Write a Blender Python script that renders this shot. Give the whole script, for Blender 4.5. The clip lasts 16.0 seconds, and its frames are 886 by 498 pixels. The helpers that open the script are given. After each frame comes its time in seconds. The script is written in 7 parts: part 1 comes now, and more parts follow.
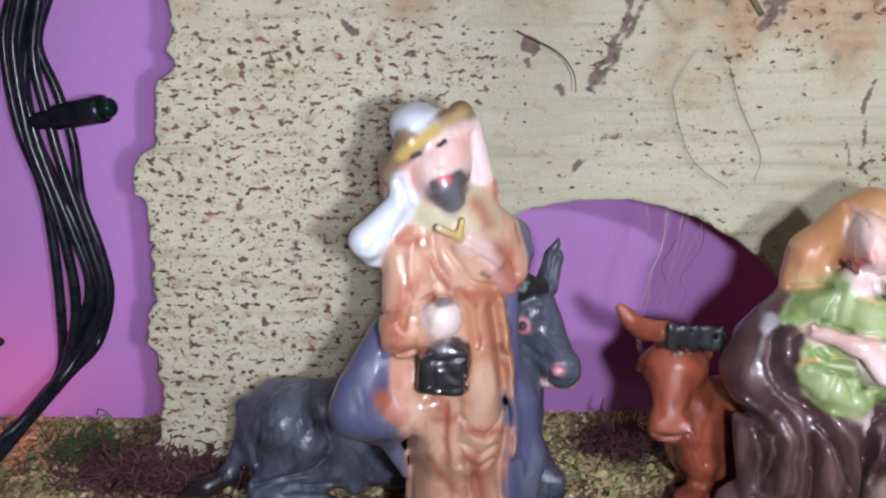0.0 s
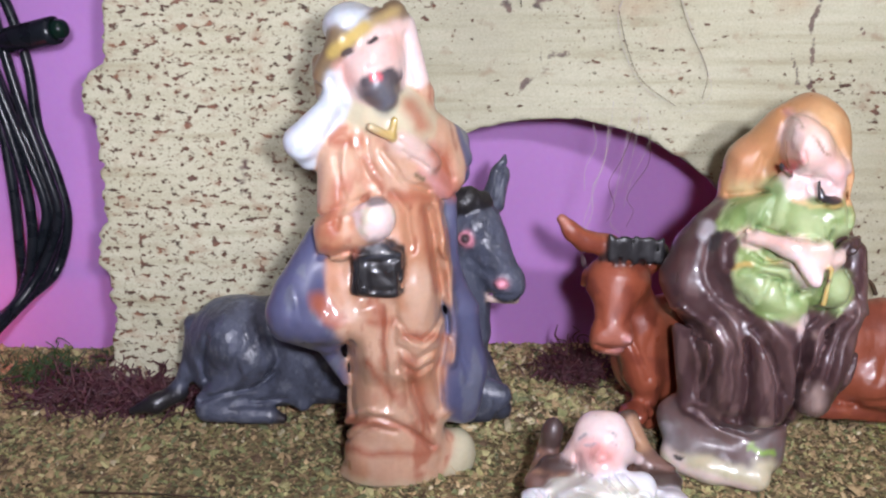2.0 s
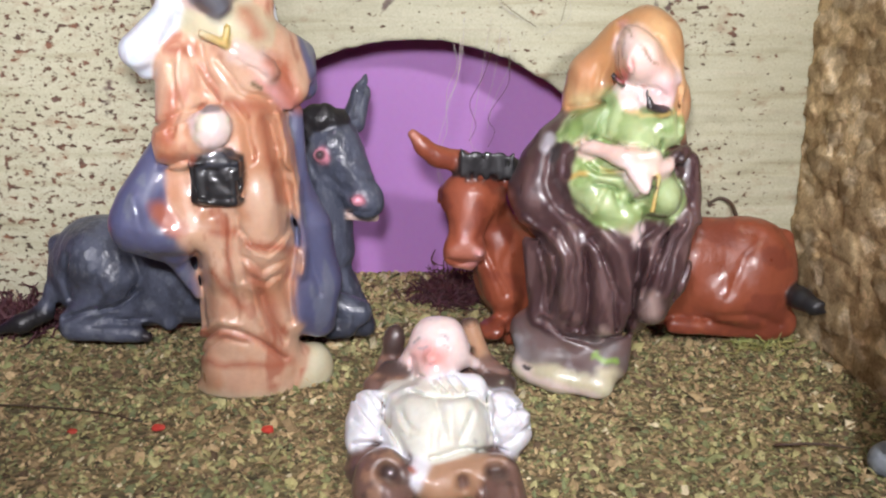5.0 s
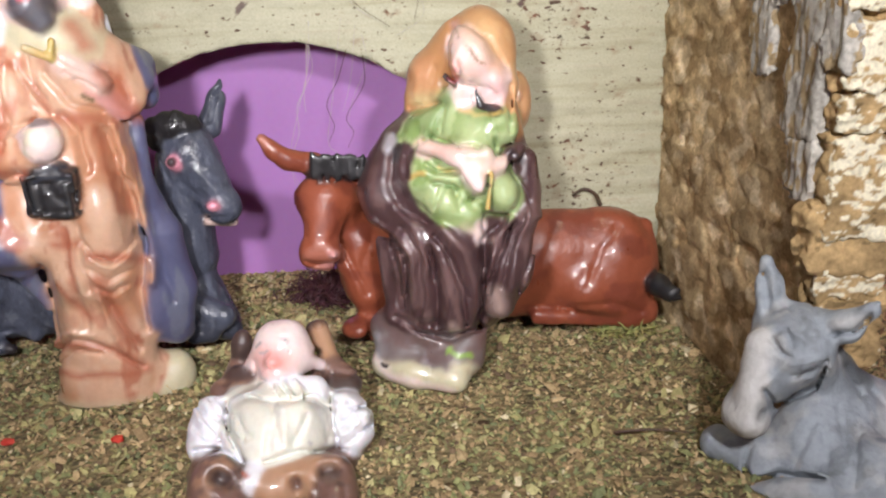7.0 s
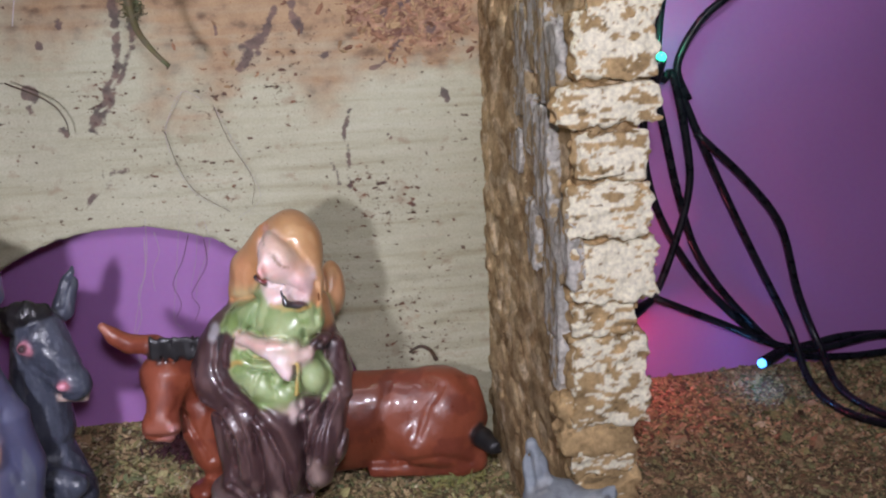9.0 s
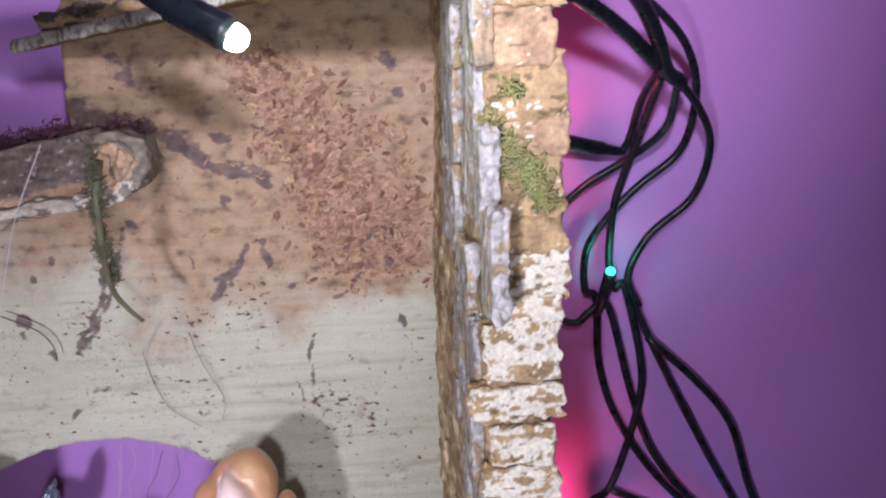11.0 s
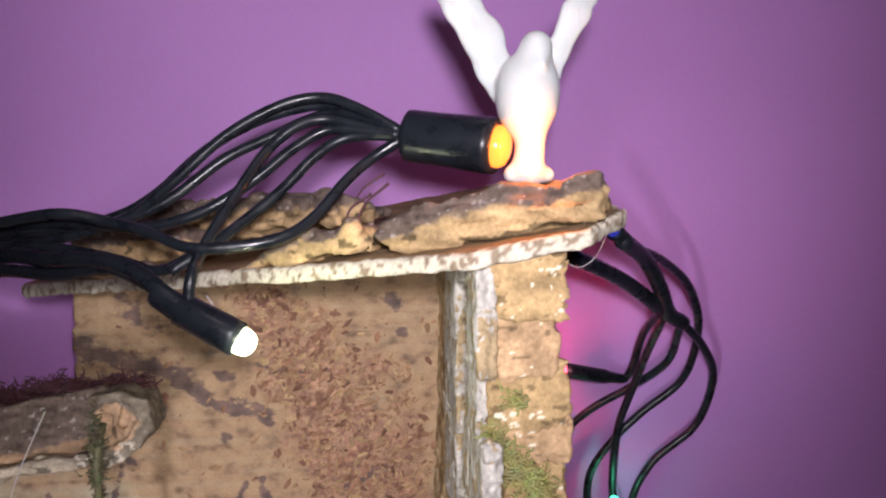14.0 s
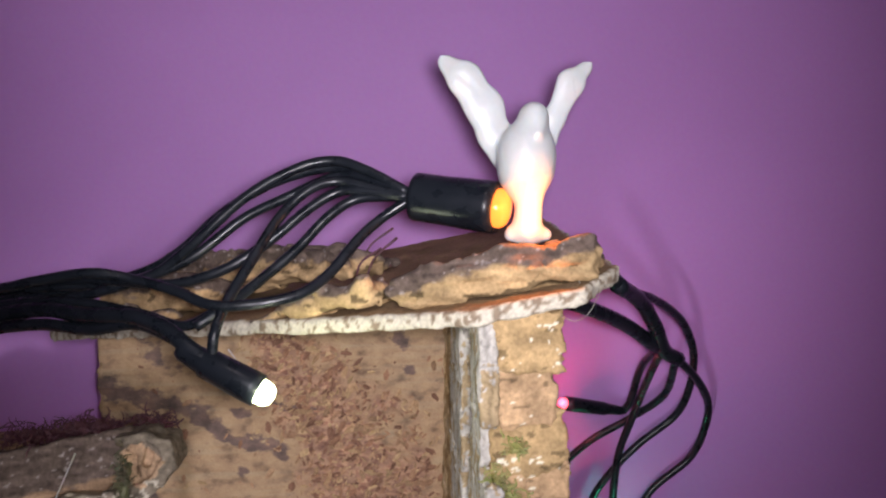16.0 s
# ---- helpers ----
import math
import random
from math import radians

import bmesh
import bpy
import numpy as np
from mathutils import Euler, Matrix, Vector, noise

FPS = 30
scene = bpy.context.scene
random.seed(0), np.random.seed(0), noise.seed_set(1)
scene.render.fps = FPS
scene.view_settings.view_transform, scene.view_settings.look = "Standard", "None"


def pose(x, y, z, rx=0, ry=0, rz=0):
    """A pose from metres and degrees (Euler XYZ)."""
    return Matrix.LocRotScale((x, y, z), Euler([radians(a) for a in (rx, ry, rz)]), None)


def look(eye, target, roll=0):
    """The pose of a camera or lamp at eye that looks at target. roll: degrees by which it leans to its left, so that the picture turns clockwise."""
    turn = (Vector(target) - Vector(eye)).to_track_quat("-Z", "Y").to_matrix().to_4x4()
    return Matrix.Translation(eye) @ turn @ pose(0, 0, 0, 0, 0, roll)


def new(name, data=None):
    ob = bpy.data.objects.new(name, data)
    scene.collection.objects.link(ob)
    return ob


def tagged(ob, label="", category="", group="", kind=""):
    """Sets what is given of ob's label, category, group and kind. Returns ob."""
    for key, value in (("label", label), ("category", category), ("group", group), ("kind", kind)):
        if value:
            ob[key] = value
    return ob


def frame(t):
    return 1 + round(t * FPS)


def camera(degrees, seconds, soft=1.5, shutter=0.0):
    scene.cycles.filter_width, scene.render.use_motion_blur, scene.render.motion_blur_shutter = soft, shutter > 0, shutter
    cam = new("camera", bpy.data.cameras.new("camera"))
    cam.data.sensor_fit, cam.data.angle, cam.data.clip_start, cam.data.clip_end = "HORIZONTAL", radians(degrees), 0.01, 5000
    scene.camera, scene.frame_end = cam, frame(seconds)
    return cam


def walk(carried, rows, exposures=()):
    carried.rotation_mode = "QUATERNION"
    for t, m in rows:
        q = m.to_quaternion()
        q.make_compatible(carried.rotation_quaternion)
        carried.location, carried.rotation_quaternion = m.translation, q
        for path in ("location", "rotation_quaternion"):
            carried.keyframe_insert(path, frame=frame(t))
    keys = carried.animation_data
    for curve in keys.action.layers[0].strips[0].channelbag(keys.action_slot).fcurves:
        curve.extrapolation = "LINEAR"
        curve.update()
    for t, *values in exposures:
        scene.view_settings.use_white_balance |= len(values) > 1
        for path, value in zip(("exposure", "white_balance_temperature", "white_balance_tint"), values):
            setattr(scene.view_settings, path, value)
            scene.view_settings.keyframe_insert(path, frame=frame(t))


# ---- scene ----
cam = camera(51.1, 16.0, soft=2.2)
PATH = [
    (0, (0.007, 0.012, 0.15), (0.021, 1.956, -0.321), -0.3),
    (0.5, (0.008, 0.012, 0.146), (0.019, 1.953, -0.333), -0.3),
    (1, (0.012, 0.011, 0.142), (0.017, 1.951, -0.341), -0.5),
    (1.5, (0.019, 0.008, 0.135), (0.018, 1.947, -0.356), -0.4),
    (2, (0.024, 0.006, 0.13), (0.033, 1.941, -0.374), -0.2),
    (2.5, (0.028, 0.005, 0.127), (0.04, 1.939, -0.382), -0.1),
    (3, (0.031, 0.004, 0.124), (0.051, 1.934, -0.397), 0.1),
    (3.5, (0.039, 0.001, 0.12), (0.076, 1.925, -0.423), 0.2),
    (4, (0.045, -0.001, 0.116), (0.098, 1.917, -0.449), 0.3),
    (4.2, (0.048, -0.001, 0.115), (0.103, 1.916, -0.453), 0.3),
    (6.3, (0.079, -0.005, 0.12), (0.198, 1.903, -0.467), -0.7),
    (6.5, (0.084, -0.005, 0.12), (0.211, 1.902, -0.472), -0.9),
    (7, (0.091, -0.006, 0.121), (0.231, 1.896, -0.482), -1.4),
    (7.5, (0.099, -0.008, 0.126), (0.255, 1.898, -0.46), -1.8),
    (8, (0.113, -0.014, 0.136), (0.279, 1.897, -0.428), -2.4),
    (8.5, (0.125, -0.023, 0.148), (0.321, 1.899, -0.372), -2.6),
    (9, (0.137, -0.029, 0.161), (0.347, 1.902, -0.315), -2.7),
    (9.5, (0.145, -0.035, 0.175), (0.347, 1.907, -0.26), -2.6),
    (9.7, (0.15, -0.037, 0.181), (0.347, 1.909, -0.236), -2.5),
    (11.8, (0.163, -0.052, 0.24), (0.329, 1.923, -0.033), -2.1),
    (12, (0.163, -0.053, 0.243), (0.332, 1.924, -0.01), -2.0),
    (12.5, (0.163, -0.055, 0.25), (0.329, 1.928, 0.049), -2.0),
    (13, (0.165, -0.051, 0.258), (0.33, 1.936, 0.102), -2.0),
    (13.5, (0.166, -0.047, 0.266), (0.335, 1.943, 0.153), -1.5),
    (14, (0.164, -0.044, 0.269), (0.337, 1.946, 0.177), -1.1),
    (14.5, (0.163, -0.048, 0.273), (0.329, 1.943, 0.181), -1.2),
    (15, (0.166, -0.052, 0.276), (0.328, 1.94, 0.19), -1.4),
    (15.5, (0.167, -0.058, 0.278), (0.336, 1.933, 0.205), -1.2),
    (16, (0.163, -0.061, 0.282), (0.324, 1.931, 0.213), -1.4),
]
walk(cam, [(t, look(eye, target, roll)) for t, eye, target, roll in PATH],
     exposures=[(0, 0.2, 6050, 10), (1.2, 0.18, 6050, 11), (2.0, 0.44, 6200, 12), (2.6, 0.3, 6200, 11), (3.1, 0.3, 6250, 11), (3.7, 0.55, 6500, 9), (6.3, 0.48, 6700, 7), (7.4, 0.52, 6850, 7),
                (8.0, 0.2, 6800, 9), (8.6, 0.06, 6500, 11), (9.1, -0.13, 6100, 15), (9.5, -0.05, 6000, 17), (12, 0.1, 5600, 22), (13.0, 0.02, 6050, 21), (13.6, -0.06, 6500, 17), (14.2, -0.2, 6650, 15), (16, -0.4, 6550, 14)])

# ---- light: a dark room, a phone torch held beside the lens, and fairy lights ----
world = bpy.data.worlds.new("night_room")
world.use_nodes = True
world.node_tree.nodes["Background"].inputs["Color"].default_value = (0.9, 0.85, 1.0, 1)
world.node_tree.nodes["Background"].inputs["Strength"].default_value = 0.02
scene.world = world


def torch(eye, target, watts, cone):
    data = bpy.data.lights.new("torch", "SPOT")
    data.energy, data.spot_size, data.spot_blend = watts, radians(cone), 1.0
    data.shadow_soft_size, data.color = 0.008, (0.94, 0.92, 1.0)
    new("torch", data).matrix_world = look(eye, target)


# the torch is carried along: its light is spread over four places of the walk
torch((0.012, 0.002, 0.152), (-0.140, 0.30, 0.125), 2.7, 66)
torch((0.052, -0.002, 0.142), (0.030, 0.30, 0.072), 2.45, 82)
torch((0.142, -0.032, 0.182), (0.204, 0.27, 0.085), 2.25, 86)
torch((0.170, -0.056, 0.286), (0.190, 0.30, 0.340), 5.5, 76)


# ---- numbers: noise ----
def hashed(i, j, k, seed):
    n = (i * 73856093) ^ (j * 19349663) ^ (k * 83492791) ^ (seed * 2654435 + 1013)
    n = (n ^ (n >> 13)) * 1274126177 & 0x7FFFFFFF
    n = (n ^ (n >> 15)) * 668265263 & 0x7FFFFFFF
    return ((n ^ (n >> 12)) & 0xFFFFFF) / float(0xFFFFFF)


def vnoise(p, seed=0):
    """Smooth value noise, -1 to 1, for an array of points."""
    b = np.floor(p).astype(np.int64)
    f = p - b
    f = f * f * (3 - 2 * f)
    total = np.zeros(len(p))
    for di in (0, 1):
        for dj in (0, 1):
            for dk in (0, 1):
                w = np.abs(1 - di - f[:, 0]) * np.abs(1 - dj - f[:, 1]) * np.abs(1 - dk - f[:, 2])
                total += w * hashed(b[:, 0] + di, b[:, 1] + dj, b[:, 2] + dk, seed)
    return total * 2 - 1


def fractal(p, seed=0, octaves=3):
    return sum(vnoise(p * 2.0 ** o, seed + o) * 0.5 ** o for o in range(octaves))


def cells(p, seed=0):
    """Distance to the nearest and second nearest scattered point, and the nearest one's random number."""
    b = np.floor(p).astype(np.int64)
    f1, f2, who = np.full(len(p), 9.0), np.full(len(p), 9.0), np.zeros(len(p))
    for di in (-1, 0, 1):
        for dj in (-1, 0, 1):
            for dk in (-1, 0, 1):
                i, j, k = b[:, 0] + di, b[:, 1] + dj, b[:, 2] + dk
                q = np.stack([i + hashed(i, j, k, seed), j + hashed(i, j, k, seed + 1), k + hashed(i, j, k, seed + 2)], 1)
                d = np.linalg.norm(q - p, axis=1)
                near = d < f1
                f2 = np.where(near, f1, np.minimum(f2, d))
                who = np.where(near, hashed(i, j, k, seed + 3), who)
                f1 = np.where(near, d, f1)
    return f1, f2, who


# ---- meshes from solid fields (in mm) ----
def nets(f, low, h):
    """The surface where the sampled field f is zero: vertices in mm and quads."""
    n = np.array(f.shape) - 1
    neg = f < 0

    def corner(a, o):
        return a[o[0]:n[0] + o[0], o[1]:n[1] + o[1], o[2]:n[2] + o[2]]

    count, place = np.zeros(n), np.zeros((*n, 3))
    for axis in range(3):
        for u in (0, 1):
            for v in (0, 1):
                o = [u, v]
                o.insert(axis, 0)
                e = list(o)
                e[axis] = 1
                cross = corner(neg, o) != corner(neg, e)
                a, b = corner(f, o)[cross], corner(f, e)[cross]
                q = np.tile(np.array(o, float), (len(a), 1))
                q[:, axis] += a / (a - b)
                place[cross] += q
                count[cross] += 1
    active = count > 0
    index = np.full(n, -1, dtype=np.int64)
    index[active] = np.arange(active.sum())
    base = np.argwhere(active)
    verts = low + (base + place[active] / count[active][:, None]) * h
    quads = []
    for axis in range(3):
        u, v = [a for a in range(3) if a != axis]
        s0, s1 = [slice(1, -1)] * 3, [slice(1, -1)] * 3
        s0[axis], s1[axis] = slice(0, -1), slice(1, None)
        a, b = neg[tuple(s0)], neg[tuple(s1)]
        for flip, where in ((False, a & ~b), (True, ~a & b)):
            g = np.argwhere(where)
            g[:, u] += 1
            g[:, v] += 1
            ring = []
            for du, dv in ((-1, -1), (0, -1), (0, 0), (-1, 0)):
                c = g.copy()
                c[:, u] += du
                c[:, v] += dv
                ring.append(index[c[:, 0], c[:, 1], c[:, 2]])
            q = np.stack(ring, 1)
            if flip != (axis == 1):
                q = q[:, ::-1]
            quads.append(q)
    return verts, np.concatenate(quads)


def mesh_of(name, verts, faces, material, colours=None, smooth=True):
    """verts in mm."""
    me = bpy.data.meshes.new(name)
    me.from_pydata((np.asarray(verts) / 1000).tolist(), [], np.asarray(faces).tolist())
    if colours is not None:
        paint = me.color_attributes.new("paint", "FLOAT_COLOR", "POINT")
        paint.data.foreach_set("color", np.concatenate([colours, np.ones((len(colours), 1))], 1).astype(np.float32).ravel())
    if smooth:
        me.polygons.foreach_set("use_smooth", [True] * len(me.polygons))
    me.materials.append(material)
    me.update()
    return me


def solid(name, low, high, h, field, material, colour=None, parent=None, at=(0, 0, 0), smooth=True):
    """A mesh object from field(points in mm), with its colours from colour(points)."""
    low, high = np.array(low, float), np.array(high, float)
    n = np.ceil((high - low) / h).astype(int) + 1
    grid = np.stack(np.meshgrid(*[low[a] + h * np.arange(n[a]) for a in range(3)], indexing="ij"), -1).reshape(-1, 3)
    verts, quads = nets(field(grid).reshape(n), low, h)
    ob = new(name, mesh_of(name, verts, quads, material, colour(verts) if colour else None, smooth))
    ob.location = [c / 1000 for c in at]
    ob.parent = parent
    return ob


PAINT = dict(
    robe=(0.53, 0.265, 0.155), rust=(0.38, 0.11, 0.06), peach=(0.62, 0.40, 0.28), ivory=(0.56, 0.51, 0.35), pale=(0.66, 0.49, 0.43),
    pink=(0.64, 0.32, 0.31), skin=(0.74, 0.55, 0.50), pinkwhite=(0.80, 0.64, 0.62), beard=(0.09, 0.075, 0.085), red=(0.70, 0.06, 0.08),
    black=(0.018, 0.017, 0.019), dark=(0.035, 0.028, 0.030), bluewhite=(0.60, 0.64, 0.70), gold=(0.50, 0.37, 0.12), umber=(0.20, 0.14, 0.08),
    cloak=(0.095, 0.100, 0.185), veil=(0.46, 0.23, 0.10), veilp=(0.62, 0.38, 0.19), green=(0.22, 0.31, 0.105), cloakb=(0.068, 0.034, 0.036), stone=(0.155, 0.12, 0.115),
    stoneb=(0.14, 0.085, 0.08), lime=(0.24, 0.40, 0.06), ox=(0.28, 0.072, 0.036), oxd=(0.16, 0.035, 0.022), oxl=(0.62, 0.30, 0.24),
    slate=(0.082, 0.092, 0.130), slated=(0.04, 0.044, 0.062), eyepink=(0.80, 0.33, 0.42), wood=(0.17, 0.095, 0.075), woodd=(0.065, 0.04, 0.035),
    woodl=(0.40, 0.23, 0.14), white=(0.71, 0.70, 0.74), milk=(0.69, 0.68, 0.60), rose=(0.80, 0.22, 0.22), ash=(0.31, 0.345, 0.38), ashl=(0.56, 0.55, 0.53),
    ashd=(0.13, 0.14, 0.15), dove=(0.53, 0.55, 0.54), paleg=(0.42, 0.50, 0.26), darkg=(0.12, 0.20, 0.06), cloak_shine_wear=(0.19, 0.115, 0.11), slatel=(0.17, 0.185, 0.22), blush=(0.78, 0.42, 0.36), grey=(0.38, 0.36, 0.38))


class Clay:
    """A modelled figure fitted to the camera's view: rounded limbs, balls and boxes that melt together, with grooves
    cut in and paint on top. In mm.
    """

    def __init__(self, wobble=0.25):
        self.forms, self.grooves, self.dabs, self.folds, self.washes, self.wobble, self.brush = [], [], [], [], [], wobble, (0, -250, 100)
        self.low, self.high = np.full(3, 1e9), np.full(3, -1e9)

    def reach(self, p, r):
        self.low = np.minimum(self.low, np.array(p) - r)
        self.high = np.maximum(self.high, np.array(p) + r)

    def limb(self, a, b, ra, rb, col, k=2.5, flat=1.0):
        self.forms.append(("limb", a, b, (ra, rb, flat), col, k))
        self.reach(a, ra), self.reach(b, rb)

    def ball(self, c, r, col, k=2.5, turn=0):
        self.forms.append(("ball", c, turn, r, col, k))
        self.reach(c, max(r))

    def box(self, c, r, col, k=1.0, turn=0):
        self.forms.append(("box", c, turn, r, col, k))
        self.reach(c, 1.4 * max(r))

    def cut(self, a, b, r, k=1.2):
        self.grooves.append((a, b, r, k))

    def fold(self, line, r, depth):
        """A groove (a ridge where depth is below zero) along a line, projected from the camera to fit its view."""
        self.folds.append((line, r, depth))

    def dab(self, line, r, col, soft=1.0, strength=1.0):
        """A stroke of paint projected from the same camera position."""
        self.dabs.append((line, r, col, soft, strength))

    def wash(self, base, col, size, low, strength):
        """Thin paint of another colour that lies in uneven patches on one of the colours."""
        self.washes.append((base, col, size, low, strength))

    def trace(self, p, line):
        x, y, z = self.brush
        k = y / (y - p[:, 1])
        q = np.stack([x + k * (p[:, 0] - x), z + k * (p[:, 2] - z)], 1)
        c, best = np.array(line, float), np.full(len(p), 1e9)
        for a, b in zip(c, c[1:] if len(c) > 1 else c):
            ab, aq = b - a, q - a
            t = np.clip(aq @ ab / max(ab @ ab, 1e-6), 0, 1)
            best = np.minimum(best, np.linalg.norm(aq - t[:, None] * ab, axis=1))
        return best

    @staticmethod
    def along(p, a, b, flat=1.0):
        a, b, s = np.array(a, float), np.array(b, float), np.array((1, 1 / flat, 1))
        ab, ap = (b - a) * s, (p - a) * s
        t = np.clip(ap @ ab / max(ab @ ab, 1e-6), 0, 1)
        return np.linalg.norm(ap - t[:, None] * ab, axis=1), t

    def form(self, p, kind, a, b, r, col, k):
        if kind == "limb":
            d, t = self.along(p, a, b, r[2])
            return (d - r[0] - (r[1] - r[0]) * t) * (1 if r[2] == 1 else 0.75)
        q = p - np.array(a, float)
        c, s = math.cos(radians(b)), math.sin(radians(b))
        q = np.stack([c * q[:, 0] - s * q[:, 2], q[:, 1], s * q[:, 0] + c * q[:, 2]], 1)
        r = np.array(r, float)
        if kind == "ball":
            k0, k1 = np.linalg.norm(q / r, axis=1), np.linalg.norm(q / r ** 2, axis=1)
            return k0 * (k0 - 1) / np.maximum(k1, 1e-6)
        q = np.abs(q) - (r - 1.2)
        return np.linalg.norm(np.maximum(q, 0), axis=1) + np.minimum(q.max(1), 0) - 1.2

    def field(self, p):
        f = np.full(len(p), 1e3)
        for form in self.forms:
            d, k = self.form(p, *form), form[5]
            h = np.clip(0.5 + 0.5 * (f - d) / k, 0, 1)
            f = f + (d - f) * h - k * h * (1 - h)
        for a, b, r, k in self.grooves:
            d = r - self.along(p, a, b)[0]
            h = np.clip(0.5 + 0.5 * (d - f) / k, 0, 1)
            f = f + (d - f) * h + k * h * (1 - h)
        near = np.abs(f) < 6
        q, push = p[near], np.zeros(near.sum())
        bent = q + 0.5 * np.stack([vnoise(q / 4, s) for s in (7, 8, 9)], 1)
        for line, r, depth in self.folds:
            push += depth * np.exp(-(self.trace(bent, line) / r) ** 2)
        f[near] += push
        near = np.abs(f) < 4
        f[near] += self.wobble * (vnoise(p[near] / 5.0, 3) + 0.6 * vnoise(p[near] / 2.1, 5))
        return np.maximum(f, self.floor - p[:, 2])

    def colour(self, p):
        jitter = p + 0.5 * np.stack([vnoise(p / 2.5, s) for s in (11, 12, 13)], 1)
        total, weight, share = np.zeros((len(p), 3)), np.zeros(len(p)), {}
        for form in self.forms:
            w = np.exp(-np.clip(self.form(jitter, *form), -1.5, 12) / 0.35)
            total += w[:, None] * np.array(PAINT[form[4]])
            weight += w
            share[form[4]] = share.get(form[4], 0) + w
        total /= weight[:, None]
        for i, (base, col, size, low, strength) in enumerate(self.washes):
            w = (strength * np.clip((fractal(p / np.array(size), 90 + 7 * i, 3) - low) / 0.3, 0, 1) * share[base] / weight)[:, None]
            total = total * (1 - w) + w * np.array(PAINT[col])
        for line, r, col, soft, strength in self.dabs:
            w = strength * np.clip(0.5 + (r - self.trace(jitter, line)) / soft, 0, 1)[:, None]
            total = total * (1 - w) + w * np.array(PAINT[col])
        return total

    def thing(self, name, at, material, label, category, h=0.8, floor=-1.0, group=""):
        self.floor = floor
        ob = solid(name, self.low - 3, self.high + 3, h, self.field, material, self.colour, at=at)
        return tagged(ob, label, category, group)


# ---- materials ----
def nodes_of(name, rough=0.5, coat=0.0):
    m = bpy.data.materials.new(name)
    m.use_nodes = True
    bsdf = m.node_tree.nodes["Principled BSDF"]
    bsdf.inputs["Roughness"].default_value = rough
    bsdf.inputs["Coat Weight"].default_value = coat
    return m, m.node_tree, bsdf


def add(tree, kind, **inputs):
    n = tree.nodes.new(kind)
    for key, value in inputs.items():
        n.inputs[key.replace("_", " ")].default_value = value
    return n


def noise_at(tree, scale, detail=4, stretch=(1, 1, 1), kind="ShaderNodeTexNoise"):
    at = tree.nodes.new("ShaderNodeTexCoord")
    turn = tree.nodes.new("ShaderNodeMapping")
    turn.inputs["Scale"].default_value = stretch
    n = add(tree, kind, Scale=scale)
    if kind == "ShaderNodeTexNoise":
        n.inputs["Detail"].default_value = detail
    tree.links.new(at.outputs["Object"], turn.inputs["Vector"])
    tree.links.new(turn.outputs["Vector"], n.inputs["Vector"])
    return n


def ramp(tree, source, stops):
    r = tree.nodes.new("ShaderNodeValToRGB")
    el = r.color_ramp.elements
    while len(el) < len(stops):
        el.new(0.5)
    for e, (pos, col) in zip(el, stops):
        e.position, e.color = pos, (*col, 1) if len(col) == 3 else col
    tree.links.new(source, r.inputs["Fac"])
    return r.outputs["Color"]


def mix(tree, fac, a, b, blend="MIX"):
    n = tree.nodes.new("ShaderNodeMix")
    n.data_type, n.blend_type = "RGBA", blend
    for sock, value in ((n.inputs[0], fac), (n.inputs[6], a), (n.inputs[7], b)):
        if isinstance(value, (int, float)):
            sock.default_value = value
        elif isinstance(value, tuple):
            sock.default_value = (*value, 1)
        else:
            tree.links.new(value, sock)
    return n.outputs[2]


def bump(tree, bsdf, height, strength=0.4, distance=0.0005):
    b = add(tree, "ShaderNodeBump", Strength=strength, Distance=distance)
    tree.links.new(height, b.inputs["Height"])
    tree.links.new(b.outputs["Normal"], bsdf.inputs["Normal"])


def grey(v):
    return (v, v, v)


def painted(name, rough, coat, mottle, wax=0.0, crinkle=0.3):
    """Brushed paint on a cast figure: the paint attribute with streaks and speckle."""
    m, tree, bsdf = nodes_of(name, rough, coat)
    bsdf.inputs["Coat Roughness"].default_value = 0.07
    col = tree.nodes.new("ShaderNodeAttribute")
    col.attribute_name = "paint"
    big, fine = noise_at(tree, 120, 4, (1, 1, 0.45)), noise_at(tree, 700, 3)
    shade = mix(tree, mottle, col.outputs["Color"], ramp(tree, big.outputs["Fac"], [(0.3, grey(0.35)), (0.6, grey(1.0)), (0.75, grey(1.25))]), "MULTIPLY")
    shade = mix(tree, mottle * 0.6, shade, ramp(tree, fine.outputs["Fac"], [(0.35, grey(0.6)), (0.6, grey(1.1))]), "MULTIPLY")
    tree.links.new(shade, bsdf.inputs["Base Color"])
    tree.links.new(ramp(tree, big.outputs["Fac"], [(0.3, grey(rough * 0.7)), (0.7, grey(min(1, rough * 1.5)))]), bsdf.inputs["Roughness"])
    if wax:
        bsdf.inputs["Subsurface Weight"].default_value = wax
        bsdf.inputs["Subsurface Radius"].default_value = (1.0, 0.5, 0.3)
        bsdf.inputs["Subsurface Scale"].default_value = 0.0025
    mid = noise_at(tree, 330, 3, (1, 1, 0.6))
    joined = tree.nodes.new("ShaderNodeMath")
    joined.operation = "MULTIPLY_ADD"
    joined.inputs[1].default_value = 2.2
    tree.links.new(mid.outputs["Fac"], joined.inputs[0])
    tree.links.new(fine.outputs["Fac"], joined.inputs[2])
    bump(tree, bsdf, joined.outputs[0], crinkle, 0.0005)
    return m


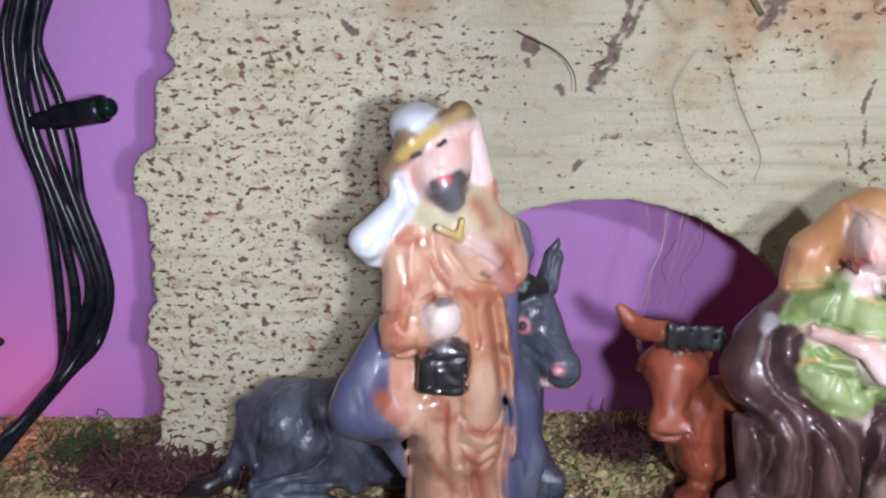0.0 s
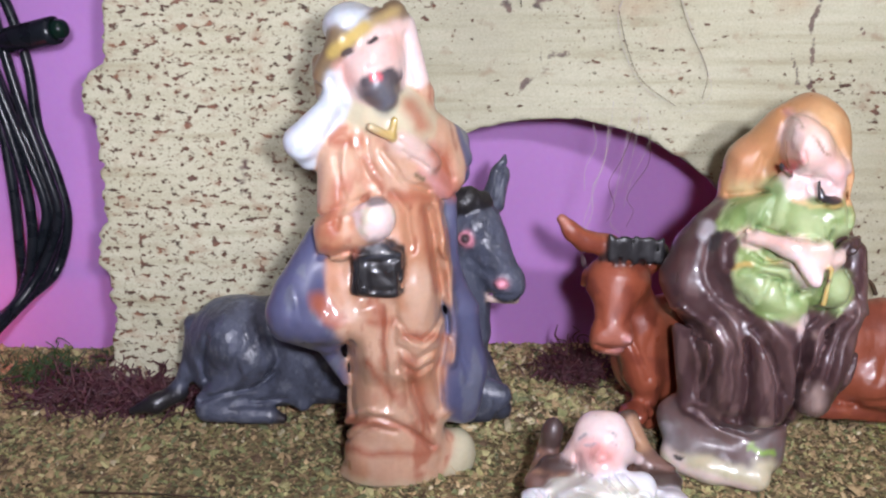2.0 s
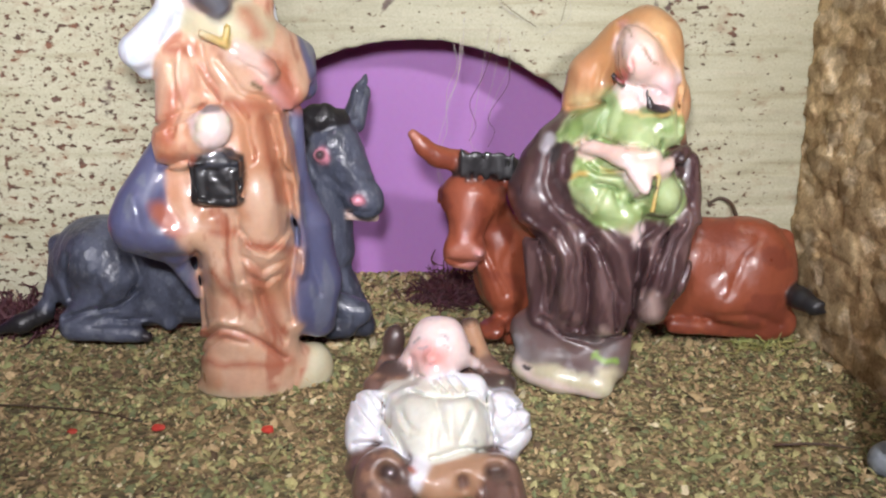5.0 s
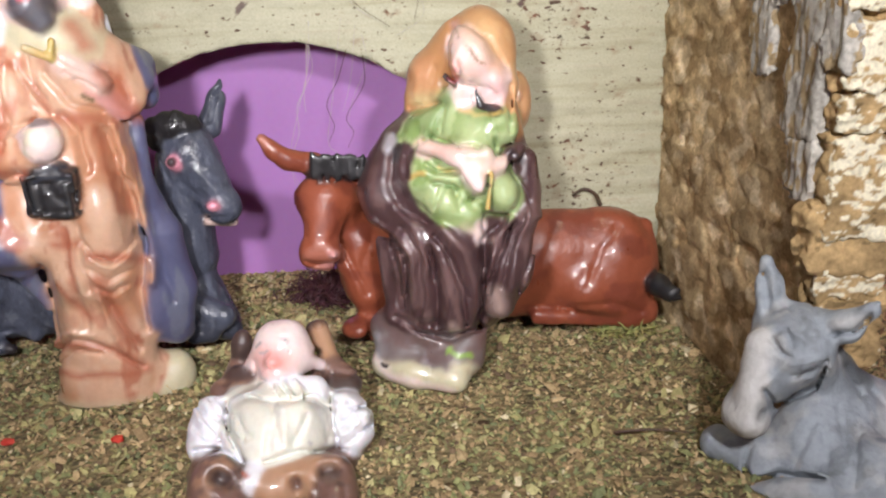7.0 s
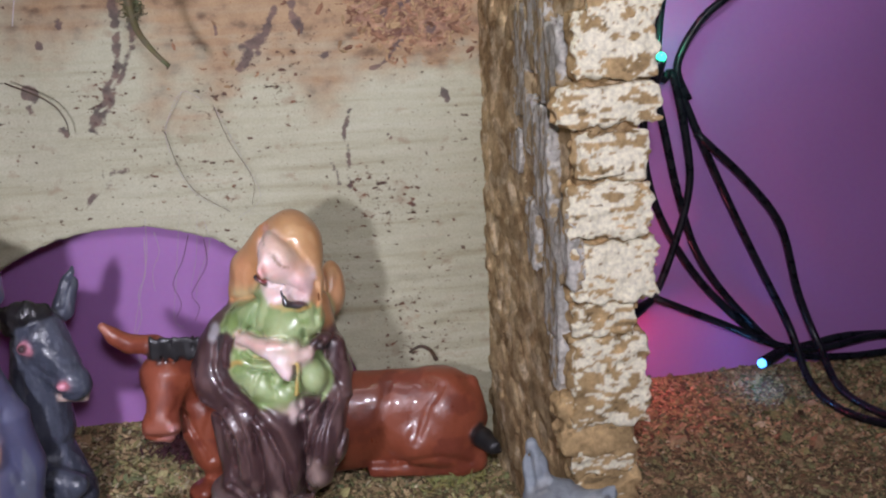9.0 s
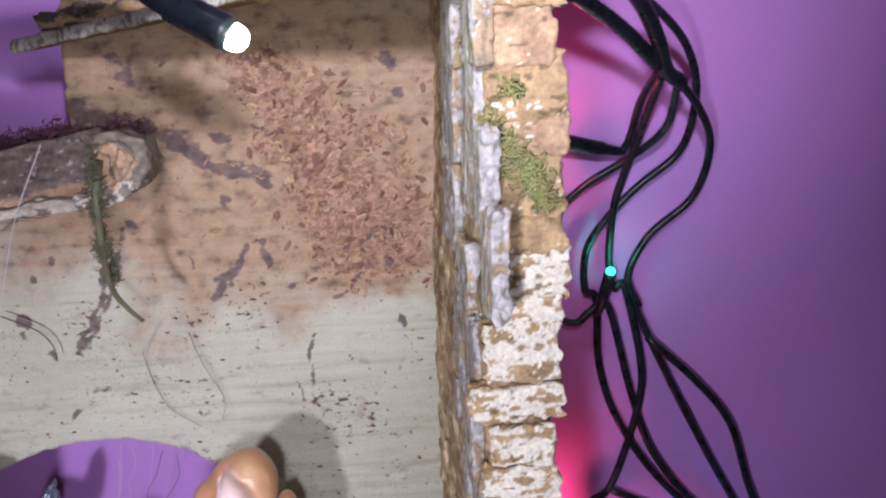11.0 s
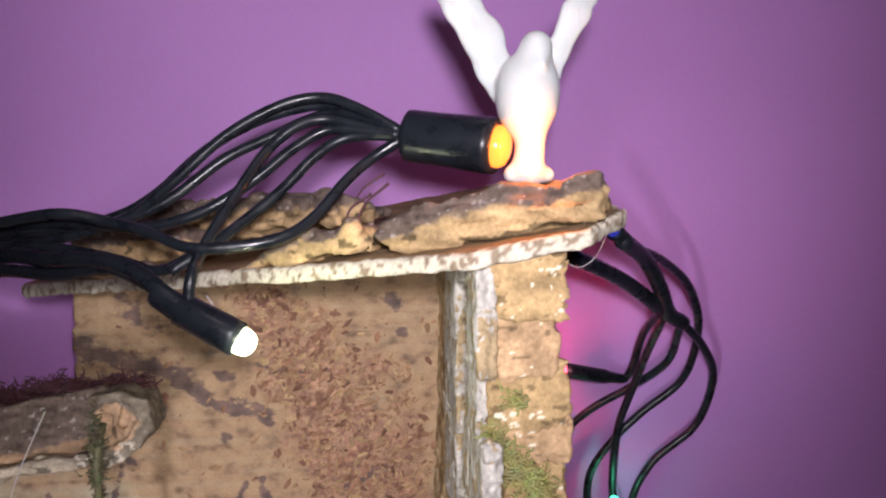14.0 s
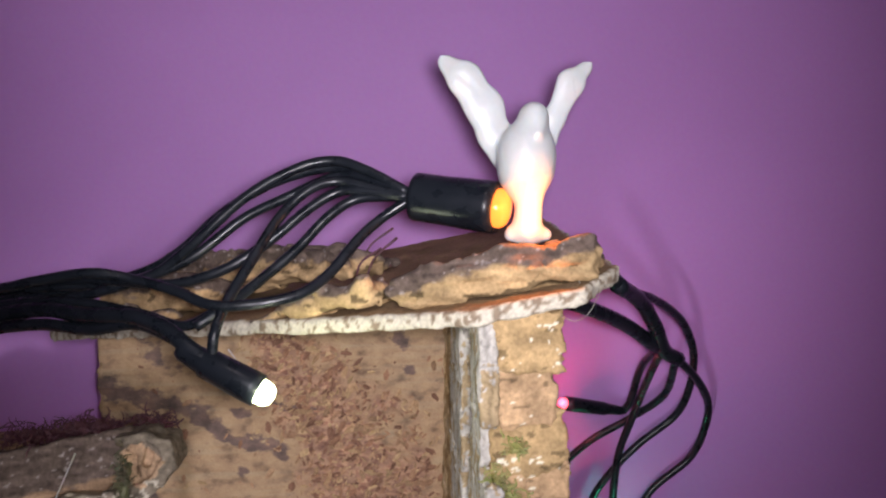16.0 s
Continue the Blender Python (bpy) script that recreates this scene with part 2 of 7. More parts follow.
RESIN = painted("painted_resin", 0.36, 0.60, 0.16, 0.18, 0.12)
PLASTIC = painted("glossy_painted_plastic", 0.38, 0.25, 0.25, 0.0, 0.2)
HIDE = painted("wrinkled_painted_plastic", 0.34, 0.12, 0.35, 0.0, 0.55)
CHALK = painted("matt_painted_plaster", 0.58, 0.0, 0.35, 0.0, 0.5)
PORCELAIN_PLAIN = nodes_of("opal_glass", 0.3)[0]
PORCELAIN = painted("white_porcelain", 0.35, 0.2, 0.08, 0.2, 0.08)


def wall_paint():
    m, tree, bsdf = nodes_of("violet_wall_paint", 0.62)
    big, fine = noise_at(tree, 9, 3), noise_at(tree, 420, 4)
    col = ramp(tree, big.outputs["Fac"], [(0.3, (0.445, 0.205, 0.53)), (0.7, (0.49, 0.23, 0.58))])
    tree.links.new(mix(tree, 0.12, col, fine.outputs["Color"], "SOFT_LIGHT"), bsdf.inputs["Base Color"])
    bump(tree, bsdf, fine.outputs["Fac"], 0.12, 0.0004)
    return m


def cable_plastic():
    m, tree, bsdf = nodes_of("dark_green_cable_plastic", 0.30)
    bsdf.inputs["Specular IOR Level"].default_value = 0.3
    n = noise_at(tree, 160, 3)
    tree.links.new(ramp(tree, n.outputs["Fac"], [(0.3, (0.006, 0.008, 0.011)), (0.7, (0.013, 0.016, 0.021))]), bsdf.inputs["Base Color"])
    tree.links.new(ramp(tree, n.outputs["Fac"], [(0.3, grey(0.22)), (0.7, grey(0.36))]), bsdf.inputs["Roughness"])
    return m


def earth():
    m, tree, bsdf = nodes_of("crumb_strewn_ground", 0.9)
    v = noise_at(tree, 420, kind="ShaderNodeTexVoronoi")
    big = noise_at(tree, 45, 4)
    crumbs = ramp(tree, v.outputs["Color"], [(0.1, (0.10, 0.08, 0.040)), (0.45, (0.24, 0.19, 0.09)), (0.7, (0.36, 0.26, 0.13)), (0.95, (0.18, 0.18, 0.08))])
    tree.links.new(mix(tree, 0.6, crumbs, ramp(tree, big.outputs["Fac"], [(0.3, grey(0.45)), (0.65, grey(1.1))]), "MULTIPLY"), bsdf.inputs["Base Color"])
    bump(tree, bsdf, v.outputs["Distance"], 0.8, 0.0015)
    return m


def crumb(name="cork_and_herb_crumbs", gloss=0.3):
    m, tree, bsdf = nodes_of(name, 0.9)
    bsdf.inputs["Specular IOR Level"].default_value = gloss
    col = tree.nodes.new("ShaderNodeAttribute")
    col.attribute_name = "paint"
    fine = noise_at(tree, 900, 3)
    tree.links.new(mix(tree, 0.5, col.outputs["Color"], ramp(tree, fine.outputs["Fac"], [(0.3, grey(0.5)), (0.65, grey(1.15))]), "MULTIPLY"), bsdf.inputs["Base Color"])
    bump(tree, bsdf, fine.outputs["Fac"], 0.5, 0.0004)
    return m


def cork_panel():
    """Cream-washed cork board; the paint attribute tells stains (red), bare cork (green) and fleck density (blue)."""
    m, tree, bsdf = nodes_of("cream_washed_cork", 0.72)
    links = tree.links
    att = tree.nodes.new("ShaderNodeAttribute")
    att.attribute_name = "paint"
    mask = tree.nodes.new("ShaderNodeSeparateColor")
    links.new(att.outputs["Color"], mask.inputs[0])
    big = noise_at(tree, 22, 5)
    streak = noise_at(tree, 120, 6, (0.16, 1, 2.6))
    chips = noise_at(tree, 650, kind="ShaderNodeTexVoronoi", stretch=(0.7, 1, 1))
    loose = noise_at(tree, 210, 5, (0.8, 1, 1.1))
    fleck = noise_at(tree, 420, 4, (0.8, 1, 1.25))
    blot = noise_at(tree, 150, 4, (0.9, 1, 1.3))
    fine = noise_at(tree, 1500, 3)

    def calc(op, a, b, clamp=False):
        n = tree.nodes.new("ShaderNodeMath")
        n.operation, n.use_clamp = op, clamp
        for sock, value in zip(n.inputs, (a, b)):
            if isinstance(value, (int, float)):
                sock.default_value = value
            else:
                links.new(value, sock)
        return n.outputs[0]

    wash = ramp(tree, streak.outputs["Fac"], [(0.26, (0.36, 0.33, 0.22)), (0.42, (0.46, 0.445, 0.32)), (0.66, (0.52, 0.51, 0.385))])
    wash = mix(tree, 0.5, wash, ramp(tree, big.outputs["Fac"], [(0.3, (0.80, 0.76, 0.66)), (0.7, (1.05, 1.05, 1.02))]), "MULTIPLY")
    chip = ramp(tree, chips.outputs["Color"], [(0.1, (0.19, 0.09, 0.06)), (0.4, (0.30, 0.17, 0.11)), (0.7, (0.38, 0.24, 0.15)), (0.95, (0.25, 0.125, 0.085))])
    chip = mix(tree, 0.75, chip, ramp(tree, loose.outputs["Fac"], [(0.34, (0.45, 0.32, 0.30)), (0.50, (1.0, 0.95, 0.9)), (0.66, (1.5, 1.35, 1.2))]), "MULTIPLY")
    tan = ramp(tree, blot.outputs["Fac"], [(0.30, (0.15, 0.090, 0.05)), (0.46, (0.33, 0.21, 0.115)), (0.70, (0.43, 0.29, 0.155))])
    split = tree.nodes.new("ShaderNodeMapRange")
    split.inputs["From Min"].default_value, split.inputs["From Max"].default_value = 0.55, 0.95
    links.new(mask.outputs["Green"], split.inputs["Value"])
    bare = tree.nodes.new("ShaderNodeMapRange")
    bare.inputs["From Min"].default_value, bare.inputs["From Max"].default_value = 0.05, 0.5
    links.new(calc("ADD", mask.outputs["Green"], calc("MULTIPLY", calc("SUBTRACT", streak.outputs["Fac"], 0.5), 0.6)), bare.inputs["Value"])
    col = mix(tree, bare.outputs[0], wash, mix(tree, split.outputs[0], tan, chip))
    pit = calc("MULTIPLY", calc("SUBTRACT", calc("ADD", fleck.outputs["Fac"], calc("MULTIPLY", mask.outputs["Blue"], 0.13)), 0.69), 16.0, True)
    rusty = calc("MULTIPLY", calc("SUBTRACT", calc("ADD", blot.outputs["Fac"], calc("MULTIPLY", mask.outputs["Blue"], 0.07)), 0.615), 7.0, True)
    col = mix(tree, calc("MULTIPLY", rusty, 0.45), col, (0.27, 0.15, 0.085))
    col = mix(tree, pit, col, ramp(tree, blot.outputs["Fac"], [(0.35, (0.06, 0.038, 0.024)), (0.52, (0.13, 0.062, 0.04)), (0.66, (0.24, 0.11, 0.06))]))
    dust = noise_at(tree, 760, 3, (0.9, 1, 1.2))
    speck = calc("MULTIPLY", calc("SUBTRACT", calc("ADD", dust.outputs["Fac"], calc("MULTIPLY", mask.outputs["Blue"], 0.10)), 0.70), 14.0, True)
    col = mix(tree, calc("MULTIPLY", speck, 0.75), col, (0.13, 0.075, 0.045))
    stain = calc("MULTIPLY", calc("SUBTRACT", calc("ADD", mask.outputs["Red"], calc("MULTIPLY", calc("SUBTRACT", calc("ADD", fleck.outputs["Fac"], calc("MULTIPLY", loose.outputs["Fac"], 1.4)), 1.2), 1.1)), 0.38), 4.0, True)
    col = mix(tree, calc("MULTIPLY", stain, 0.88), col, ramp(tree, blot.outputs["Fac"], [(0.3, (0.045, 0.032, 0.03)), (0.5, (0.11, 0.068, 0.06)), (0.7, (0.19, 0.11, 0.085))]))
    col = mix(tree, 0.35, col, ramp(tree, fine.outputs["Fac"], [(0.3, grey(0.66)), (0.65, grey(1.10))]), "MULTIPLY")
    links.new(col, bsdf.inputs["Base Color"])
    relief = calc("SUBTRACT", calc("ADD", streak.outputs["Fac"], calc("MULTIPLY", chips.outputs["Distance"], mask.outputs["Green"])), calc("MULTIPLY", pit, 0.9))
    bump(tree, bsdf, relief, 0.6, 0.0008)
    return m


def hair(name, col):
    m, tree, bsdf = nodes_of(name, 0.6)
    n = noise_at(tree, 300, 2)
    tree.links.new(mix(tree, 0.5, col, n.outputs["Color"], "SOFT_LIGHT"), bsdf.inputs["Base Color"])
    return m


def bulb_plastic(name, col, glow):
    m, tree, bsdf = nodes_of(name, 0.12)
    bsdf.inputs["Base Color"].default_value = (*col, 1)
    bsdf.inputs["Transmission Weight"].default_value = 0.5
    if glow:
        bsdf.inputs["Emission Color"].default_value = (*col, 1)
        bsdf.inputs["Emission Strength"].default_value = glow
    return m


WALL, CABLE, EARTH, CRUMB, CORK = wall_paint(), cable_plastic(), earth(), crumb(), cork_panel()


def cork_bark():
    """Split cork: torn plates a few millimetres across, each with a tone and height of its own."""
    m, tree, bsdf = nodes_of("rough_cork_bark", 0.95)
    links = tree.links
    col = tree.nodes.new("ShaderNodeAttribute")
    col.attribute_name = "paint"
    at = tree.nodes.new("ShaderNodeTexCoord")
    warp = noise_at(tree, 170, 3)
    moved = tree.nodes.new("ShaderNodeVectorMath")
    moved.operation = "MULTIPLY_ADD"
    moved.inputs[1].default_value = (0.004, 0.004, 0.004)
    links.new(warp.outputs["Color"], moved.inputs[0])
    flat = tree.nodes.new("ShaderNodeVectorMath")
    flat.operation = "MULTIPLY"
    flat.inputs[1].default_value = (1, 0.5, 0.8)
    links.new(at.outputs["Object"], flat.inputs[0])
    links.new(flat.outputs[0], moved.inputs[2])
    plate = tree.nodes.new("ShaderNodeTexVoronoi")
    plate.inputs["Scale"].default_value = 240
    small = tree.nodes.new("ShaderNodeTexVoronoi")
    small.inputs["Scale"].default_value = 620
    for v in (plate, small):
        links.new(moved.outputs[0], v.inputs["Vector"])
    fine = noise_at(tree, 1100, 4)
    split = []
    for v in (plate, small):
        n = tree.nodes.new("ShaderNodeSeparateColor")
        links.new(v.outputs["Color"], n.inputs[0])
        split.append(n)
    tone = mix(tree, 0.5, col.outputs["Color"], ramp(tree, split[0].outputs["Red"], [(0.0, (0.50, 0.44, 0.38)), (0.35, (0.85, 0.82, 0.78)), (0.75, (1.1, 1.1, 1.1)), (1.0, (1.5, 1.55, 1.65))]), "MULTIPLY")
    tone = mix(tree, 0.4, tone, ramp(tree, split[1].outputs["Green"], [(0.0, (0.50, 0.42, 0.36)), (0.4, (1.0, 0.98, 0.95)), (1.0, (1.3, 1.3, 1.3))]), "MULTIPLY")
    links.new(mix(tree, 0.5, tone, ramp(tree, fine.outputs["Fac"], [(0.3, grey(0.5)), (0.62, grey(1.15))]), "MULTIPLY"), bsdf.inputs["Base Color"])
    high = mix(tree, 0.35, split[0].outputs["Red"], split[1].outputs["Green"])
    high = mix(tree, 0.3, high, fine.outputs["Color"])
    bsdf.inputs["Specular IOR Level"].default_value = 0.12
    bump(tree, bsdf, high, 0.4, 0.0012)
    return m


BARK = cork_bark()
TORN = crumb("torn_cork", 0.12)
FROND = hair("dry_dark_red_moss", (0.085, 0.028, 0.035))
LICHEN = hair("pale_green_lichen", (0.30, 0.29, 0.10))
TWIG = hair("dry_brown_twig", (0.07, 0.042, 0.025))
STRAND = hair("pale_hair_strand", (0.42, 0.38, 0.36))
GLOW = dict(warm=((0.90, 1.0, 0.66), 14), orange=((1.0, 0.27, 0.04), 2.2), blue=((0.05, 0.07, 0.6), 0.5), red=((1.0, 0.12, 0.18), 4),
            green=((0.05, 0.85, 0.45), 3.5), cyan=((0.10, 0.40, 1.0), 4.0), dim=((1.0, 0.12, 0.18), 4), off=((0.008, 0.03, 0.022), 0))
BULB = {key: bulb_plastic("bulb_" + key, *value) for key, value in GLOW.items()}


# ---- shell: wall behind the scene, the ground, and plain walls that close the room ----
def slab(name, low, high, material):
    bm = bmesh.new()
    bmesh.ops.create_cube(bm, size=1)
    size, mid = Vector(high) - Vector(low), (Vector(high) + Vector(low)) / 2
    bmesh.ops.transform(bm, matrix=Matrix.Translation(mid) @ Matrix.Diagonal((*size, 1)), verts=bm.verts)
    me = bpy.data.meshes.new(name)
    bm.to_mesh(me)
    me.materials.append(material)
    return new(name, me)


WALL_Y = 0.355
tagged(slab("wall_north", (-1.0, WALL_Y, -0.05), (1.4, WALL_Y + 0.05, 1.6), WALL), "violet painted plaster wall behind the stable", "wall", kind="structure")
tagged(slab("wall_south", (-1.0, -1.25, -0.05), (1.4, -1.2, 1.6), WALL), "violet painted plaster wall", "wall", kind="structure")
tagged(slab("wall_west", (-1.05, -1.25, -0.05), (-1.0, WALL_Y + 0.05, 1.6), WALL), "violet painted plaster wall", "wall", kind="structure")
tagged(slab("wall_east", (1.4, -1.25, -0.05), (1.45, WALL_Y + 0.05, 1.6), WALL), "violet painted plaster wall", "wall", kind="structure")
tagged(slab("ceiling", (-1.05, -1.25, 1.6), (1.45, WALL_Y + 0.05, 1.65), WALL), "plain painted ceiling", "ceiling", kind="structure")


def fill_lamp(x, y, z, r):
    """An added round opal lamp, unseen behind and above the viewer, dimly lit to fill the shadows."""
    lamp = tagged(new("fill_lamp"), "added round fill lamp out of view, with white opal shade", "lamp")
    for name, lo, hi, wide in (("base", 0.0, 0.02, 0.8), ("shade", -0.05, 0.0, 1.0)):
        bm = bmesh.new()
        bmesh.ops.create_cone(bm, cap_ends=True, segments=32, radius1=r * wide * 0.8, radius2=r * wide, depth=hi - lo)
        bmesh.ops.transform(bm, matrix=Matrix.Translation((x, y, z + (lo + hi) / 2)), verts=bm.verts)
        me = bpy.data.meshes.new(name)
        bm.to_mesh(me)
        me.materials.append(PORCELAIN_PLAIN)
        new(name, me).parent = lamp
    # added area light that lifts the shadows the torch leaves
    data = bpy.data.lights.new("fill_light", "AREA")
    data.shape, data.size, data.energy, data.color = "DISK", 2 * r, 2.6, (1.0, 0.88, 0.92)
    new("fill_light", data).matrix_world = look((x, y, z - 0.055), (0.10, 0.25, 0.10))


fill_lamp(0.15, -0.55, 1.575, 0.16)


def ground_height(p):
    """Gentle unevenness in mm for points in mm, highest along the back."""
    q = np.stack([p[:, 0] / 40, p[:, 1] / 40, np.zeros(len(p))], 1)
    return 0.9 * fractal(q, 21, 3) - 0.6


def build_ground():
    xs = np.concatenate([np.arange(-1000, -200, 80), np.arange(-200, 460, 5), np.arange(460, 1401, 94)])
    ys = np.concatenate([np.arange(-1200, 100, 100), np.arange(100, 356, 5)])
    gx, gy = np.meshgrid(xs, ys, indexing="ij")
    p = np.stack([gx.ravel(), gy.ravel(), np.zeros(gx.size)], 1)
    p[:, 2] = ground_height(p)
    i = np.arange(gx.size).reshape(gx.shape)
    quads = np.stack([i[:-1, :-1], i[1:, :-1], i[1:, 1:], i[:-1, 1:]], -1).reshape(-1, 4)
    tagged(new("ground", mesh_of("ground", p, quads, EARTH)), "table top strewn with crushed cork and herbs", "ground", kind="structure")


build_ground()


def build_crumbs(count=115000):
    """Flakes of cork, bark and dried herbs strewn over the ground."""
    rng = np.random.default_rng(4)
    tints = np.array([(0.50, 0.37, 0.20), (0.40, 0.29, 0.15), (0.30, 0.21, 0.11), (0.36, 0.32, 0.14), (0.27, 0.28, 0.12), (0.19, 0.21, 0.10), (0.15, 0.10, 0.06), (0.60, 0.52, 0.33), (0.46, 0.42, 0.20)])
    share = np.array([0.17, 0.17, 0.14, 0.14, 0.12, 0.09, 0.08, 0.03, 0.06])
    mid = np.stack([rng.uniform(-190, 470, count), 140 + 214 * rng.random(count) ** 0.9, np.zeros(count)], 1)
    mid[:, 2] = ground_height(mid) + rng.uniform(0.0, 0.9, count)
    patch = vnoise(np.stack([mid[:, 0] / 22, mid[:, 1] / 22, np.zeros(count)], 1), 31)
    size = np.clip(rng.lognormal(-0.55, 0.52, count), 0.25, 2.8) * np.where(mid[:, 1] > 272, 1.3, 1.0)
    back = (mid[:, 1] > 272) & (mid[:, 0] > 30) & (mid[:, 0] < 110)
    pick = rng.choice(len(tints), count, p=share / share.sum())
    # dried herbs gather in patches
    herb = (patch > 0.15) & (rng.random(count) < 0.45)
    pick[herb] = rng.choice([3, 4, 5, 8, 6], herb.sum())
    pale = back & (rng.random(count) < 0.35)
    pick[pale] = rng.choice([0, 7, 8], pale.sum())
    turn, tilt = rng.uniform(0, 6.283, count), rng.normal(0, 0.5, (count, 2))
    ux = np.stack([np.cos(turn), np.sin(turn), tilt[:, 0]], 1)
    uy = np.stack([-np.sin(turn), np.cos(turn), tilt[:, 1]], 1)
    long = rng.uniform(0.7, 2.2, count)
    verts, ring = [], 5
    for k in range(ring):
        a = 2 * math.pi * k / ring
        r = size * rng.uniform(0.55, 1.1, count)
        verts.append(mid + ux * (math.cos(a) * r * long ** 0.5)[:, None] + uy * (math.sin(a) * r / long ** 0.5)[:, None])
    top = mid.copy()
    top[:, 2] += size * rng.uniform(0.2, 0.55, count)
    verts.append(top)
    v = np.stack(verts, 1).reshape(-1, 3)
    v[:, 1] = np.minimum(v[:, 1], 354)
    base = np.arange(count)[:, None] * (ring + 1)
    faces = np.concatenate([np.concatenate([base + k, base + (k + 1) % ring, base + ring], 1) for k in range(ring)])
    tone = tints[pick] * rng.uniform(0.75, 1.25, (count, 1))
    me = mesh_of("cork_crumbs", v, faces, CRUMB, np.repeat(tone, ring + 1, axis=0), smooth=False)
    tagged(new("cork_crumbs", me), "crushed brown cork and green dried herbs strewn thickly", "crumbs", kind="stuff")


build_crumbs()


# ---- the stable ----
stable = tagged(new("toy_stable"), "cork bark nativity stable with arched opening and bark roof", "toy stable")


def roof_z(p):
    """Underside of the upper roof board."""
    return 253.5 + 0.175 * (p[:, 0] - 189) + 0.10 * (p[:, 1] - 174)


# the torn outer edge of the back panel, from the ground up
EDGE_Z = [22.0, 31.0, 43.0, 51.0, 61.0, 63.0, 81.0, 96.0, 98.0, 109.0, 114.0, 133.0, 136.0, 148.0, 158.0]
EDGE_X = [-87.0, -85.0, -85.0, -87.0, -87.0, -84.0, -83.0, -85.0, -87.0, -86.0, -80.0, -78.0, -75.0, -73.0, -74.0]


def panel_field(p):
    x, z = p[:, 0], p[:, 2]
    zz = np.stack([np.zeros(len(p)), np.zeros(len(p)), z], 1)
    rag = 1.3 * vnoise(zz / 5.5, 42) + 1.0 * vnoise(zz / 2.1, 43) + 0.5 * vnoise(zz / 1.0, 49)
    edge = np.interp(z, EDGE_Z, EDGE_X)
    left = np.where(z < 205, edge - rag, 59 + 0.5 * rag)
    arch = (np.sqrt(((x - 59) / 85) ** 2 + (z / 96) ** 2) - 1) * 88 + 0.5 * vnoise(p / 7, 44) + 0.3 * vnoise(p / 2.2, 45)
    front = 0.45 * vnoise(p * np.array((0.10, 0, 0.35)), 46) + 0.35 * vnoise(p / 2.4, 47)
    f = np.maximum(np.abs(p[:, 1] - 302.5) - 2.6 - front * (p[:, 1] < 302.5), np.maximum(left - x, x - 200))
    return np.maximum(np.maximum(f, -arch), np.maximum(-1 - z, z - roof_z(p) - 1))


STAINS = []


def stain(line, r, strength=1.0):
    STAINS.append((np.array(line, float), r, strength))


stain([(60, 220), (69, 217), (81, 214)], 3.4)
stain([(81, 215), (98, 209)], 3.4, 0.95)
stain([(103, 201), (116, 197), (128, 193)], 2.8, 0.9)
stain([(77, 238), (82, 229)], 6, 0.55)
stain([(110, 210), (115, 208)], 2.4, 0.9)
stain([(126, 213), (132, 211)], 2.6, 0.8)
stain([(138, 209), (139, 208)], 2.6, 0.9)
stain([(79, 216), (89, 212), (97, 207), (109, 198), (128, 192)], 2.6, 0.9)
stain([(63, 220), (73, 217)], 3, 0.6)
stain([(78, 231), (88, 227)], 5, 0.5)
stain([(65, 224), (69, 220)], 3, 0.6)
stain([(174, 235), (176, 233)], 3.4)
stain([(174.5, 234.5), (175.5, 233.5)], 2.6, 1.3)
stain([(140, 209), (140, 208)], 2)
stain([(131, 211), (132, 210)], 2)
stain([(178, 223), (179, 222)], 1.8)
stain([(114, 209), (115, 208)], 2.2)
stain([(112, 185), (112, 184)], 2)
stain([(35, 144), (36, 143)], 2.2)
stain([(35, 139), (36, 138)], 1.2)
stain([(48, 167), (49, 165)], 1.8)
stain([(41, 160), (41, 158)], 1)
stain([(172, 160), (173, 158)], 1.2)
stain([(176, 137), (177, 135)], 1.5)
stain([(154, 123), (155, 122)], 1)
stain([(100, 164), (100, 162)], 0.8)
stain([(119, 167), (112, 158), (106, 149)], 1.6, 0.9)
stain([(124, 168), (127, 161)], 1.6, 0.9)
stain([(171, 173), (162, 168), (156, 166)], 1.5, 0.8)
stain([(161, 156), (152, 147)], 1.1, 0.8)
stain([(75, 176), (70, 157), (63, 142), (56, 131)], 1.7, 0.7)
stain([(132, 151), (144, 155)], 1, 0.6)
stain([(67, 183), (67, 162), (63, 147), (55, 132)], 1.6, 0.8)
stain([(142, 133), (140, 122), (140, 105)], 0.9, 0.7)
stain([(55, 121), (54, 109)], 0.7, 0.6)
stain([(76, 181), (78, 175)], 1.6, 0.7)
stain([(66, 157), (65, 145), (61, 137), (58, 130)], 1.6, 0.55)
stain([(36, 146), (37, 143)], 2.0, 0.9)
stain([(44, 130), (45, 129)], 1.6, 0.9)
stain([(108, 156), (111, 154)], 2.0, 0.8)
stain([(135, 116), (137, 107)], 0.9, 0.6)
stain([(-38, 142), (-37, 139)], 1.8, 0.5)
stain([(-38, 81), (-40, 73), (-37, 68)], 2.6, 0.5)
stain([(-22, 151), (-17, 147)], 1.5, 0.8)
stain([(-2, 141), (-1, 140)], 1.4, 0.8)
stain([(51, 106), (58, 114), (63, 116)], 1.4, 0.6)


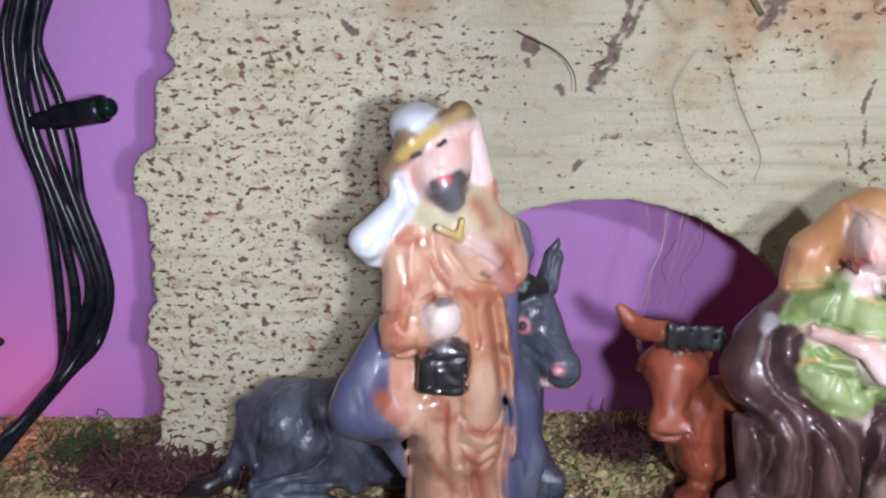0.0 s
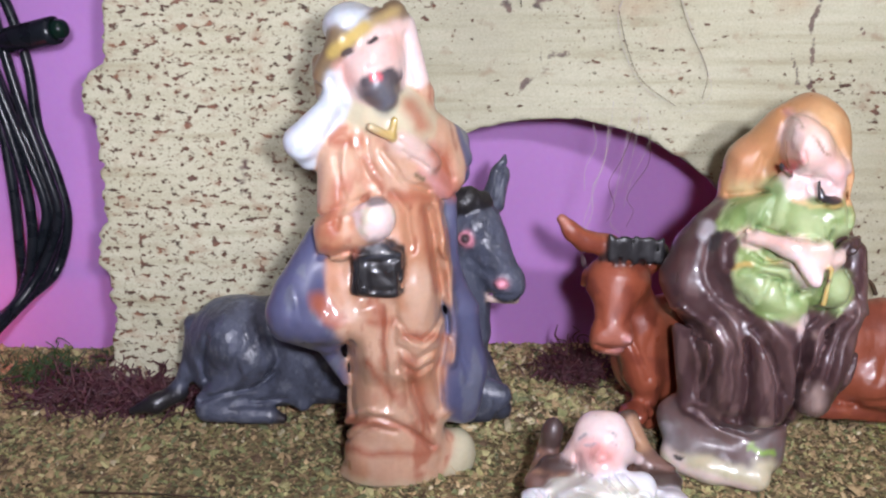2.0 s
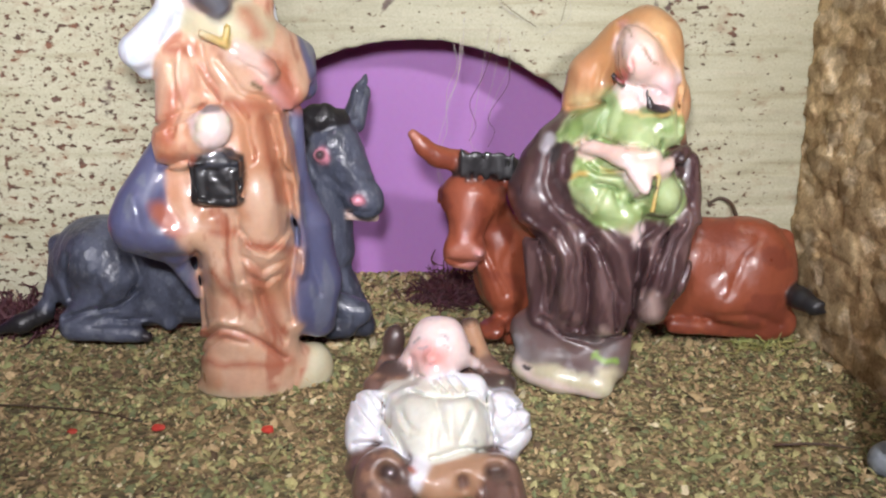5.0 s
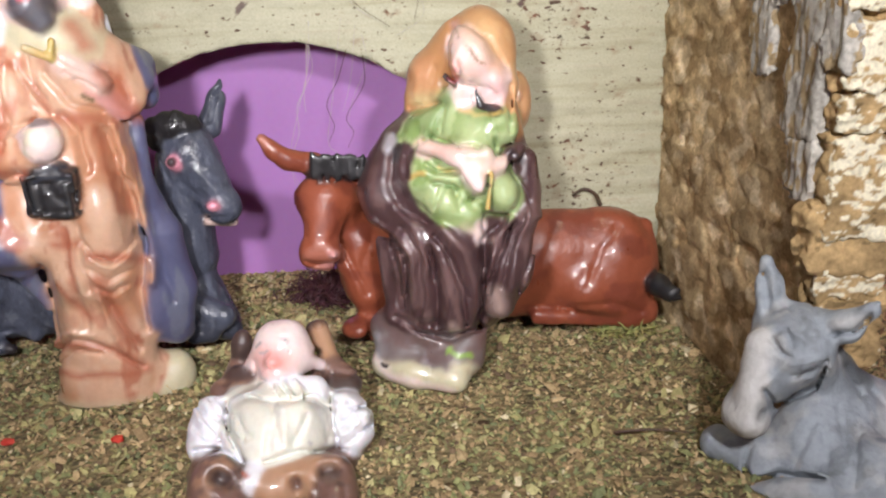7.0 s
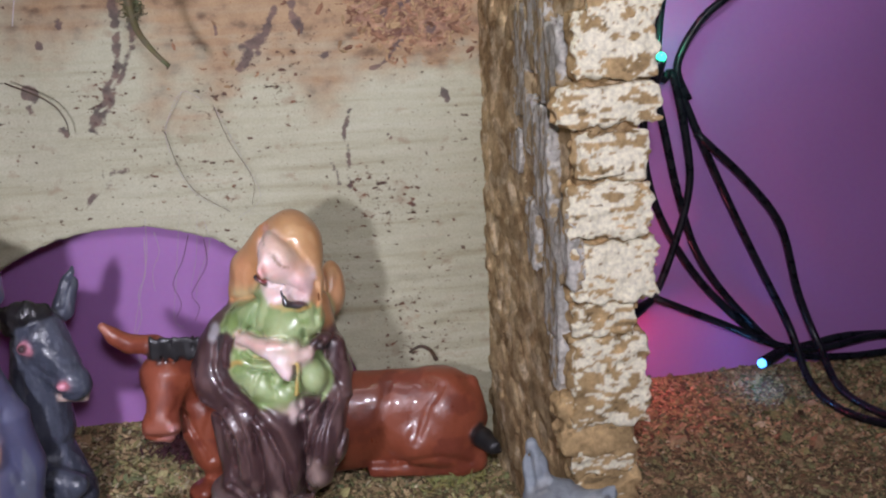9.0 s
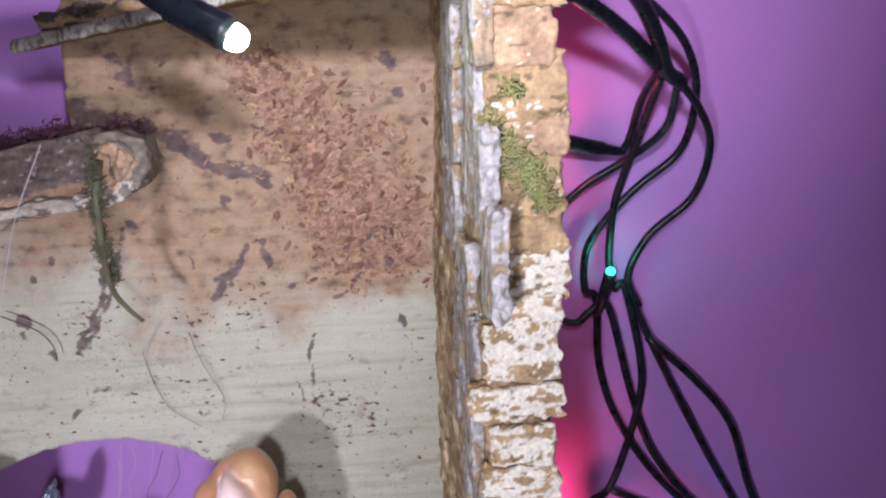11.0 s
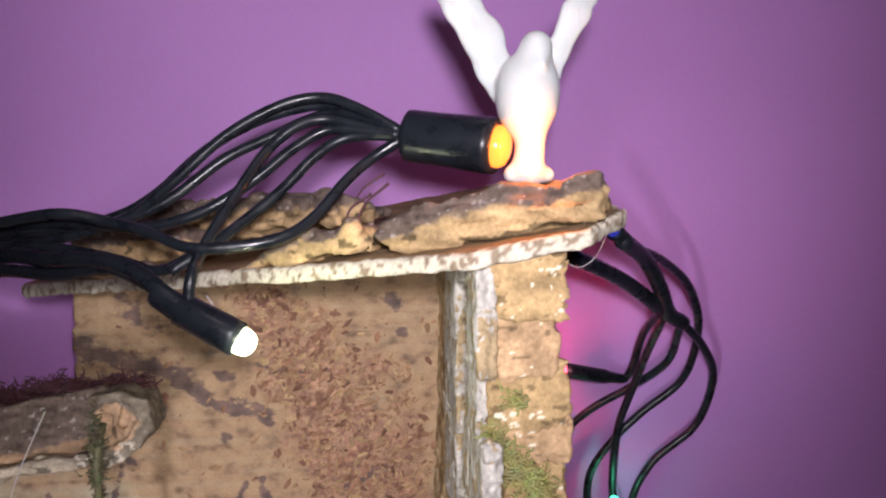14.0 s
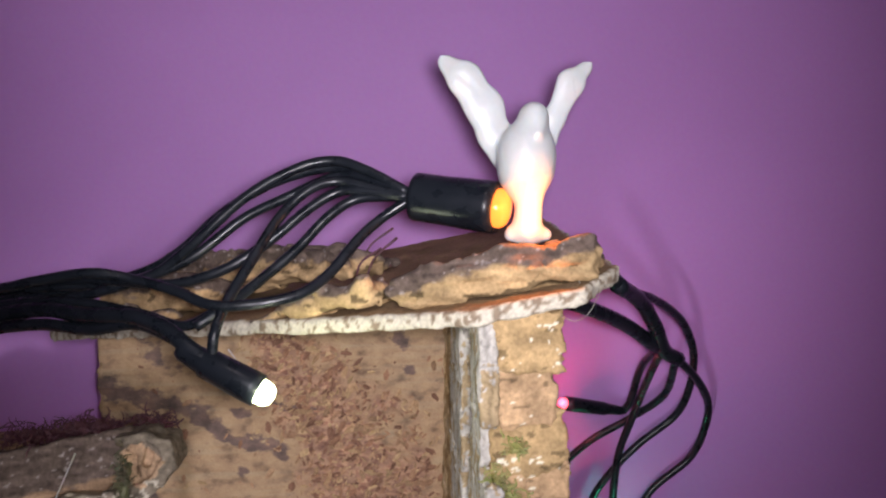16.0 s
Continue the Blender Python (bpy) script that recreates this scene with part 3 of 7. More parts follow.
def chip_field(p):
    """Below zero where loose reddish chips lie bare."""
    x, z = p[:, 0], p[:, 2]
    t = np.clip(((x - 132) * 40 + (z - 225) * -63) / 5569, 0, 1)
    f = np.hypot(x - 132 - 40 * t, z - 225 - -63 * t) - 15 - 9 * t
    return f + 9 * fractal(np.stack([x, np.zeros(len(p)), z], 1) / 14, 37, 4) + np.clip(160 - z, 0, 40)


def panel_colour(p):
    x, z = p[:, 0], p[:, 2]
    shift = np.stack([x, z], 1) + 1.6 * np.stack([vnoise(p / 5, 34), vnoise(p / 5, 35)], 1)
    dark = np.zeros(len(p))
    for line, r, strength in STAINS:
        best = np.full(len(p), 1e9)
        for a, b in zip(line, line[1:] if len(line) > 1 else line):
            t = np.clip((shift - a) @ (b - a) / max((b - a) @ (b - a), 1e-6), 0, 1)
            best = np.minimum(best, np.linalg.norm(shift - a - t[:, None] * (b - a), axis=1))
        dark = np.maximum(dark, strength * np.clip(1.15 - best / (1.3 * r), 0, 1))
    # the wash thins out upwards; loose reddish chips lie bare in one field
    bare = np.clip((z + 30 * fractal(p / 22, 36, 4) - 124 - 30 * np.clip((75 - x) / 60, 0, 1)) / 88, 0, 0.5)
    bare = np.maximum(bare, np.clip(0.62 - chip_field(p) / 20, 0, 1))
    thick = np.clip(np.maximum(np.maximum((72 - x) / 75, 0.36), 0.85 - np.hypot(x - 150, (z - 100) * 1.2) / 50) + 0.5 * fractal(p / 20, 38, 2), 0, 1) * np.clip((175 - z) / 30, 0, 1)
    return np.stack([dark, bare, thick], 1)


panel = solid("back_panel", (-104, 297, -4), (204, 308, 272), 1.1, panel_field, CORK, panel_colour, parent=stable)


def build_chips(count=1700):
    """Loose chips of reddish cork standing proud of the back panel."""
    rng = np.random.default_rng(9)
    mid = np.stack([rng.uniform(70, 196, 5 * count), np.full(5 * count, 299.7), rng.uniform(140, 246, 5 * count)], 1)
    f = chip_field(mid)
    mid = mid[(rng.random(5 * count) < np.clip(0.5 - f / 14, 0.02, 1)) & (mid[:, 2] < roof_z(mid) - 3)][:count]
    n = len(mid)
    tints = np.array([(0.36, 0.225, 0.13), (0.30, 0.16, 0.095), (0.21, 0.11, 0.07), (0.40, 0.255, 0.14), (0.44, 0.30, 0.16), (0.37, 0.215, 0.125)])
    size = np.clip(rng.lognormal(-0.1, 0.5, n), 0.4, 2.6)
    turn, tilt = rng.normal(0.5, 0.8, n), rng.normal(0, 0.22, (n, 2))
    ux = np.stack([np.cos(turn), tilt[:, 0], np.sin(turn)], 1)
    uz = np.stack([-np.sin(turn), tilt[:, 1], np.cos(turn)], 1)
    verts = []
    for k in range(5):
        a, r = 2 * math.pi * k / 5, size * rng.uniform(0.5, 1.15, n)
        verts.append(mid + ux * (math.cos(a) * r * 1.6)[:, None] + uz * (math.sin(a) * r * 0.65)[:, None])
    top = mid.copy()
    top[:, 1] -= size * rng.uniform(0.25, 0.6, n)
    v = np.stack(verts + [top], 1).reshape(-1, 3)
    base = np.arange(n)[:, None] * 6
    faces = np.concatenate([np.concatenate([base + k, base + (k + 1) % 5, base + 5], 1) for k in range(5)])
    tone = tints[rng.integers(0, 6, n)] * rng.uniform(0.75, 1.2, (n, 1))
    ob = new("cork_litter", mesh_of("cork_litter", v, faces, CRUMB, np.repeat(tone, 6, axis=0), smooth=False))
    ob.parent = panel
    tagged(ob, "loose reddish cork chips stuck on the panel", kind="stuff")


build_chips()


def side_wall_shape(p):
    x, y, z = p[:, 0], p[:, 1], p[:, 2]
    front = 199 - 0.082 * z
    inner = 188.5 + 6.0 * np.clip((300 - y) / 110, 0, 1) + np.where(z > 165, 2.5, 0) * np.clip((z - 165) / 30, 0, 1)
    return np.maximum(np.maximum(inner - x, x - 210.5), np.maximum(np.maximum(front - y, y - 300.5), np.maximum(-1 - z, z - roof_z(p) - 1)))


def side_wall_field(p):
    f = side_wall_shape(p)
    near = np.abs(f) < 6
    q = p[near]
    warp = q + 2.0 * np.stack([vnoise(q / 7, s) for s in (51, 52, 53)], 1)
    f1, f2, who = cells(warp / np.array((9.0, 15.0, 9.0)), 54)
    g1, g2, hue = cells(warp / np.array((4.0, 7.5, 4.4)), 64)
    f[near] += (who - 0.5) * 1.5 + np.clip(0.05 - (f2 - f1), 0, 1) * 10 + (hue - 0.5) * 0.6
    f[near] += 0.12 * fractal(q / np.array((4, 7, 3)), 61, 2)
    return f


def side_wall_colour(p):
    warp = p + 2.0 * np.stack([vnoise(p / 7, s) for s in (51, 52, 53)], 1)
    f1, f2, who = cells(warp / np.array((9.0, 15.0, 9.0)), 54)
    g1, g2, hue = cells(warp / np.array((4.0, 7.5, 4.4)), 64)
    tan = np.array([(0.46, 0.34, 0.19), (0.53, 0.40, 0.23), (0.37, 0.26, 0.14), (0.60, 0.48, 0.31)])
    col = tan[np.minimum((hue * 4).astype(int), 3)] * (0.8 + 0.4 * who)[:, None]
    col = col * (1 + 0.25 * fractal(p / 4, 60, 2))[:, None]
    onfront = np.clip((201 - 0.082 * p[:, 2] - p[:, 1]) / 3, 0, 1)
    warm = np.array((0.44, 0.29, 0.14)) * (0.85 + 0.3 * fractal(p / 9, 69, 2))[:, None]
    return col * (1 - onfront[:, None] * 0.7) + warm * onfront[:, None] * 0.7


side_wall = solid("side_wall", (182, 170, -4), (218, 304, 268), 1.05, side_wall_field, BARK, side_wall_colour, parent=stable, smooth=True)


def flake(name, mid, half, lean, seed, look_of):
    """A torn block or strip of bark on the side wall: white-washed, tan or grey and fibrous."""
    mid, half = np.array(mid, float), np.array(half, float)
    fibrous = look_of == "grey"

    def field(p):
        q = p - mid
        q[:, 1] -= lean * q[:, 2]
        rag = np.stack([vnoise(p / 2.6, seed + s) + 0.6 * vnoise(p / 1.1, seed + 5 + s) for s in range(3)], 1)
        d = np.abs(q + rag * np.array((0.4, 1.6, 1.8) if fibrous else (1.3, 0.7, 1.2))) - half + 0.5
        f = np.linalg.norm(np.maximum(d, 0), axis=1) + np.minimum(d.max(1), 0) - 0.5
        if fibrous:
            return f + 0.3 * vnoise(q / np.array((1.6, 1.6, 12)), seed + 11) + 0.5 * vnoise(q / np.array((9, 4, 9)), seed + 10) + 0.2 * vnoise(q / np.array((0.8, 0.7, 5)), seed + 12)
        return f + 0.28 * fractal(p / np.array((5, 4, 2.2)), seed + 13, 2)

    def colour(p):
        if fibrous:
            tone = 0.85 + 0.3 * vnoise((p - mid) / np.array((1.0, 0.9, 7)), seed + 14)
            brown = (fractal(p / np.array((3, 2.0, 8)), seed + 15, 3) > 0.2)[:, None]
            return np.where(brown, np.array((0.44, 0.33, 0.19)), np.array((0.56, 0.53, 0.47))) * tone[:, None]
        tan = np.array((0.50, 0.345, 0.17) if look_of != "peach" else (0.54, 0.36, 0.20)) * (0.9 + 0.35 * fractal(p / 5, seed + 16, 3))[:, None]
        tan = np.where((fractal(p / np.array((4, 4, 1.8)), seed + 17, 2) > 0.62)[:, None], tan * 0.5, tan)
        worn = {"white": -0.27, "worn": 0.0, "tan": 0.8, "peach": 1.1}[look_of]
        white = (p[:, 1] < mid[1] - half[1] + 1.6) & (fractal(p / np.array((2.4, 1.5, 1.15)), seed + 18, 3) + 0.5 * vnoise(p / 7, seed + 19) > worn)
        return np.where(white[:, None], np.array((0.82, 0.76, 0.57)), tan)

    r = half + 2.5 + np.array((0, abs(lean) * half[2], 0))
    solid(name, mid - r, mid + r, 0.62, field, TORN, colour, parent=side_wall)


flake("bark_block", (202.1, 186.0, 154.1), (9.8, 4.0, 7.8), 0, 320, "white")
flake("bark_block", (200.7, 187.1, 140.2), (12.4, 4.0, 4.6), 0, 340, "white")
flake("bark_block", (202.1, 188.1, 127.9), (8.7, 4.0, 5.6), 0, 360, "white")
flake("bark_block", (201.5, 189.2, 114.5), (10.2, 4.0, 6.5), 0, 380, "white")
flake("bark_block", (203.2, 190.5, 98.7), (10.7, 4.0, 7.8), 0, 400, "white")
flake("bark_block", (200.6, 191.6, 85.9), (7.9, 4.0, 4.3), 0, 420, "worn")
flake("bark_block", (202.5, 193.0, 68.7), (10.2, 4.0, 12.1), 0, 440, "worn")
flake("bark_block", (199.5, 194.0, 56.4), (10.0, 4.0, 8.7), 0, 460, "tan")
flake("bark_block", (201.5, 194.9, 45.7), (8.8, 4.0, 4.5), 0, 480, "worn")
flake("bark_block", (202.6, 195.9, 33.5), (9.2, 4.0, 11.2), 0, 500, "tan")
flake("bark_block", (203.2, 178.2, 249.0), (9.2, 4.0, 7.7), 0, 520, "tan")
flake("bark_block", (202.8, 179.3, 235.8), (7.8, 4.0, 9.5), 0, 540, "peach")
flake("bark_block", (202.9, 180.3, 222.7), (9.9, 4.0, 8.2), 0, 560, "tan")
flake("bark_block", (204.7, 181.2, 212.4), (9.5, 4.0, 6.7), 0, 580, "peach")
flake("bark_block", (204.5, 182.2, 199.9), (7.8, 4.0, 10.5), 0, 600, "tan")
flake("bark_block", (204.9, 183.2, 187.3), (8.2, 4.0, 7.0), 0, 620, "tan")
flake("bark_block", (204.6, 184.2, 176.0), (9.7, 4.0, 6.7), 0, 640, "white")
flake("bark_block", (203.4, 185.2, 165.4), (8.8, 3.6, 5.2), 0, 660, "white")
flake("bark_strip", (193.0, 238.5, 148.5), (2.4, 9.8, 15.7), 0.05, 920, "grey")
flake("bark_strip", (193.0, 203.4, 149.5), (2.4, 10.4, 10.1), 0.00, 940, "grey")
flake("bark_strip", (193.0, 249.9, 121.9), (2.4, 9.3, 6.5), -0.15, 960, "grey")
flake("bark_strip", (193.0, 228.4, 131.4), (2.4, 5.8, 7.6), 0.00, 980, "grey")
flake("bark_strip", (193.0, 213.0, 123.4), (2.4, 9.2, 14.6), 0.10, 1000, "grey")
flake("bark_strip", (193.0, 229.1, 100.4), (2.4, 5.9, 10.0), 0.00, 1020, "grey")
flake("bark_strip", (193.0, 190.3, 106.0), (2.4, 4.6, 10.7), 0.05, 1040, "grey")
flake("bark_strip", (193.0, 203.3, 93.8), (2.4, 8.8, 16.0), -0.12, 1060, "grey")
flake("bark_strip", (193.0, 202.4, 71.3), (2.4, 7.2, 6.9), 0.00, 1080, "grey")
flake("bark_strip", (193.0, 184.3, 241.1), (2.4, 11.1, 13.0), 0.00, 1100, "grey")
flake("bark_strip", (193.0, 188.1, 220.9), (2.4, 10.0, 10.7), 0.00, 1120, "grey")
flake("bark_strip", (193.0, 247.0, 217.0), (2.4, 20.0, 16.0), 0.00, 1140, "grey")
flake("bark_strip", (193.0, 252.2, 189.1), (2.4, 18.8, 16.0), 0.04, 1160, "grey")
flake("bark_strip", (193.0, 189.4, 200.8), (2.4, 21.0, 11.6), -0.10, 1180, "grey")
flake("bark_strip", (193.0, 164.3, 181.8), (2.4, 9.8, 12.8), -0.08, 1200, "grey")
flake("bark_strip", (193.0, 219.5, 162.5), (2.4, 13.6, 16.0), 0.00, 1220, "grey")
flake("bark_strip", (193.0, 242.1, 239.6), (2.4, 17.4, 10.2), 0.00, 1240, "grey")


def polygon_field(p, corners):
    """Signed distance in plan to a polygon."""
    c = np.array(corners, float)
    x = p[:, :2]
    d, inside = np.full(len(p), 1e9), np.zeros(len(p), bool)
    for a, b in zip(c, np.roll(c, -1, axis=0)):
        ab, ap = b - a, x - a
        t = np.clip(ap @ ab / (ab @ ab), 0, 1)
        d = np.minimum(d, np.linalg.norm(ap - t[:, None] * ab, axis=1))
        inside ^= ((a[1] > x[:, 1]) != (b[1] > x[:, 1])) & (x[:, 0] < ab[0] * (x[:, 1] - a[1]) / (ab[1] if ab[1] else 1e-9) + a[0])
    return np.where(inside, -d, d)


ROOF = [(46, 288), (100, 243), (157, 196), (188, 172), (218, 171), (232, 190), (236, 318), (46, 318)]


def roof_field(p):
    f = np.maximum(polygon_field(p, ROOF), np.abs(p[:, 2] - roof_z(p) - 2.5) - 2.2)
    near = np.abs(f) < 3
    q = p[near]
    f[near] += 0.35 * vnoise(q / 3, 71) + 0.3 * vnoise(q / 1.3, 72)
    return f


def roof_colour(p):
    worn = fractal(p / 1.6, 73, 3)[:, None]
    edge = np.clip((2.0 - np.abs(polygon_field(p, ROOF))) / 1.0, 0, 1)[:, None]
    wood = np.array((0.27, 0.18, 0.10)) * (1 + 0.3 * vnoise(p / 8, 74))[:, None]
    left = np.clip((120 - p[:, 0]) / 60, 0, 1)[:, None]
    chalk = np.where(worn > -0.25, np.array((0.62, 0.57, 0.45)), np.array((0.30, 0.23, 0.16))) * (1 - 0.25 * left)
    return wood * (1 - edge) + chalk * edge


solid("roof_board", (40, 164, 220), (242, 322, 286), 1.0, roof_field, TORN, roof_colour, parent=stable)


def bark_piece(name, a, b, ha, hb, deep, seed, bulge=0.0, tan=(0.47, 0.32, 0.165), weather=0.25, split=0.0, parent=stable):
    """A split piece of cork bark from a to b: a torn paler front face under a dark weathered back."""
    a, b = np.array(a, float), np.array(b, float)
    way = (b - a) / np.linalg.norm(b - a)
    out = np.cross(way, (0, 0, 1))
    out /= np.linalg.norm(out)

    def local(p):
        q = p - a
        u = q @ way
        t = np.clip(u / np.linalg.norm(b - a), 0, 1)
        return u, q @ out, q[:, 2] - (b[2] - a[2]) * t, t, ha + (hb - ha) * t + bulge * 4 * t * (1 - t)

    def field(p):
        w = p + 1.5 * np.stack([vnoise(p / 6, seed + s) for s in (1, 2, 3)], 1)
        u, v, z, t, h = local(w)
        length = np.linalg.norm(b - a)
        # the back slopes down behind the front face
        d = np.stack([np.abs(u - length / 2) - length / 2, np.abs(v) - deep, np.maximum(-z - h, z - h - 0.22 * v)], 1) + 2.0
        f = np.linalg.norm(np.maximum(d, 0), axis=1) + np.minimum(d.max(1), 0) - 2.0
        c1, c2, who = cells(w / np.array((12, 9, 6)), seed)
        face = np.clip(v / deep, 0, 1)
        f += 1.3 * fractal(p / np.array((12, 7, 4)), seed + 5, 3) + (who - 0.5) * 1.3 + np.clip(0.10 - (c2 - c1), 0, 1) * 7 * (1 - 0.5 * face)
        # torn layers step back along the front; the back is furrowed
        f += 1.1 * np.abs(vnoise(np.stack([u / 14, v / 9, z / 2.6], 1), seed + 7)) * face - 0.9 * np.abs(vnoise(p / np.array((3.2, 3.2, 2.4)), seed + 10)) * (1 - face)
        return f + 0.9 * vnoise(np.stack([u / 16, v / 1.8, z / 9], 1), seed + 6) * (1 - face) + 0.65 * vnoise(np.stack([u / 10, v / 6, z / 1.3], 1), seed + 8) * face

    def colour(p):
        u, v, z, t, h = local(p)
        up = (z - weather * h - 0.22 * v * (v < 0)) + 2.4 * fractal(p / np.array((9, 5, 3.5)), seed + 9, 3) + 0.4 * h * (v < 0) + 9 * np.clip(split - t, 0, 1)
        dark = np.clip(up / 0.9, 0, 1)[:, None]
        face = np.array(tan) * (0.95 + 0.4 * fractal(p / np.array((9, 5, 3)), seed + 12, 3))[:, None]
        face = np.where((vnoise(p / np.array((8, 3, 1.6)), seed + 15) > 0.55)[:, None], face * 0.32, face)
        back = np.array((0.135, 0.10, 0.08)) * (1.0 + 0.45 * vnoise(p / np.array((5, 2, 1.2)), seed + 16) + 0.25 * vnoise(p / 1.2, seed + 17))[:, None]
        back = np.where((fractal(p / np.array((2.2, 1.6, 1.0)), seed + 18, 3) > 0.72)[:, None], np.array((0.33, 0.28, 0.25)), back)
        return face * (1 - dark) + back * dark

    r = max(ha, hb) + bulge + 5
    low, high = np.minimum(a, b) - deep - 4, np.maximum(a, b) + deep + 4
    low[2], high[2] = min(a[2], b[2]) - r, max(a[2], b[2]) + r
    return solid(name, low, high, 0.8, field, TORN, colour, parent=parent)


bark_piece("roof_bark", (170.8, 199.9, 261.0), (225.7, 183.0, 270.2), 1.9, 3.2, 11.0, 81, 3.4, (0.48, 0.335, 0.17), 0.3, 0.30)
bark_piece("roof_bark", (131.3, 230.3, 250.4), (167.7, 200.6, 262.1), 1.0, 3.4, 9.0, 101, 1.0, (0.50, 0.35, 0.175), 0.45)
bark_piece("roof_bark", (71.1, 288.1, 255.4), (114.8, 251.7, 258.4), 5.9, 5.0, 10.0, 121, 0.5)
bark_piece("roof_bark", (59.7, 285.9, 248.1), (98.9, 253.2, 250.3), 4.1, 2.1, 6.0, 141, 0.0)
bark_piece("roof_bark", (99.4, 283.1, 263.0), (164.8, 229.1, 268.3), 6.9, 3.2, 12.0, 151, 0.5)
# lower lean-to roof: dark bark over a thin pale board, its broken end tan within a curled grey rim
bark_piece("lower_roof_bark", (-82, 267, 172), (86, 266, 203), 11.0, 9.5, 13, 161, 0.5, (0.36, 0.235, 0.14), -0.35)
bark_piece("lower_roof_board", (-82, 257, 162.0), (86, 257, 195.0), 1.6, 1.4, 8, 181, 0.0, (0.44, 0.375, 0.28), 4.0)
RIM = [(76, 192.5), (84, 193.5), (92, 197), (96, 203), (95, 209), (89, 212.5), (80, 211)]


def broken_end_field(p):
    x, y, z = p[:, 0], p[:, 1], p[:, 2]
    rim = np.full(len(p), 1e9)
    for (ax, az), (bx, bz) in zip(RIM, RIM[1:]):
        t = np.clip(((x - ax) * (bx - ax) + (z - az) * (bz - az)) / ((bx - ax) ** 2 + (bz - az) ** 2), 0, 1)
        rim = np.minimum(rim, np.hypot(x - ax - t * (bx - ax), z - az - t * (bz - az)) - 2.3 * (1 - 0.3 * (az > 203)))
    rim = np.maximum(rim, np.abs(y - 256) - 9.5)
    core = np.maximum(np.hypot((x - 86) / 8.5, (z - 203) / 8.5) * 8 - 8, np.abs(y - 258) - 9 - 0.12 * (x - 86))
    pits = np.maximum(np.minimum(np.hypot(x - 83.5, (z - 204) / 1.5) - 1.9, np.hypot(x - 88.6, (z - 204.5) / 1.6) - 2.0), y - 251)
    f = np.minimum(rim, np.maximum(core, -pits))
    return f + 0.7 * fractal(p / np.array((4, 6, 2.6)), 221, 3) + 0.35 * vnoise(p / 1.2, 225)


def broken_end_colour(p):
    x, z = p[:, 0], p[:, 2]
    away = np.hypot((x - 86) / 8.0, (z - 203) / 8.0) + 0.22 * fractal(p / 3, 226, 2)
    face = np.array((0.52, 0.345, 0.215)) * (0.95 + 0.4 * fractal(p / np.array((3, 4, 5)), 227, 3))[:, None]
    face = np.where((fractal(p / 2.0, 228, 2) > 0.55)[:, None], face * 0.4, face)
    bark = np.array((0.20, 0.165, 0.125)) * (1 + 0.5 * vnoise(p / 1.6, 229))[:, None]
    bark = np.where(((fractal(p / 1.5, 230, 2) > 0.15) & (z < 198))[:, None], np.array((0.56, 0.50, 0.40)), bark)
    return np.where((away < 0.85)[:, None], face, bark)


solid("lower_roof_end", (70, 244, 184), (103, 270, 218), 0.75, broken_end_field, TORN, broken_end_colour, parent=stable)

# ---- fine growth: fronds, lichen, hairs, twigs ----
def tube(points, r, sides=6, steps=5, taper=1.0):
    """Vertices (mm) and quads of a smooth tube through the points."""
    c = np.array(points, float)
    c = np.concatenate([[2 * c[0] - c[1]], c, [2 * c[-1] - c[-2]]])
    line = []
    for i in range(1, len(c) - 2):
        for s in np.arange(steps) / steps:
            p0, p1, p2, p3 = c[i - 1:i + 3]
            line.append(0.5 * (2 * p1 + (p2 - p0) * s + (2 * p0 - 5 * p1 + 4 * p2 - p3) * s * s + (3 * p1 - p0 - 3 * p2 + p3) * s ** 3))
    line = np.array(line + [c[-2]])
    way = np.gradient(line, axis=0)
    way /= np.linalg.norm(way, axis=1)[:, None] + 1e-9
    side = np.cross(way, (0.2, 1, 0.1))
    side /= np.linalg.norm(side, axis=1)[:, None] + 1e-9
    up = np.cross(side, way)
    rr = (r * np.linspace(1, taper, len(line)))[:, None]
    ang = 2 * math.pi * np.arange(sides) / sides
    verts = np.concatenate([line + rr * (math.cos(a) * side + math.sin(a) * up) for a in ang])
    n = len(line)
    quads = []
    for k in range(sides):
        i, j = k * n, (k + 1) % sides * n
        quads += [(i + s, i + s + 1, j + s + 1, j + s) for s in range(n - 1)]
    quads += [tuple(k * n for k in range(sides)), tuple((sides - 1 - k) * n + n - 1 for k in range(sides))]
    return verts, quads


def strands(name, many, material, parent=None):
    verts, faces, n = [], [], 0
    for v, q in many:
        verts.append(v)
        faces += [tuple(i + n for i in f) for f in q]
        n += len(v)
    me = bpy.data.meshes.new(name)
    me.from_pydata((np.concatenate(verts) / 1000).tolist(), [], faces)
    me.polygons.foreach_set("use_smooth", [True] * len(me.polygons))
    me.materials.append(material)
    ob = new(name, me)
    ob.parent = parent
    return ob


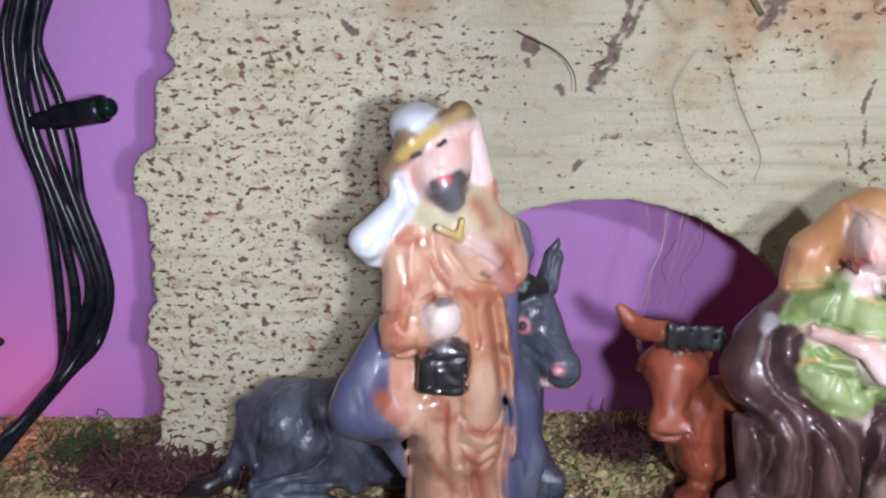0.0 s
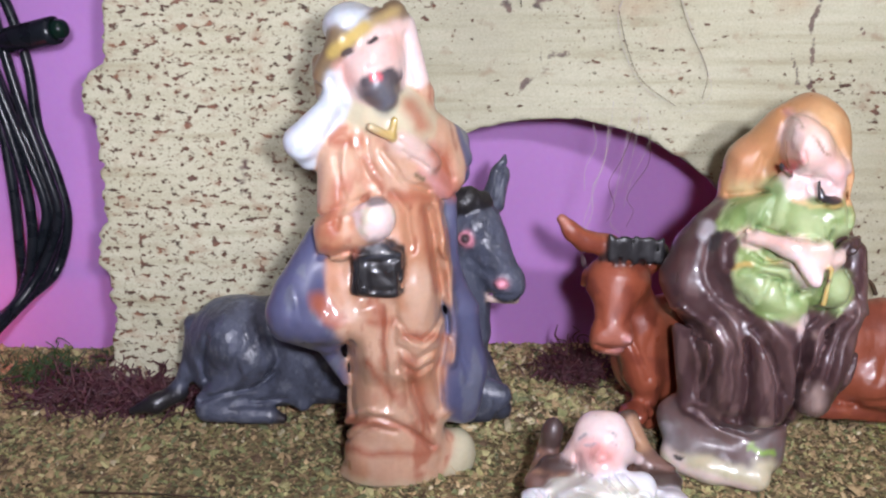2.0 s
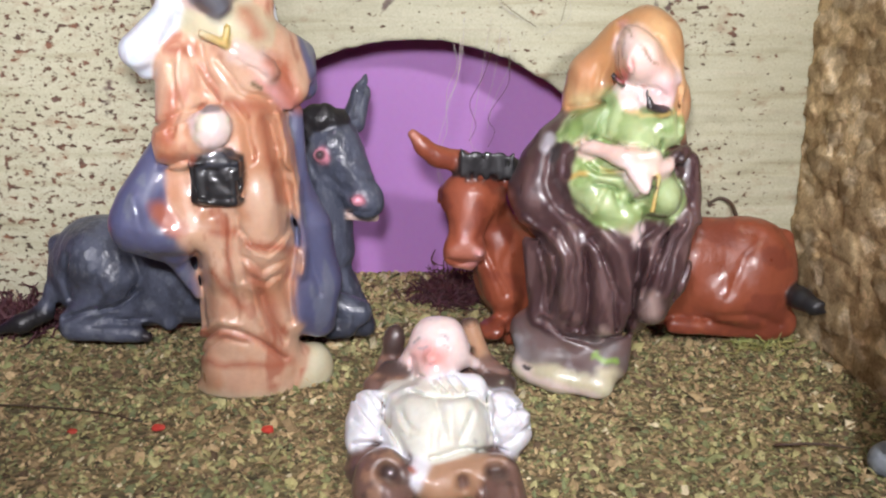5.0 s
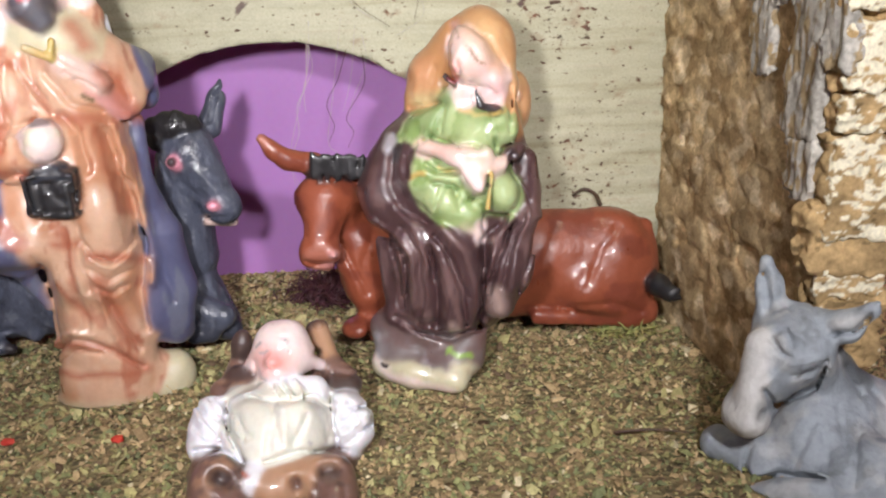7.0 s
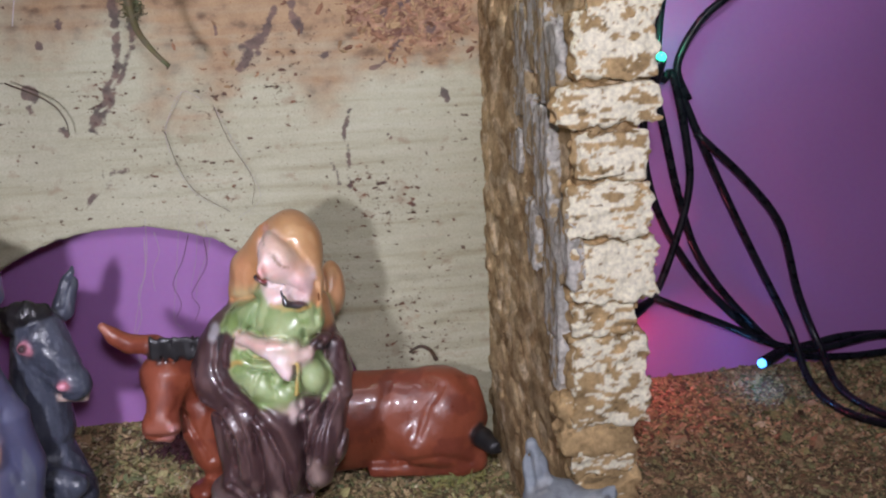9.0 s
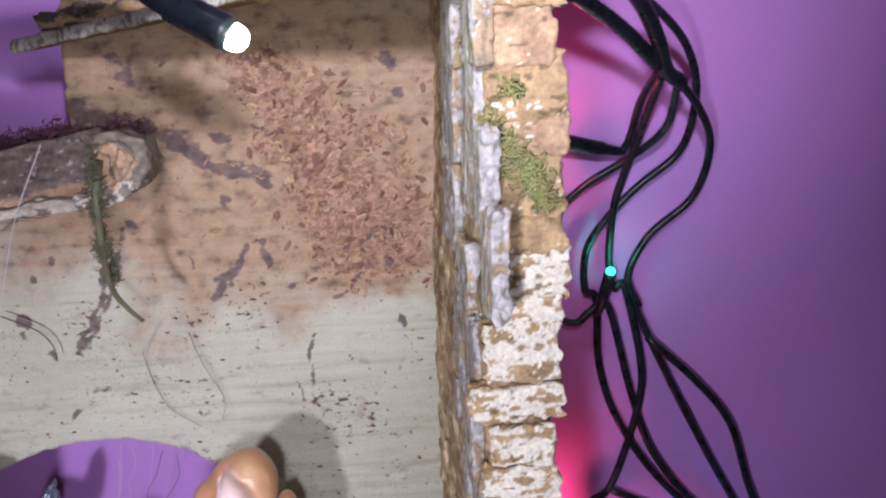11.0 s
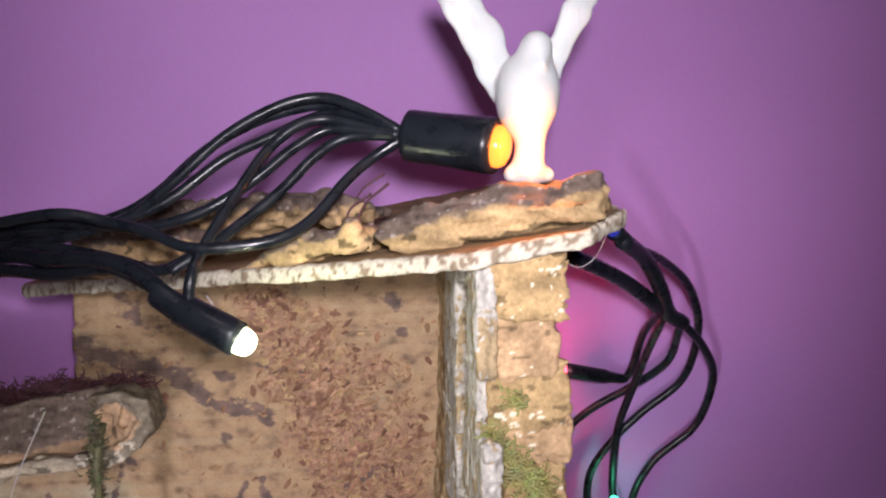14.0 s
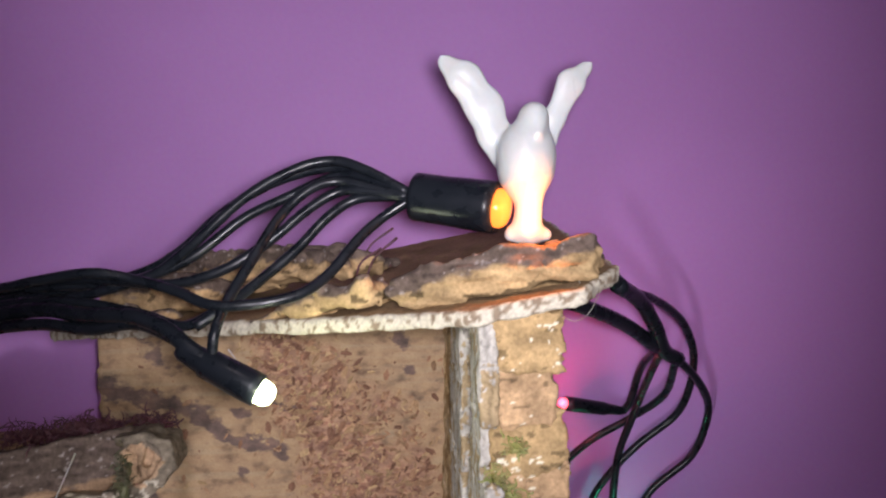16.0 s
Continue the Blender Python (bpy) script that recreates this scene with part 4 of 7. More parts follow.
def tuft(name, mid, size, count, length, r, material, label, category, seed, droop=0.3, parent=None):
    """A clump of curling fronds."""
    rng = random.Random(seed)
    many = []
    for _ in range(count):
        p = Vector((mid[0] + rng.gauss(0, size[0]), mid[1] + rng.gauss(0, size[1]), mid[2] + abs(rng.gauss(0, size[2]))))
        d = Vector((rng.gauss(0, 1), rng.gauss(0, 0.7), rng.uniform(-droop, 0.9))).normalized()
        pts = [tuple(p)]
        for _ in range(4):
            d = (d + Vector((rng.gauss(0, 0.45), rng.gauss(0, 0.45), rng.gauss(0, 0.45)))).normalized()
            p = p + d * length * rng.uniform(0.15, 0.3)
            p.z = max(p.z, 0.4)
            pts.append(tuple(p))
        many.append(tube(pts, r * rng.uniform(0.6, 1.2), 4, 2, 0.4))
    ob = strands(name, many, material, parent)
    return tagged(ob, label, category) if parent is None else ob


tuft("dry_moss", (-82, 297, 1), (14, 6, 4), 1300, 10, 0.45, FROND, "dark red dried moss clump beside the panel", "moss", 1)
tuft("dry_moss", (72, 318, 1), (6, 4, 4), 420, 9, 0.4, FROND, "dark dried moss tuft behind the ox", "moss", 2)
tuft("lichen", (194.9, 175.6, 211.3), (1.4, 0.6, 2.2), 98, 3.0, 0.42, LICHEN, "", "", 40, 0.9, side_wall)
tuft("lichen", (197.7, 176.0, 205.7), (1.7, 0.6, 2.5), 154, 3.0, 0.42, LICHEN, "", "", 41, 0.9, side_wall)
tuft("lichen", (201.1, 176.4, 200.9), (1.9, 0.6, 2.6), 182, 3.0, 0.42, LICHEN, "", "", 42, 0.9, side_wall)
tuft("lichen", (205.0, 176.7, 196.8), (1.9, 0.6, 2.8), 182, 3.0, 0.42, LICHEN, "", "", 43, 0.9, side_wall)
tuft("lichen", (207.4, 177.1, 192.8), (1.5, 0.6, 1.8), 112, 3.0, 0.42, LICHEN, "", "", 44, 0.9, side_wall)
tuft("lichen", (199.9, 174.8, 220.3), (1.6, 0.6, 1.6), 62, 3.0, 0.42, LICHEN, "", "", 45, 0.9, side_wall)
tuft("moss", (52, 264, 209), (9, 4, 2.0), 420, 5, 0.3, FROND, "", "", 50, 0.9, stable)
tuft("moss", (68, 264, 212), (6, 4, 1.6), 300, 4.5, 0.3, FROND, "", "", 51, 0.9, stable)
tuft("moss", (88, 264, 213), (4, 3, 1.6), 90, 4.5, 0.45, FROND, "", "", 52, 0.9, stable)
tuft("lichen", (171, 272, 1), (6, 3, 1), 70, 6, 0.5, LICHEN, "yellow-green lichen scrap on the ground", "lichen", 5)
# glow of a green fairy light on the ground, put in as green fronds
tuft("lichen", (-118, 322, 1), (9, 7, 1.5), 160, 9, 0.5, hair("green_glow_fronds", (0.035, 0.075, 0.02)), "green lamp glow on the ground built as green fronds", "moss", 6)

hang = strands("hanging_twig", [tube([(84, 243, 205), (83.5, 238, 196), (83, 240, 184), (82.5, 244, 172), (83, 249, 163), (86, 252, 157), (90, 254, 152)], 1.5, 6, 4, 0.5)],
               hair("mossy_twig", (0.11, 0.10, 0.05)))
tagged(hang, "thin mossy twig hanging from the lower roof", "twig")
for i, (z, y) in enumerate(((198, 239), (188, 239), (176, 242), (166, 248))):
    tuft("moss", (83, y, z), (1.0, 0.9, 5), 150, 3.2, 0.32, hang.data.materials[0], "", "", 30 + i, 1.0, hang)


# ---- fairy lights ----
def bundle(label):
    return tagged(new("fairy_lights"), label, "fairy lights", "fairy lights round the stable")


roof_lights = bundle("dark fairy light cables looped over the bark roof")
side_lights = bundle("dark fairy light cables hanging down beside the stable")
left_lights = bundle("dark fairy light cables hanging by the ragged panel edge")


def cable(owner, points, r):
    strands("cable", [tube(points, r, 10, 6)], CABLE, owner)


def lamp_holder(owner, tail, tip, r, glow, neck=0.45, stub=0.95):
    """A tapered black holder with a rounded bulb at its tip; a lit bulb carries a small lamp."""
    a, b = Vector(tail), Vector(tip)
    way, length = (b - a).normalized(), (b - a).length
    turn = Matrix.Translation(a) @ way.to_track_quat("Z", "X").to_matrix().to_4x4()

    def lathe(name, profile, material, parent):
        bm = bmesh.new()
        rings = []
        for z, q in profile:
            rings.append([bm.verts.new((turn @ Vector((q * math.cos(t), q * math.sin(t), z))) / 1000) for t in [2 * math.pi * k / 16 for k in range(16)]])
        for lo, hi in zip(rings, rings[1:]):
            for k in range(16):
                bm.faces.new((lo[k], lo[(k + 1) % 16], hi[(k + 1) % 16], hi[k]))
        bm.faces.new(rings[0][::-1])
        bm.faces.new(rings[-1])
        bmesh.ops.recalc_face_normals(bm, faces=bm.faces)
        me = bpy.data.meshes.new(name)
        bm.to_mesh(me)
        me.polygons.foreach_set("use_smooth", [True] * len(me.polygons))
        me.materials.append(material)
        ob = new(name, me)
        ob.parent = parent
        return ob

    n = length - 0.95 * r
    k = stub * r
    holder = lathe("lamp_holder", [(0, neck * r), (0.06 * n, max(neck, 0.62) * r), (0.3 * n, max(neck, 0.78) * r), (0.34 * n, max(neck, 0.92) * r), (0.9 * n, r), (n, 0.98 * r), (n, 0.8 * r)], CABLE, owner)
    lathe("bulb", [(n - 0.5, 0.74 * r), (n + 0.32 * k, 0.74 * r), (n + 0.65 * k, 0.66 * r), (n + 0.88 * k, 0.46 * r), (n + k, 0.12 * r)], BULB[glow], holder)
    power = dict(warm=0.035, orange=0.042, red=0.055, green=0.016, dim=0.02, cyan=0.007, blue=0.001, off=0)[glow]
    if power:
        data = bpy.data.lights.new("bulb_light", "POINT")
        data.energy, data.color, data.shadow_soft_size = power, GLOW[glow][0], 0.002
        new("bulb_light", data).location = (b + way * 3.0 - Vector((0, 1.2 * r, 0))) / 1000


cable(roof_lights, [(37, 230, 262), (60, 210, 265), (71, 205, 267), (87, 200, 269), (98, 200, 267), (110, 195, 264), (121, 190, 260), (133, 190, 260), (144, 192, 262), (152, 196, 267), (160, 200, 276), (167, 203, 282), (175, 203, 287)], 1.5)
cable(roof_lights, [(32, 240, 260), (64, 222, 264), (89, 215, 265), (102, 212, 268), (113, 210, 276), (128, 210, 289), (143, 210, 297), (154, 210, 299), (163, 207, 296), (175, 203, 289)], 1.5)
cable(roof_lights, [(32, 240, 255), (76, 215, 261), (97, 212, 266), (112, 212, 272), (127, 214, 283), (140, 214, 289), (149, 214, 293), (157, 212, 295), (165, 207, 293), (175, 203, 289)], 1.5)
cable(roof_lights, [(121, 187, 245), (122, 187, 253), (125, 192, 261), (132, 198, 273), (139, 205, 284), (147, 207, 291), (155, 208, 293), (164, 206, 291), (175, 203, 288)], 1.5)
cable(roof_lights, [(116, 192, 254), (124, 195, 259), (132, 200, 265), (143, 204, 274), (152, 206, 283), (161, 207, 288), (175, 203, 288)], 1.5)
cable(roof_lights, [(34, 235, 253), (67, 215, 258), (83, 205, 257), (98, 197, 257), (108, 192, 254), (115, 188, 249), (121, 187, 245)], 2.3)
cable(roof_lights, [(32, 240, 256), (65, 220, 260), (82, 210, 260), (100, 202, 257), (112, 196, 254), (120, 194, 257), (126, 193, 260)], 1.5)
cable(roof_lights, [(36, 230, 250), (67, 213, 254), (85, 204, 253), (99, 197, 255), (109, 192, 252), (118, 189, 246)], 1.8)
cable(side_lights, [(253, 262, 255), (275, 290, 247), (292, 310, 235), (301, 325, 217), (299, 338, 194), (282, 342, 179), (270, 344, 167), (260, 346, 152), (259, 346, 134), (264, 346, 129), (265, 346, 99), (274, 346, 71), (295, 346, 40), (327, 345, 13), (360, 345, 15), (401, 345, 13), (487, 345, 8)], 1.7)
cable(side_lights, [(283, 300, 225), (299, 315, 211), (309, 330, 195), (305, 340, 173), (287, 343, 157), (278, 345, 139), (283, 345, 125), (279, 345, 130), (297, 345, 90), (316, 345, 52), (332, 345, 21), (332, 325, 3), (330, 293, 3), (346, 270, 3)], 1.7)
cable(side_lights, [(279, 300, 227), (278, 320, 209), (276, 335, 191), (271, 340, 173), (269, 343, 149), (271, 343, 134), (276, 344, 135), (283, 344, 103), (283, 344, 83), (275, 344, 56), (268, 343, 41), (261, 340, 37)], 1.7)
cable(side_lights, [(285, 300, 224), (288, 325, 204), (276, 338, 191), (260, 343, 181), (246, 345, 168), (239, 345, 151), (245, 345, 125), (254, 345, 119), (261, 345, 124), (269, 345, 126), (279, 345, 86), (289, 345, 57), (308, 345, 31), (331, 345, 10), (360, 345, 5), (402, 345, 6), (487, 345, 3)], 1.7)
cable(side_lights, [(278, 300, 228), (278, 325, 216), (276, 335, 200), (274, 340, 194)], 1.7)
cable(side_lights, [(268, 342, 41), (296, 342, 28), (326, 342, 14), (345, 342, 11), (372, 342, 15), (405, 342, 13), (484, 342, 10)], 1.7)
cable(side_lights, [(286, 343, 111), (309, 343, 89), (325, 343, 68), (334, 343, 38), (341, 335, 15), (340, 312, 3), (347, 280, 3), (374, 265, 3)], 1.7)
cable(side_lights, [(249, 255, 257), (263, 275, 249), (273, 288, 237), (279, 297, 227), (287, 303, 222)], 3.0)
cable(side_lights, [(231, 250, 252), (246, 265, 246), (260, 280, 239), (275, 295, 229)], 2.8)
cable(left_lights, [(-133, 343, 176), (-139, 343, 159), (-143, 343, 144), (-141, 343, 116), (-135, 343, 94), (-133, 343, 71), (-133, 343, 45), (-135, 343, 25), (-137, 325, 18), (-143, 305, 10), (-147, 290, 6)], 1.85)
cable(left_lights, [(-125, 341, 175), (-130, 341, 159), (-136, 341, 138), (-135, 341, 115), (-128, 341, 93), (-121, 341, 69), (-120, 341, 52), (-127, 341, 32), (-131, 320, 23), (-139, 300, 13), (-144, 285, 10)], 1.85)
cable(left_lights, [(-120, 345, 176), (-127, 345, 159), (-132, 345, 144), (-127, 345, 128), (-123, 345, 110), (-122, 345, 89), (-117, 345, 70), (-115, 345, 53), (-121, 345, 34), (-127, 330, 27), (-134, 310, 18), (-140, 295, 10), (-144, 280, 7)], 1.85)
cable(left_lights, [(-127, 337, 175), (-131, 337, 159), (-136, 337, 138), (-132, 337, 109), (-124, 337, 81), (-119, 337, 62), (-121, 337, 50), (-128, 337, 36), (-129, 330, 28), (-133, 312, 21), (-141, 302, 14), (-147, 290, 10)], 1.85)
cable(left_lights, [(-120, 338, 175), (-126, 338, 159), (-131, 338, 148), (-135, 338, 129), (-131, 338, 101), (-123, 338, 83), (-117, 338, 59), (-117, 338, 47), (-126, 338, 29), (-132, 324, 24), (-139, 306, 14), (-145, 290, 8)], 1.85)
cable(left_lights, [(-127, 334, 175), (-132, 334, 159), (-136, 334, 142), (-134, 334, 113), (-128, 334, 90), (-124, 334, 67), (-124, 334, 48), (-130, 334, 28), (-136, 320, 19), (-142, 302, 10), (-147, 288, 6)], 1.85)
cable(left_lights, [(-120, 333, 175), (-125, 333, 159), (-129, 333, 140), (-126, 333, 119), (-122, 333, 98), (-116, 333, 75), (-113, 333, 58), (-120, 333, 40), (-129, 326, 26), (-138, 308, 16), (-145, 293, 8)], 1.85)
cable(roof_lights, [(29, 245, 257), (73, 222, 263), (94, 218, 267), (107, 216, 273), (121, 216, 285), (135, 216, 293), (149, 215, 297), (159, 212, 297), (165, 207, 295), (175, 203, 289)], 1.5)
cable(roof_lights, [(34, 236, 259), (72, 218, 266), (92, 209, 266), (108, 204, 265), (123, 203, 269), (136, 205, 277), (146, 207, 285), (155, 208, 290), (163, 206, 290), (175, 203, 288)], 1.5)
lamp_holder(roof_lights, (112, 189, 249), (137, 186, 235), 4.6, "warm")
lamp_holder(roof_lights, (177, 203, 288), (205, 189.5, 283), 7.4, "orange", 0.93, 0.5)
lamp_holder(side_lights, (263, 275, 249), (244, 250, 261), 3.0, "blue")
lamp_holder(side_lights, (274, 340, 194), (243, 330, 201), 3.2, "red")
lamp_holder(side_lights, (264, 344, 122), (268, 335, 145), 2.7, "green")
lamp_holder(side_lights, (268, 343, 40), (249, 335, 32), 2.7, "red")
lamp_holder(side_lights, (332, 343, 13), (312, 332, 10), 2.6, "cyan")
lamp_holder(left_lights, (-176, 330, 22), (-164, 322, 12), 2.7, "dim")
cable(left_lights, [(-150, 330, 40), (-162, 332, 32), (-176, 330, 22)], 1.5)
lamp_holder(left_lights, (-132, 335, 118), (-100, 325, 124), 4.8, "off")

# ---- figures ----
clay = Clay(0.12)
clay.brush = (9, -244, 135)
clay.limb((1.3, -4.8, 92.9), (1.9, -4.4, 68.3), 13.0, 12.7, "robe", 3)
clay.limb((1.9, -4.4, 68.3), (2.1, -4.2, 42.4), 13.3, 13.7, "robe", 3)
clay.limb((2.1, -4.2, 42.4), (0.9, -0.4, 4.4), 13.4, 14.1, "robe", 3, 0.72)
clay.limb((-4.4, -2.5, 5.5), (7.7, 2.2, 2.9), 8.1, 6.9, "robe", 3)
clay.ball((-0.8, -1.0, -0.7), (14.4, 9.0, 6.6), "robe", 2)
clay.ball((18.7, 3.2, 3.0), (6.0, 6.0, 7.6), "ivory", 4)
clay.ball((15.6, 1.1, 0.2), (5.3, 4.6, 4.6), "ivory", 4)
clay.limb((9.4, -0.2, 7.8), (15.7, 2.1, 5.6), 6.5, 4.3, "robe", 2)
clay.limb((17.3, 4.7, 94.2), (18.6, 5.2, 86.3), 5.2, 4.0, "cloak", 2)
clay.limb((16.9, 2.6, 63.0), (19.2, 2.5, 48.1), 1.9, 5.4, "cloak", 2)
clay.limb((19.5, 2.6, 46.4), (20.5, 3.0, 30.9), 5.7, 6.8, "cloak", 2)
clay.limb((20.5, 3.0, 30.9), (20.2, 1.8, 21.8), 6.8, 5.8, "cloak", 2)
clay.limb((17.9, -0.0, 18.6), (22.9, 3.8, 17.1), 3.6, 2.6, "cloak", 2)
clay.limb((14.7, -1.3, 57.7), (15.6, -1.9, 24.4), 3.1, 4.8, "cloak", 4)
clay.limb((12.2, -2.2, 67.6), (13.3, -2.8, 21.4), 2.8, 3.5, "robe", 4)
clay.limb((-15.8, -8.8, 71.2), (-22.7, -14.8, 57.6), 5.1, 6.8, "cloak", 2)
clay.limb((-24.4, -16.5, 53.6), (-18.4, -15.9, 50.2), 6.5, 5.3, "cloak", 2)
clay.limb((-12.5, -11.5, 65.7), (-10.6, -12.5, 50.5), 5.0, 6.3, "robe", 3)
clay.limb((-24.7, -13.4, 50.6), (-16.3, -9.7, 44.6), 6.6, 4.9, "cloak", 3)
clay.limb((-17.6, -14.6, 54.4), (-13.6, -13.8, 49.1), 3.8, 4.8, "cloak", 3)
clay.limb((-9.5, -11.5, 95.6), (-11.1, -15.2, 77.3), 7.2, 6.0, "robe", 2)
clay.limb((-11.7, -17.5, 75.0), (-4.5, -18.4, 76.6), 6.0, 4.8, "robe", 2)
clay.limb((-13.6, -17.2, 71.2), (-10.7, -17.0, 70.4), 3.4, 2.9, "robe", 2)
clay.ball((-1.8, -20.3, 79.1), (5.1, 5.1, 5.6), "pinkwhite", 1.5)
clay.limb((-4.2, -23.4, 77.2), (1.0, -21.0, 76.6), 1.1, 1.1, "ivory", 1)
clay.limb((-3.8, -24.3, 79.6), (1.6, -21.8, 78.9), 1.1, 1.1, "ivory", 1)
clay.limb((-3.2, -24.0, 81.7), (2.1, -21.6, 81.2), 1.0, 1.0, "ivory", 1)
clay.limb((11.4, -3.6, 97.1), (17.0, -3.3, 86.5), 6.8, 4.2, "robe", 2)
clay.limb((16.1, -4.6, 84.9), (9.8, -11.2, 88.9), 3.3, 2.3, "pink", 1.5)
clay.limb((4.2, -14.7, 96.8), (11.3, -11.6, 92.6), 3.7, 3.7, "pale", 1.5)
clay.limb((8.4, -13.8, 90.1), (16.0, -7.6, 83.2), 1.9, 1.8, "pink", 1.2)
clay.limb((-3.0, -8.8, 106.0), (3.4, -6.0, 100.5), 8.9, 10.2, "ivory", 3)
clay.ball((-2.3, -10.6, 116.1), (8.2, 11.0, 11.5), "skin", 2)
clay.ball((-1.4, -20.4, 117.8), (1.3, 1.3, 2.2), "skin", 2)
clay.limb((-1.3, -17.3, 111.8), (0.8, -16.3, 108.7), 4.7, 3.3, "beard", 1.0)
clay.limb((-4.3, -18.6, 112.5), (4.2, -15.8, 114.1), 1.6, 1.4, "beard", 1.0)
clay.ball((-7.6, -9.0, 125.7), (7.0, 11.0, 5.9), "bluewhite", 2)
clay.limb((-14.8, -14.2, 114.1), (-9.0, -17.8, 122.5), 2.2, 3.3, "umber", 2)
clay.limb((-9.0, -17.8, 122.5), (3.4, -10.2, 129.1), 3.3, 2.8, "umber", 2)
clay.limb((-3.8, -13.4, 123.8), (2.4, -9.6, 125.6), 4.1, 3.9, "skin", 3)
clay.limb((-15.3, -10.2, 109.1), (-15.1, -12.3, 117.0), 1.7, 2.2, "umber", 1.2)
clay.limb((-11.3, -14.7, 116.5), (-11.0, -14.5, 108.1), 2.2, 3.6, "bluewhite", 2)
clay.limb((-11.8, -13.8, 106.0), (-19.8, -14.2, 97.6), 3.9, 4.8, "bluewhite", 2)
clay.limb((-21.4, -12.8, 97.4), (-18.9, -11.5, 92.8), 3.4, 2.9, "bluewhite", 2)
clay.limb((5.1, -7.4, 125.5), (8.3, -6.0, 112.8), 3.4, 3.2, "pinkwhite", 2)
clay.limb((9.3, -4.5, 108.3), (7.0, -8.5, 100.8), 3.8, 5.2, "robe", 2)
clay.limb((11.9, -0.4, 107.8), (12.4, -0.2, 103.3), 1.0, 1.2, "bluewhite", 1)
clay.limb((-2.5, -20.8, 102.0), (2.6, -18.4, 99.2), 1.1, 1.1, "gold", 0.6)
clay.limb((3.3, -18.2, 103.4), (2.7, -18.4, 99.8), 1.0, 0.8, "gold", 0.6)
clay.box((-1.7, -16.0, 65.2), (6.1, 6.0, 6.4), "black", 1.5, 6)
clay.box((-2.6, -16.5, 70.2), (4.3, 5.0, 2.9), "black", 1.0, 6)
clay.limb((-7.1, -23.6, 70.8), (-6.2, -23.1, 61.8), 0.7, 0.7, "black", 0.5)
clay.limb((4.7, -18.4, 70.7), (4.1, -18.6, 60.2), 0.7, 0.7, "black", 0.5)
clay.limb((-6.0, -23.0, 60.6), (3.9, -18.7, 60.0), 0.7, 0.7, "black", 0.5)
clay.limb((-6.9, -23.5, 70.3), (4.7, -18.4, 70.4), 0.7, 0.7, "black", 0.5)
clay.limb((-3.0, -19.8, 74.1), (3.7, -17.8, 69.8), 1.1, 1.1, "black", 0.8)
clay.ball((7.9, -11.0, 57.7), (5.4, 7.0, 9.6), "peach", 2.5)
clay.limb((4.6, -11.4, 71.7), (10.5, -6.9, 70.5), 3.8, 3.3, "peach")
clay.fold([(2.1, 49.9), (1.4, 39.9), (2.4, 30.5)], 1.05, 1.51)
clay.fold([(-1.3, 49.1), (-1.9, 37.4), (-0.2, 20.2)], 0.91, 0.93)
clay.fold([(11.3, 76.5), (13.6, 60.5), (16.3, 44.0), (14.0, 30.5), (14.6, 18.3)], 1.17, 1.86)
clay.fold([(14.1, 78.1), (17.2, 57.2), (19.4, 40.6), (17.9, 32.1)], 1.05, -1.39)
clay.fold([(2.5, 45.8), (5.2, 40.4), (9.6, 39.0), (13.6, 43.7), (15.3, 49.0)], 0.78, 1.51)
clay.fold([(3.2, 36.7), (8.0, 33.2), (13.1, 36.6)], 0.78, 1.27)
clay.fold([(4.1, 31.6), (8.7, 29.1), (12.1, 32.2)], 0.65, 1.04)
clay.fold([(3.0, 42.8), (6.4, 37.3), (10.4, 36.3), (14.0, 40.7)], 0.65, -0.93)
clay.fold([(6.6, 26.7), (8.2, 19.2), (11.9, 12.1)], 1.05, 1.39)
clay.fold([(4.7, 27.1), (5.9, 18.4), (8.6, 11.3)], 0.78, -0.81)
clay.fold([(-13.3, 12.8), (-6.7, 15.8), (-0.3, 14.9), (6.2, 10.4), (11.9, 6.6)], 0.78, 1.39)
clay.fold([(-12.6, 9.3), (-5.2, 12.4), (2.1, 11.0)], 0.52, 0.93)
clay.fold([(-12.9, 15.0), (-6.7, 18.1), (0.6, 17.0)], 0.78, -0.81)
clay.fold([(-12.7, 91.4), (-11.2, 79.8), (-13.3, 71.9)], 0.78, 1.04)
clay.fold([(-8.4, 95.2), (-5.3, 86.0), (-0.5, 81.0)], 0.65, 1.04)
clay.fold([(-5.0, 97.4), (-3.4, 89.0), (-0.8, 85.2)], 0.65, 0.81)
clay.fold([(-17.8, 74.8), (-11.6, 77.9), (-4.7, 79.8)], 0.78, 1.16)
clay.fold([(-17.6, 72.0), (-11.7, 74.1), (-7.0, 75.9)], 0.65, -0.70)
clay.fold([(-0.3, 92.1), (5.3, 84.4), (11.7, 82.0)], 0.78, 1.27)
clay.fold([(2.2, 81.0), (5.5, 75.8), (7.0, 65.4)], 1.17, 1.62)
clay.fold([(-17.9, 63.2), (-10.1, 65.2)], 0.78, 1.16)
clay.fold([(-10.4, 95.2), (-11.4, 82.9)], 0.91, -0.70)
clay.fold([(-13.3, 111.6), (-10.9, 104.2), (-15.3, 96.4)], 0.91, 1.04)
clay.fold([(-18.6, 96.8), (-22.5, 92.2)], 0.78, 0.70)
clay.fold([(-6.1, 47.5), (-5.1, 16.7)], 2.61, -1.16)
clay.fold([(-11.0, 40.9), (-10.8, 15.0)], 1.05, 0.70)
clay.fold([(18.3, 54.0), (19.1, 40.6), (22.4, 27.0)], 1.05, 0.93)
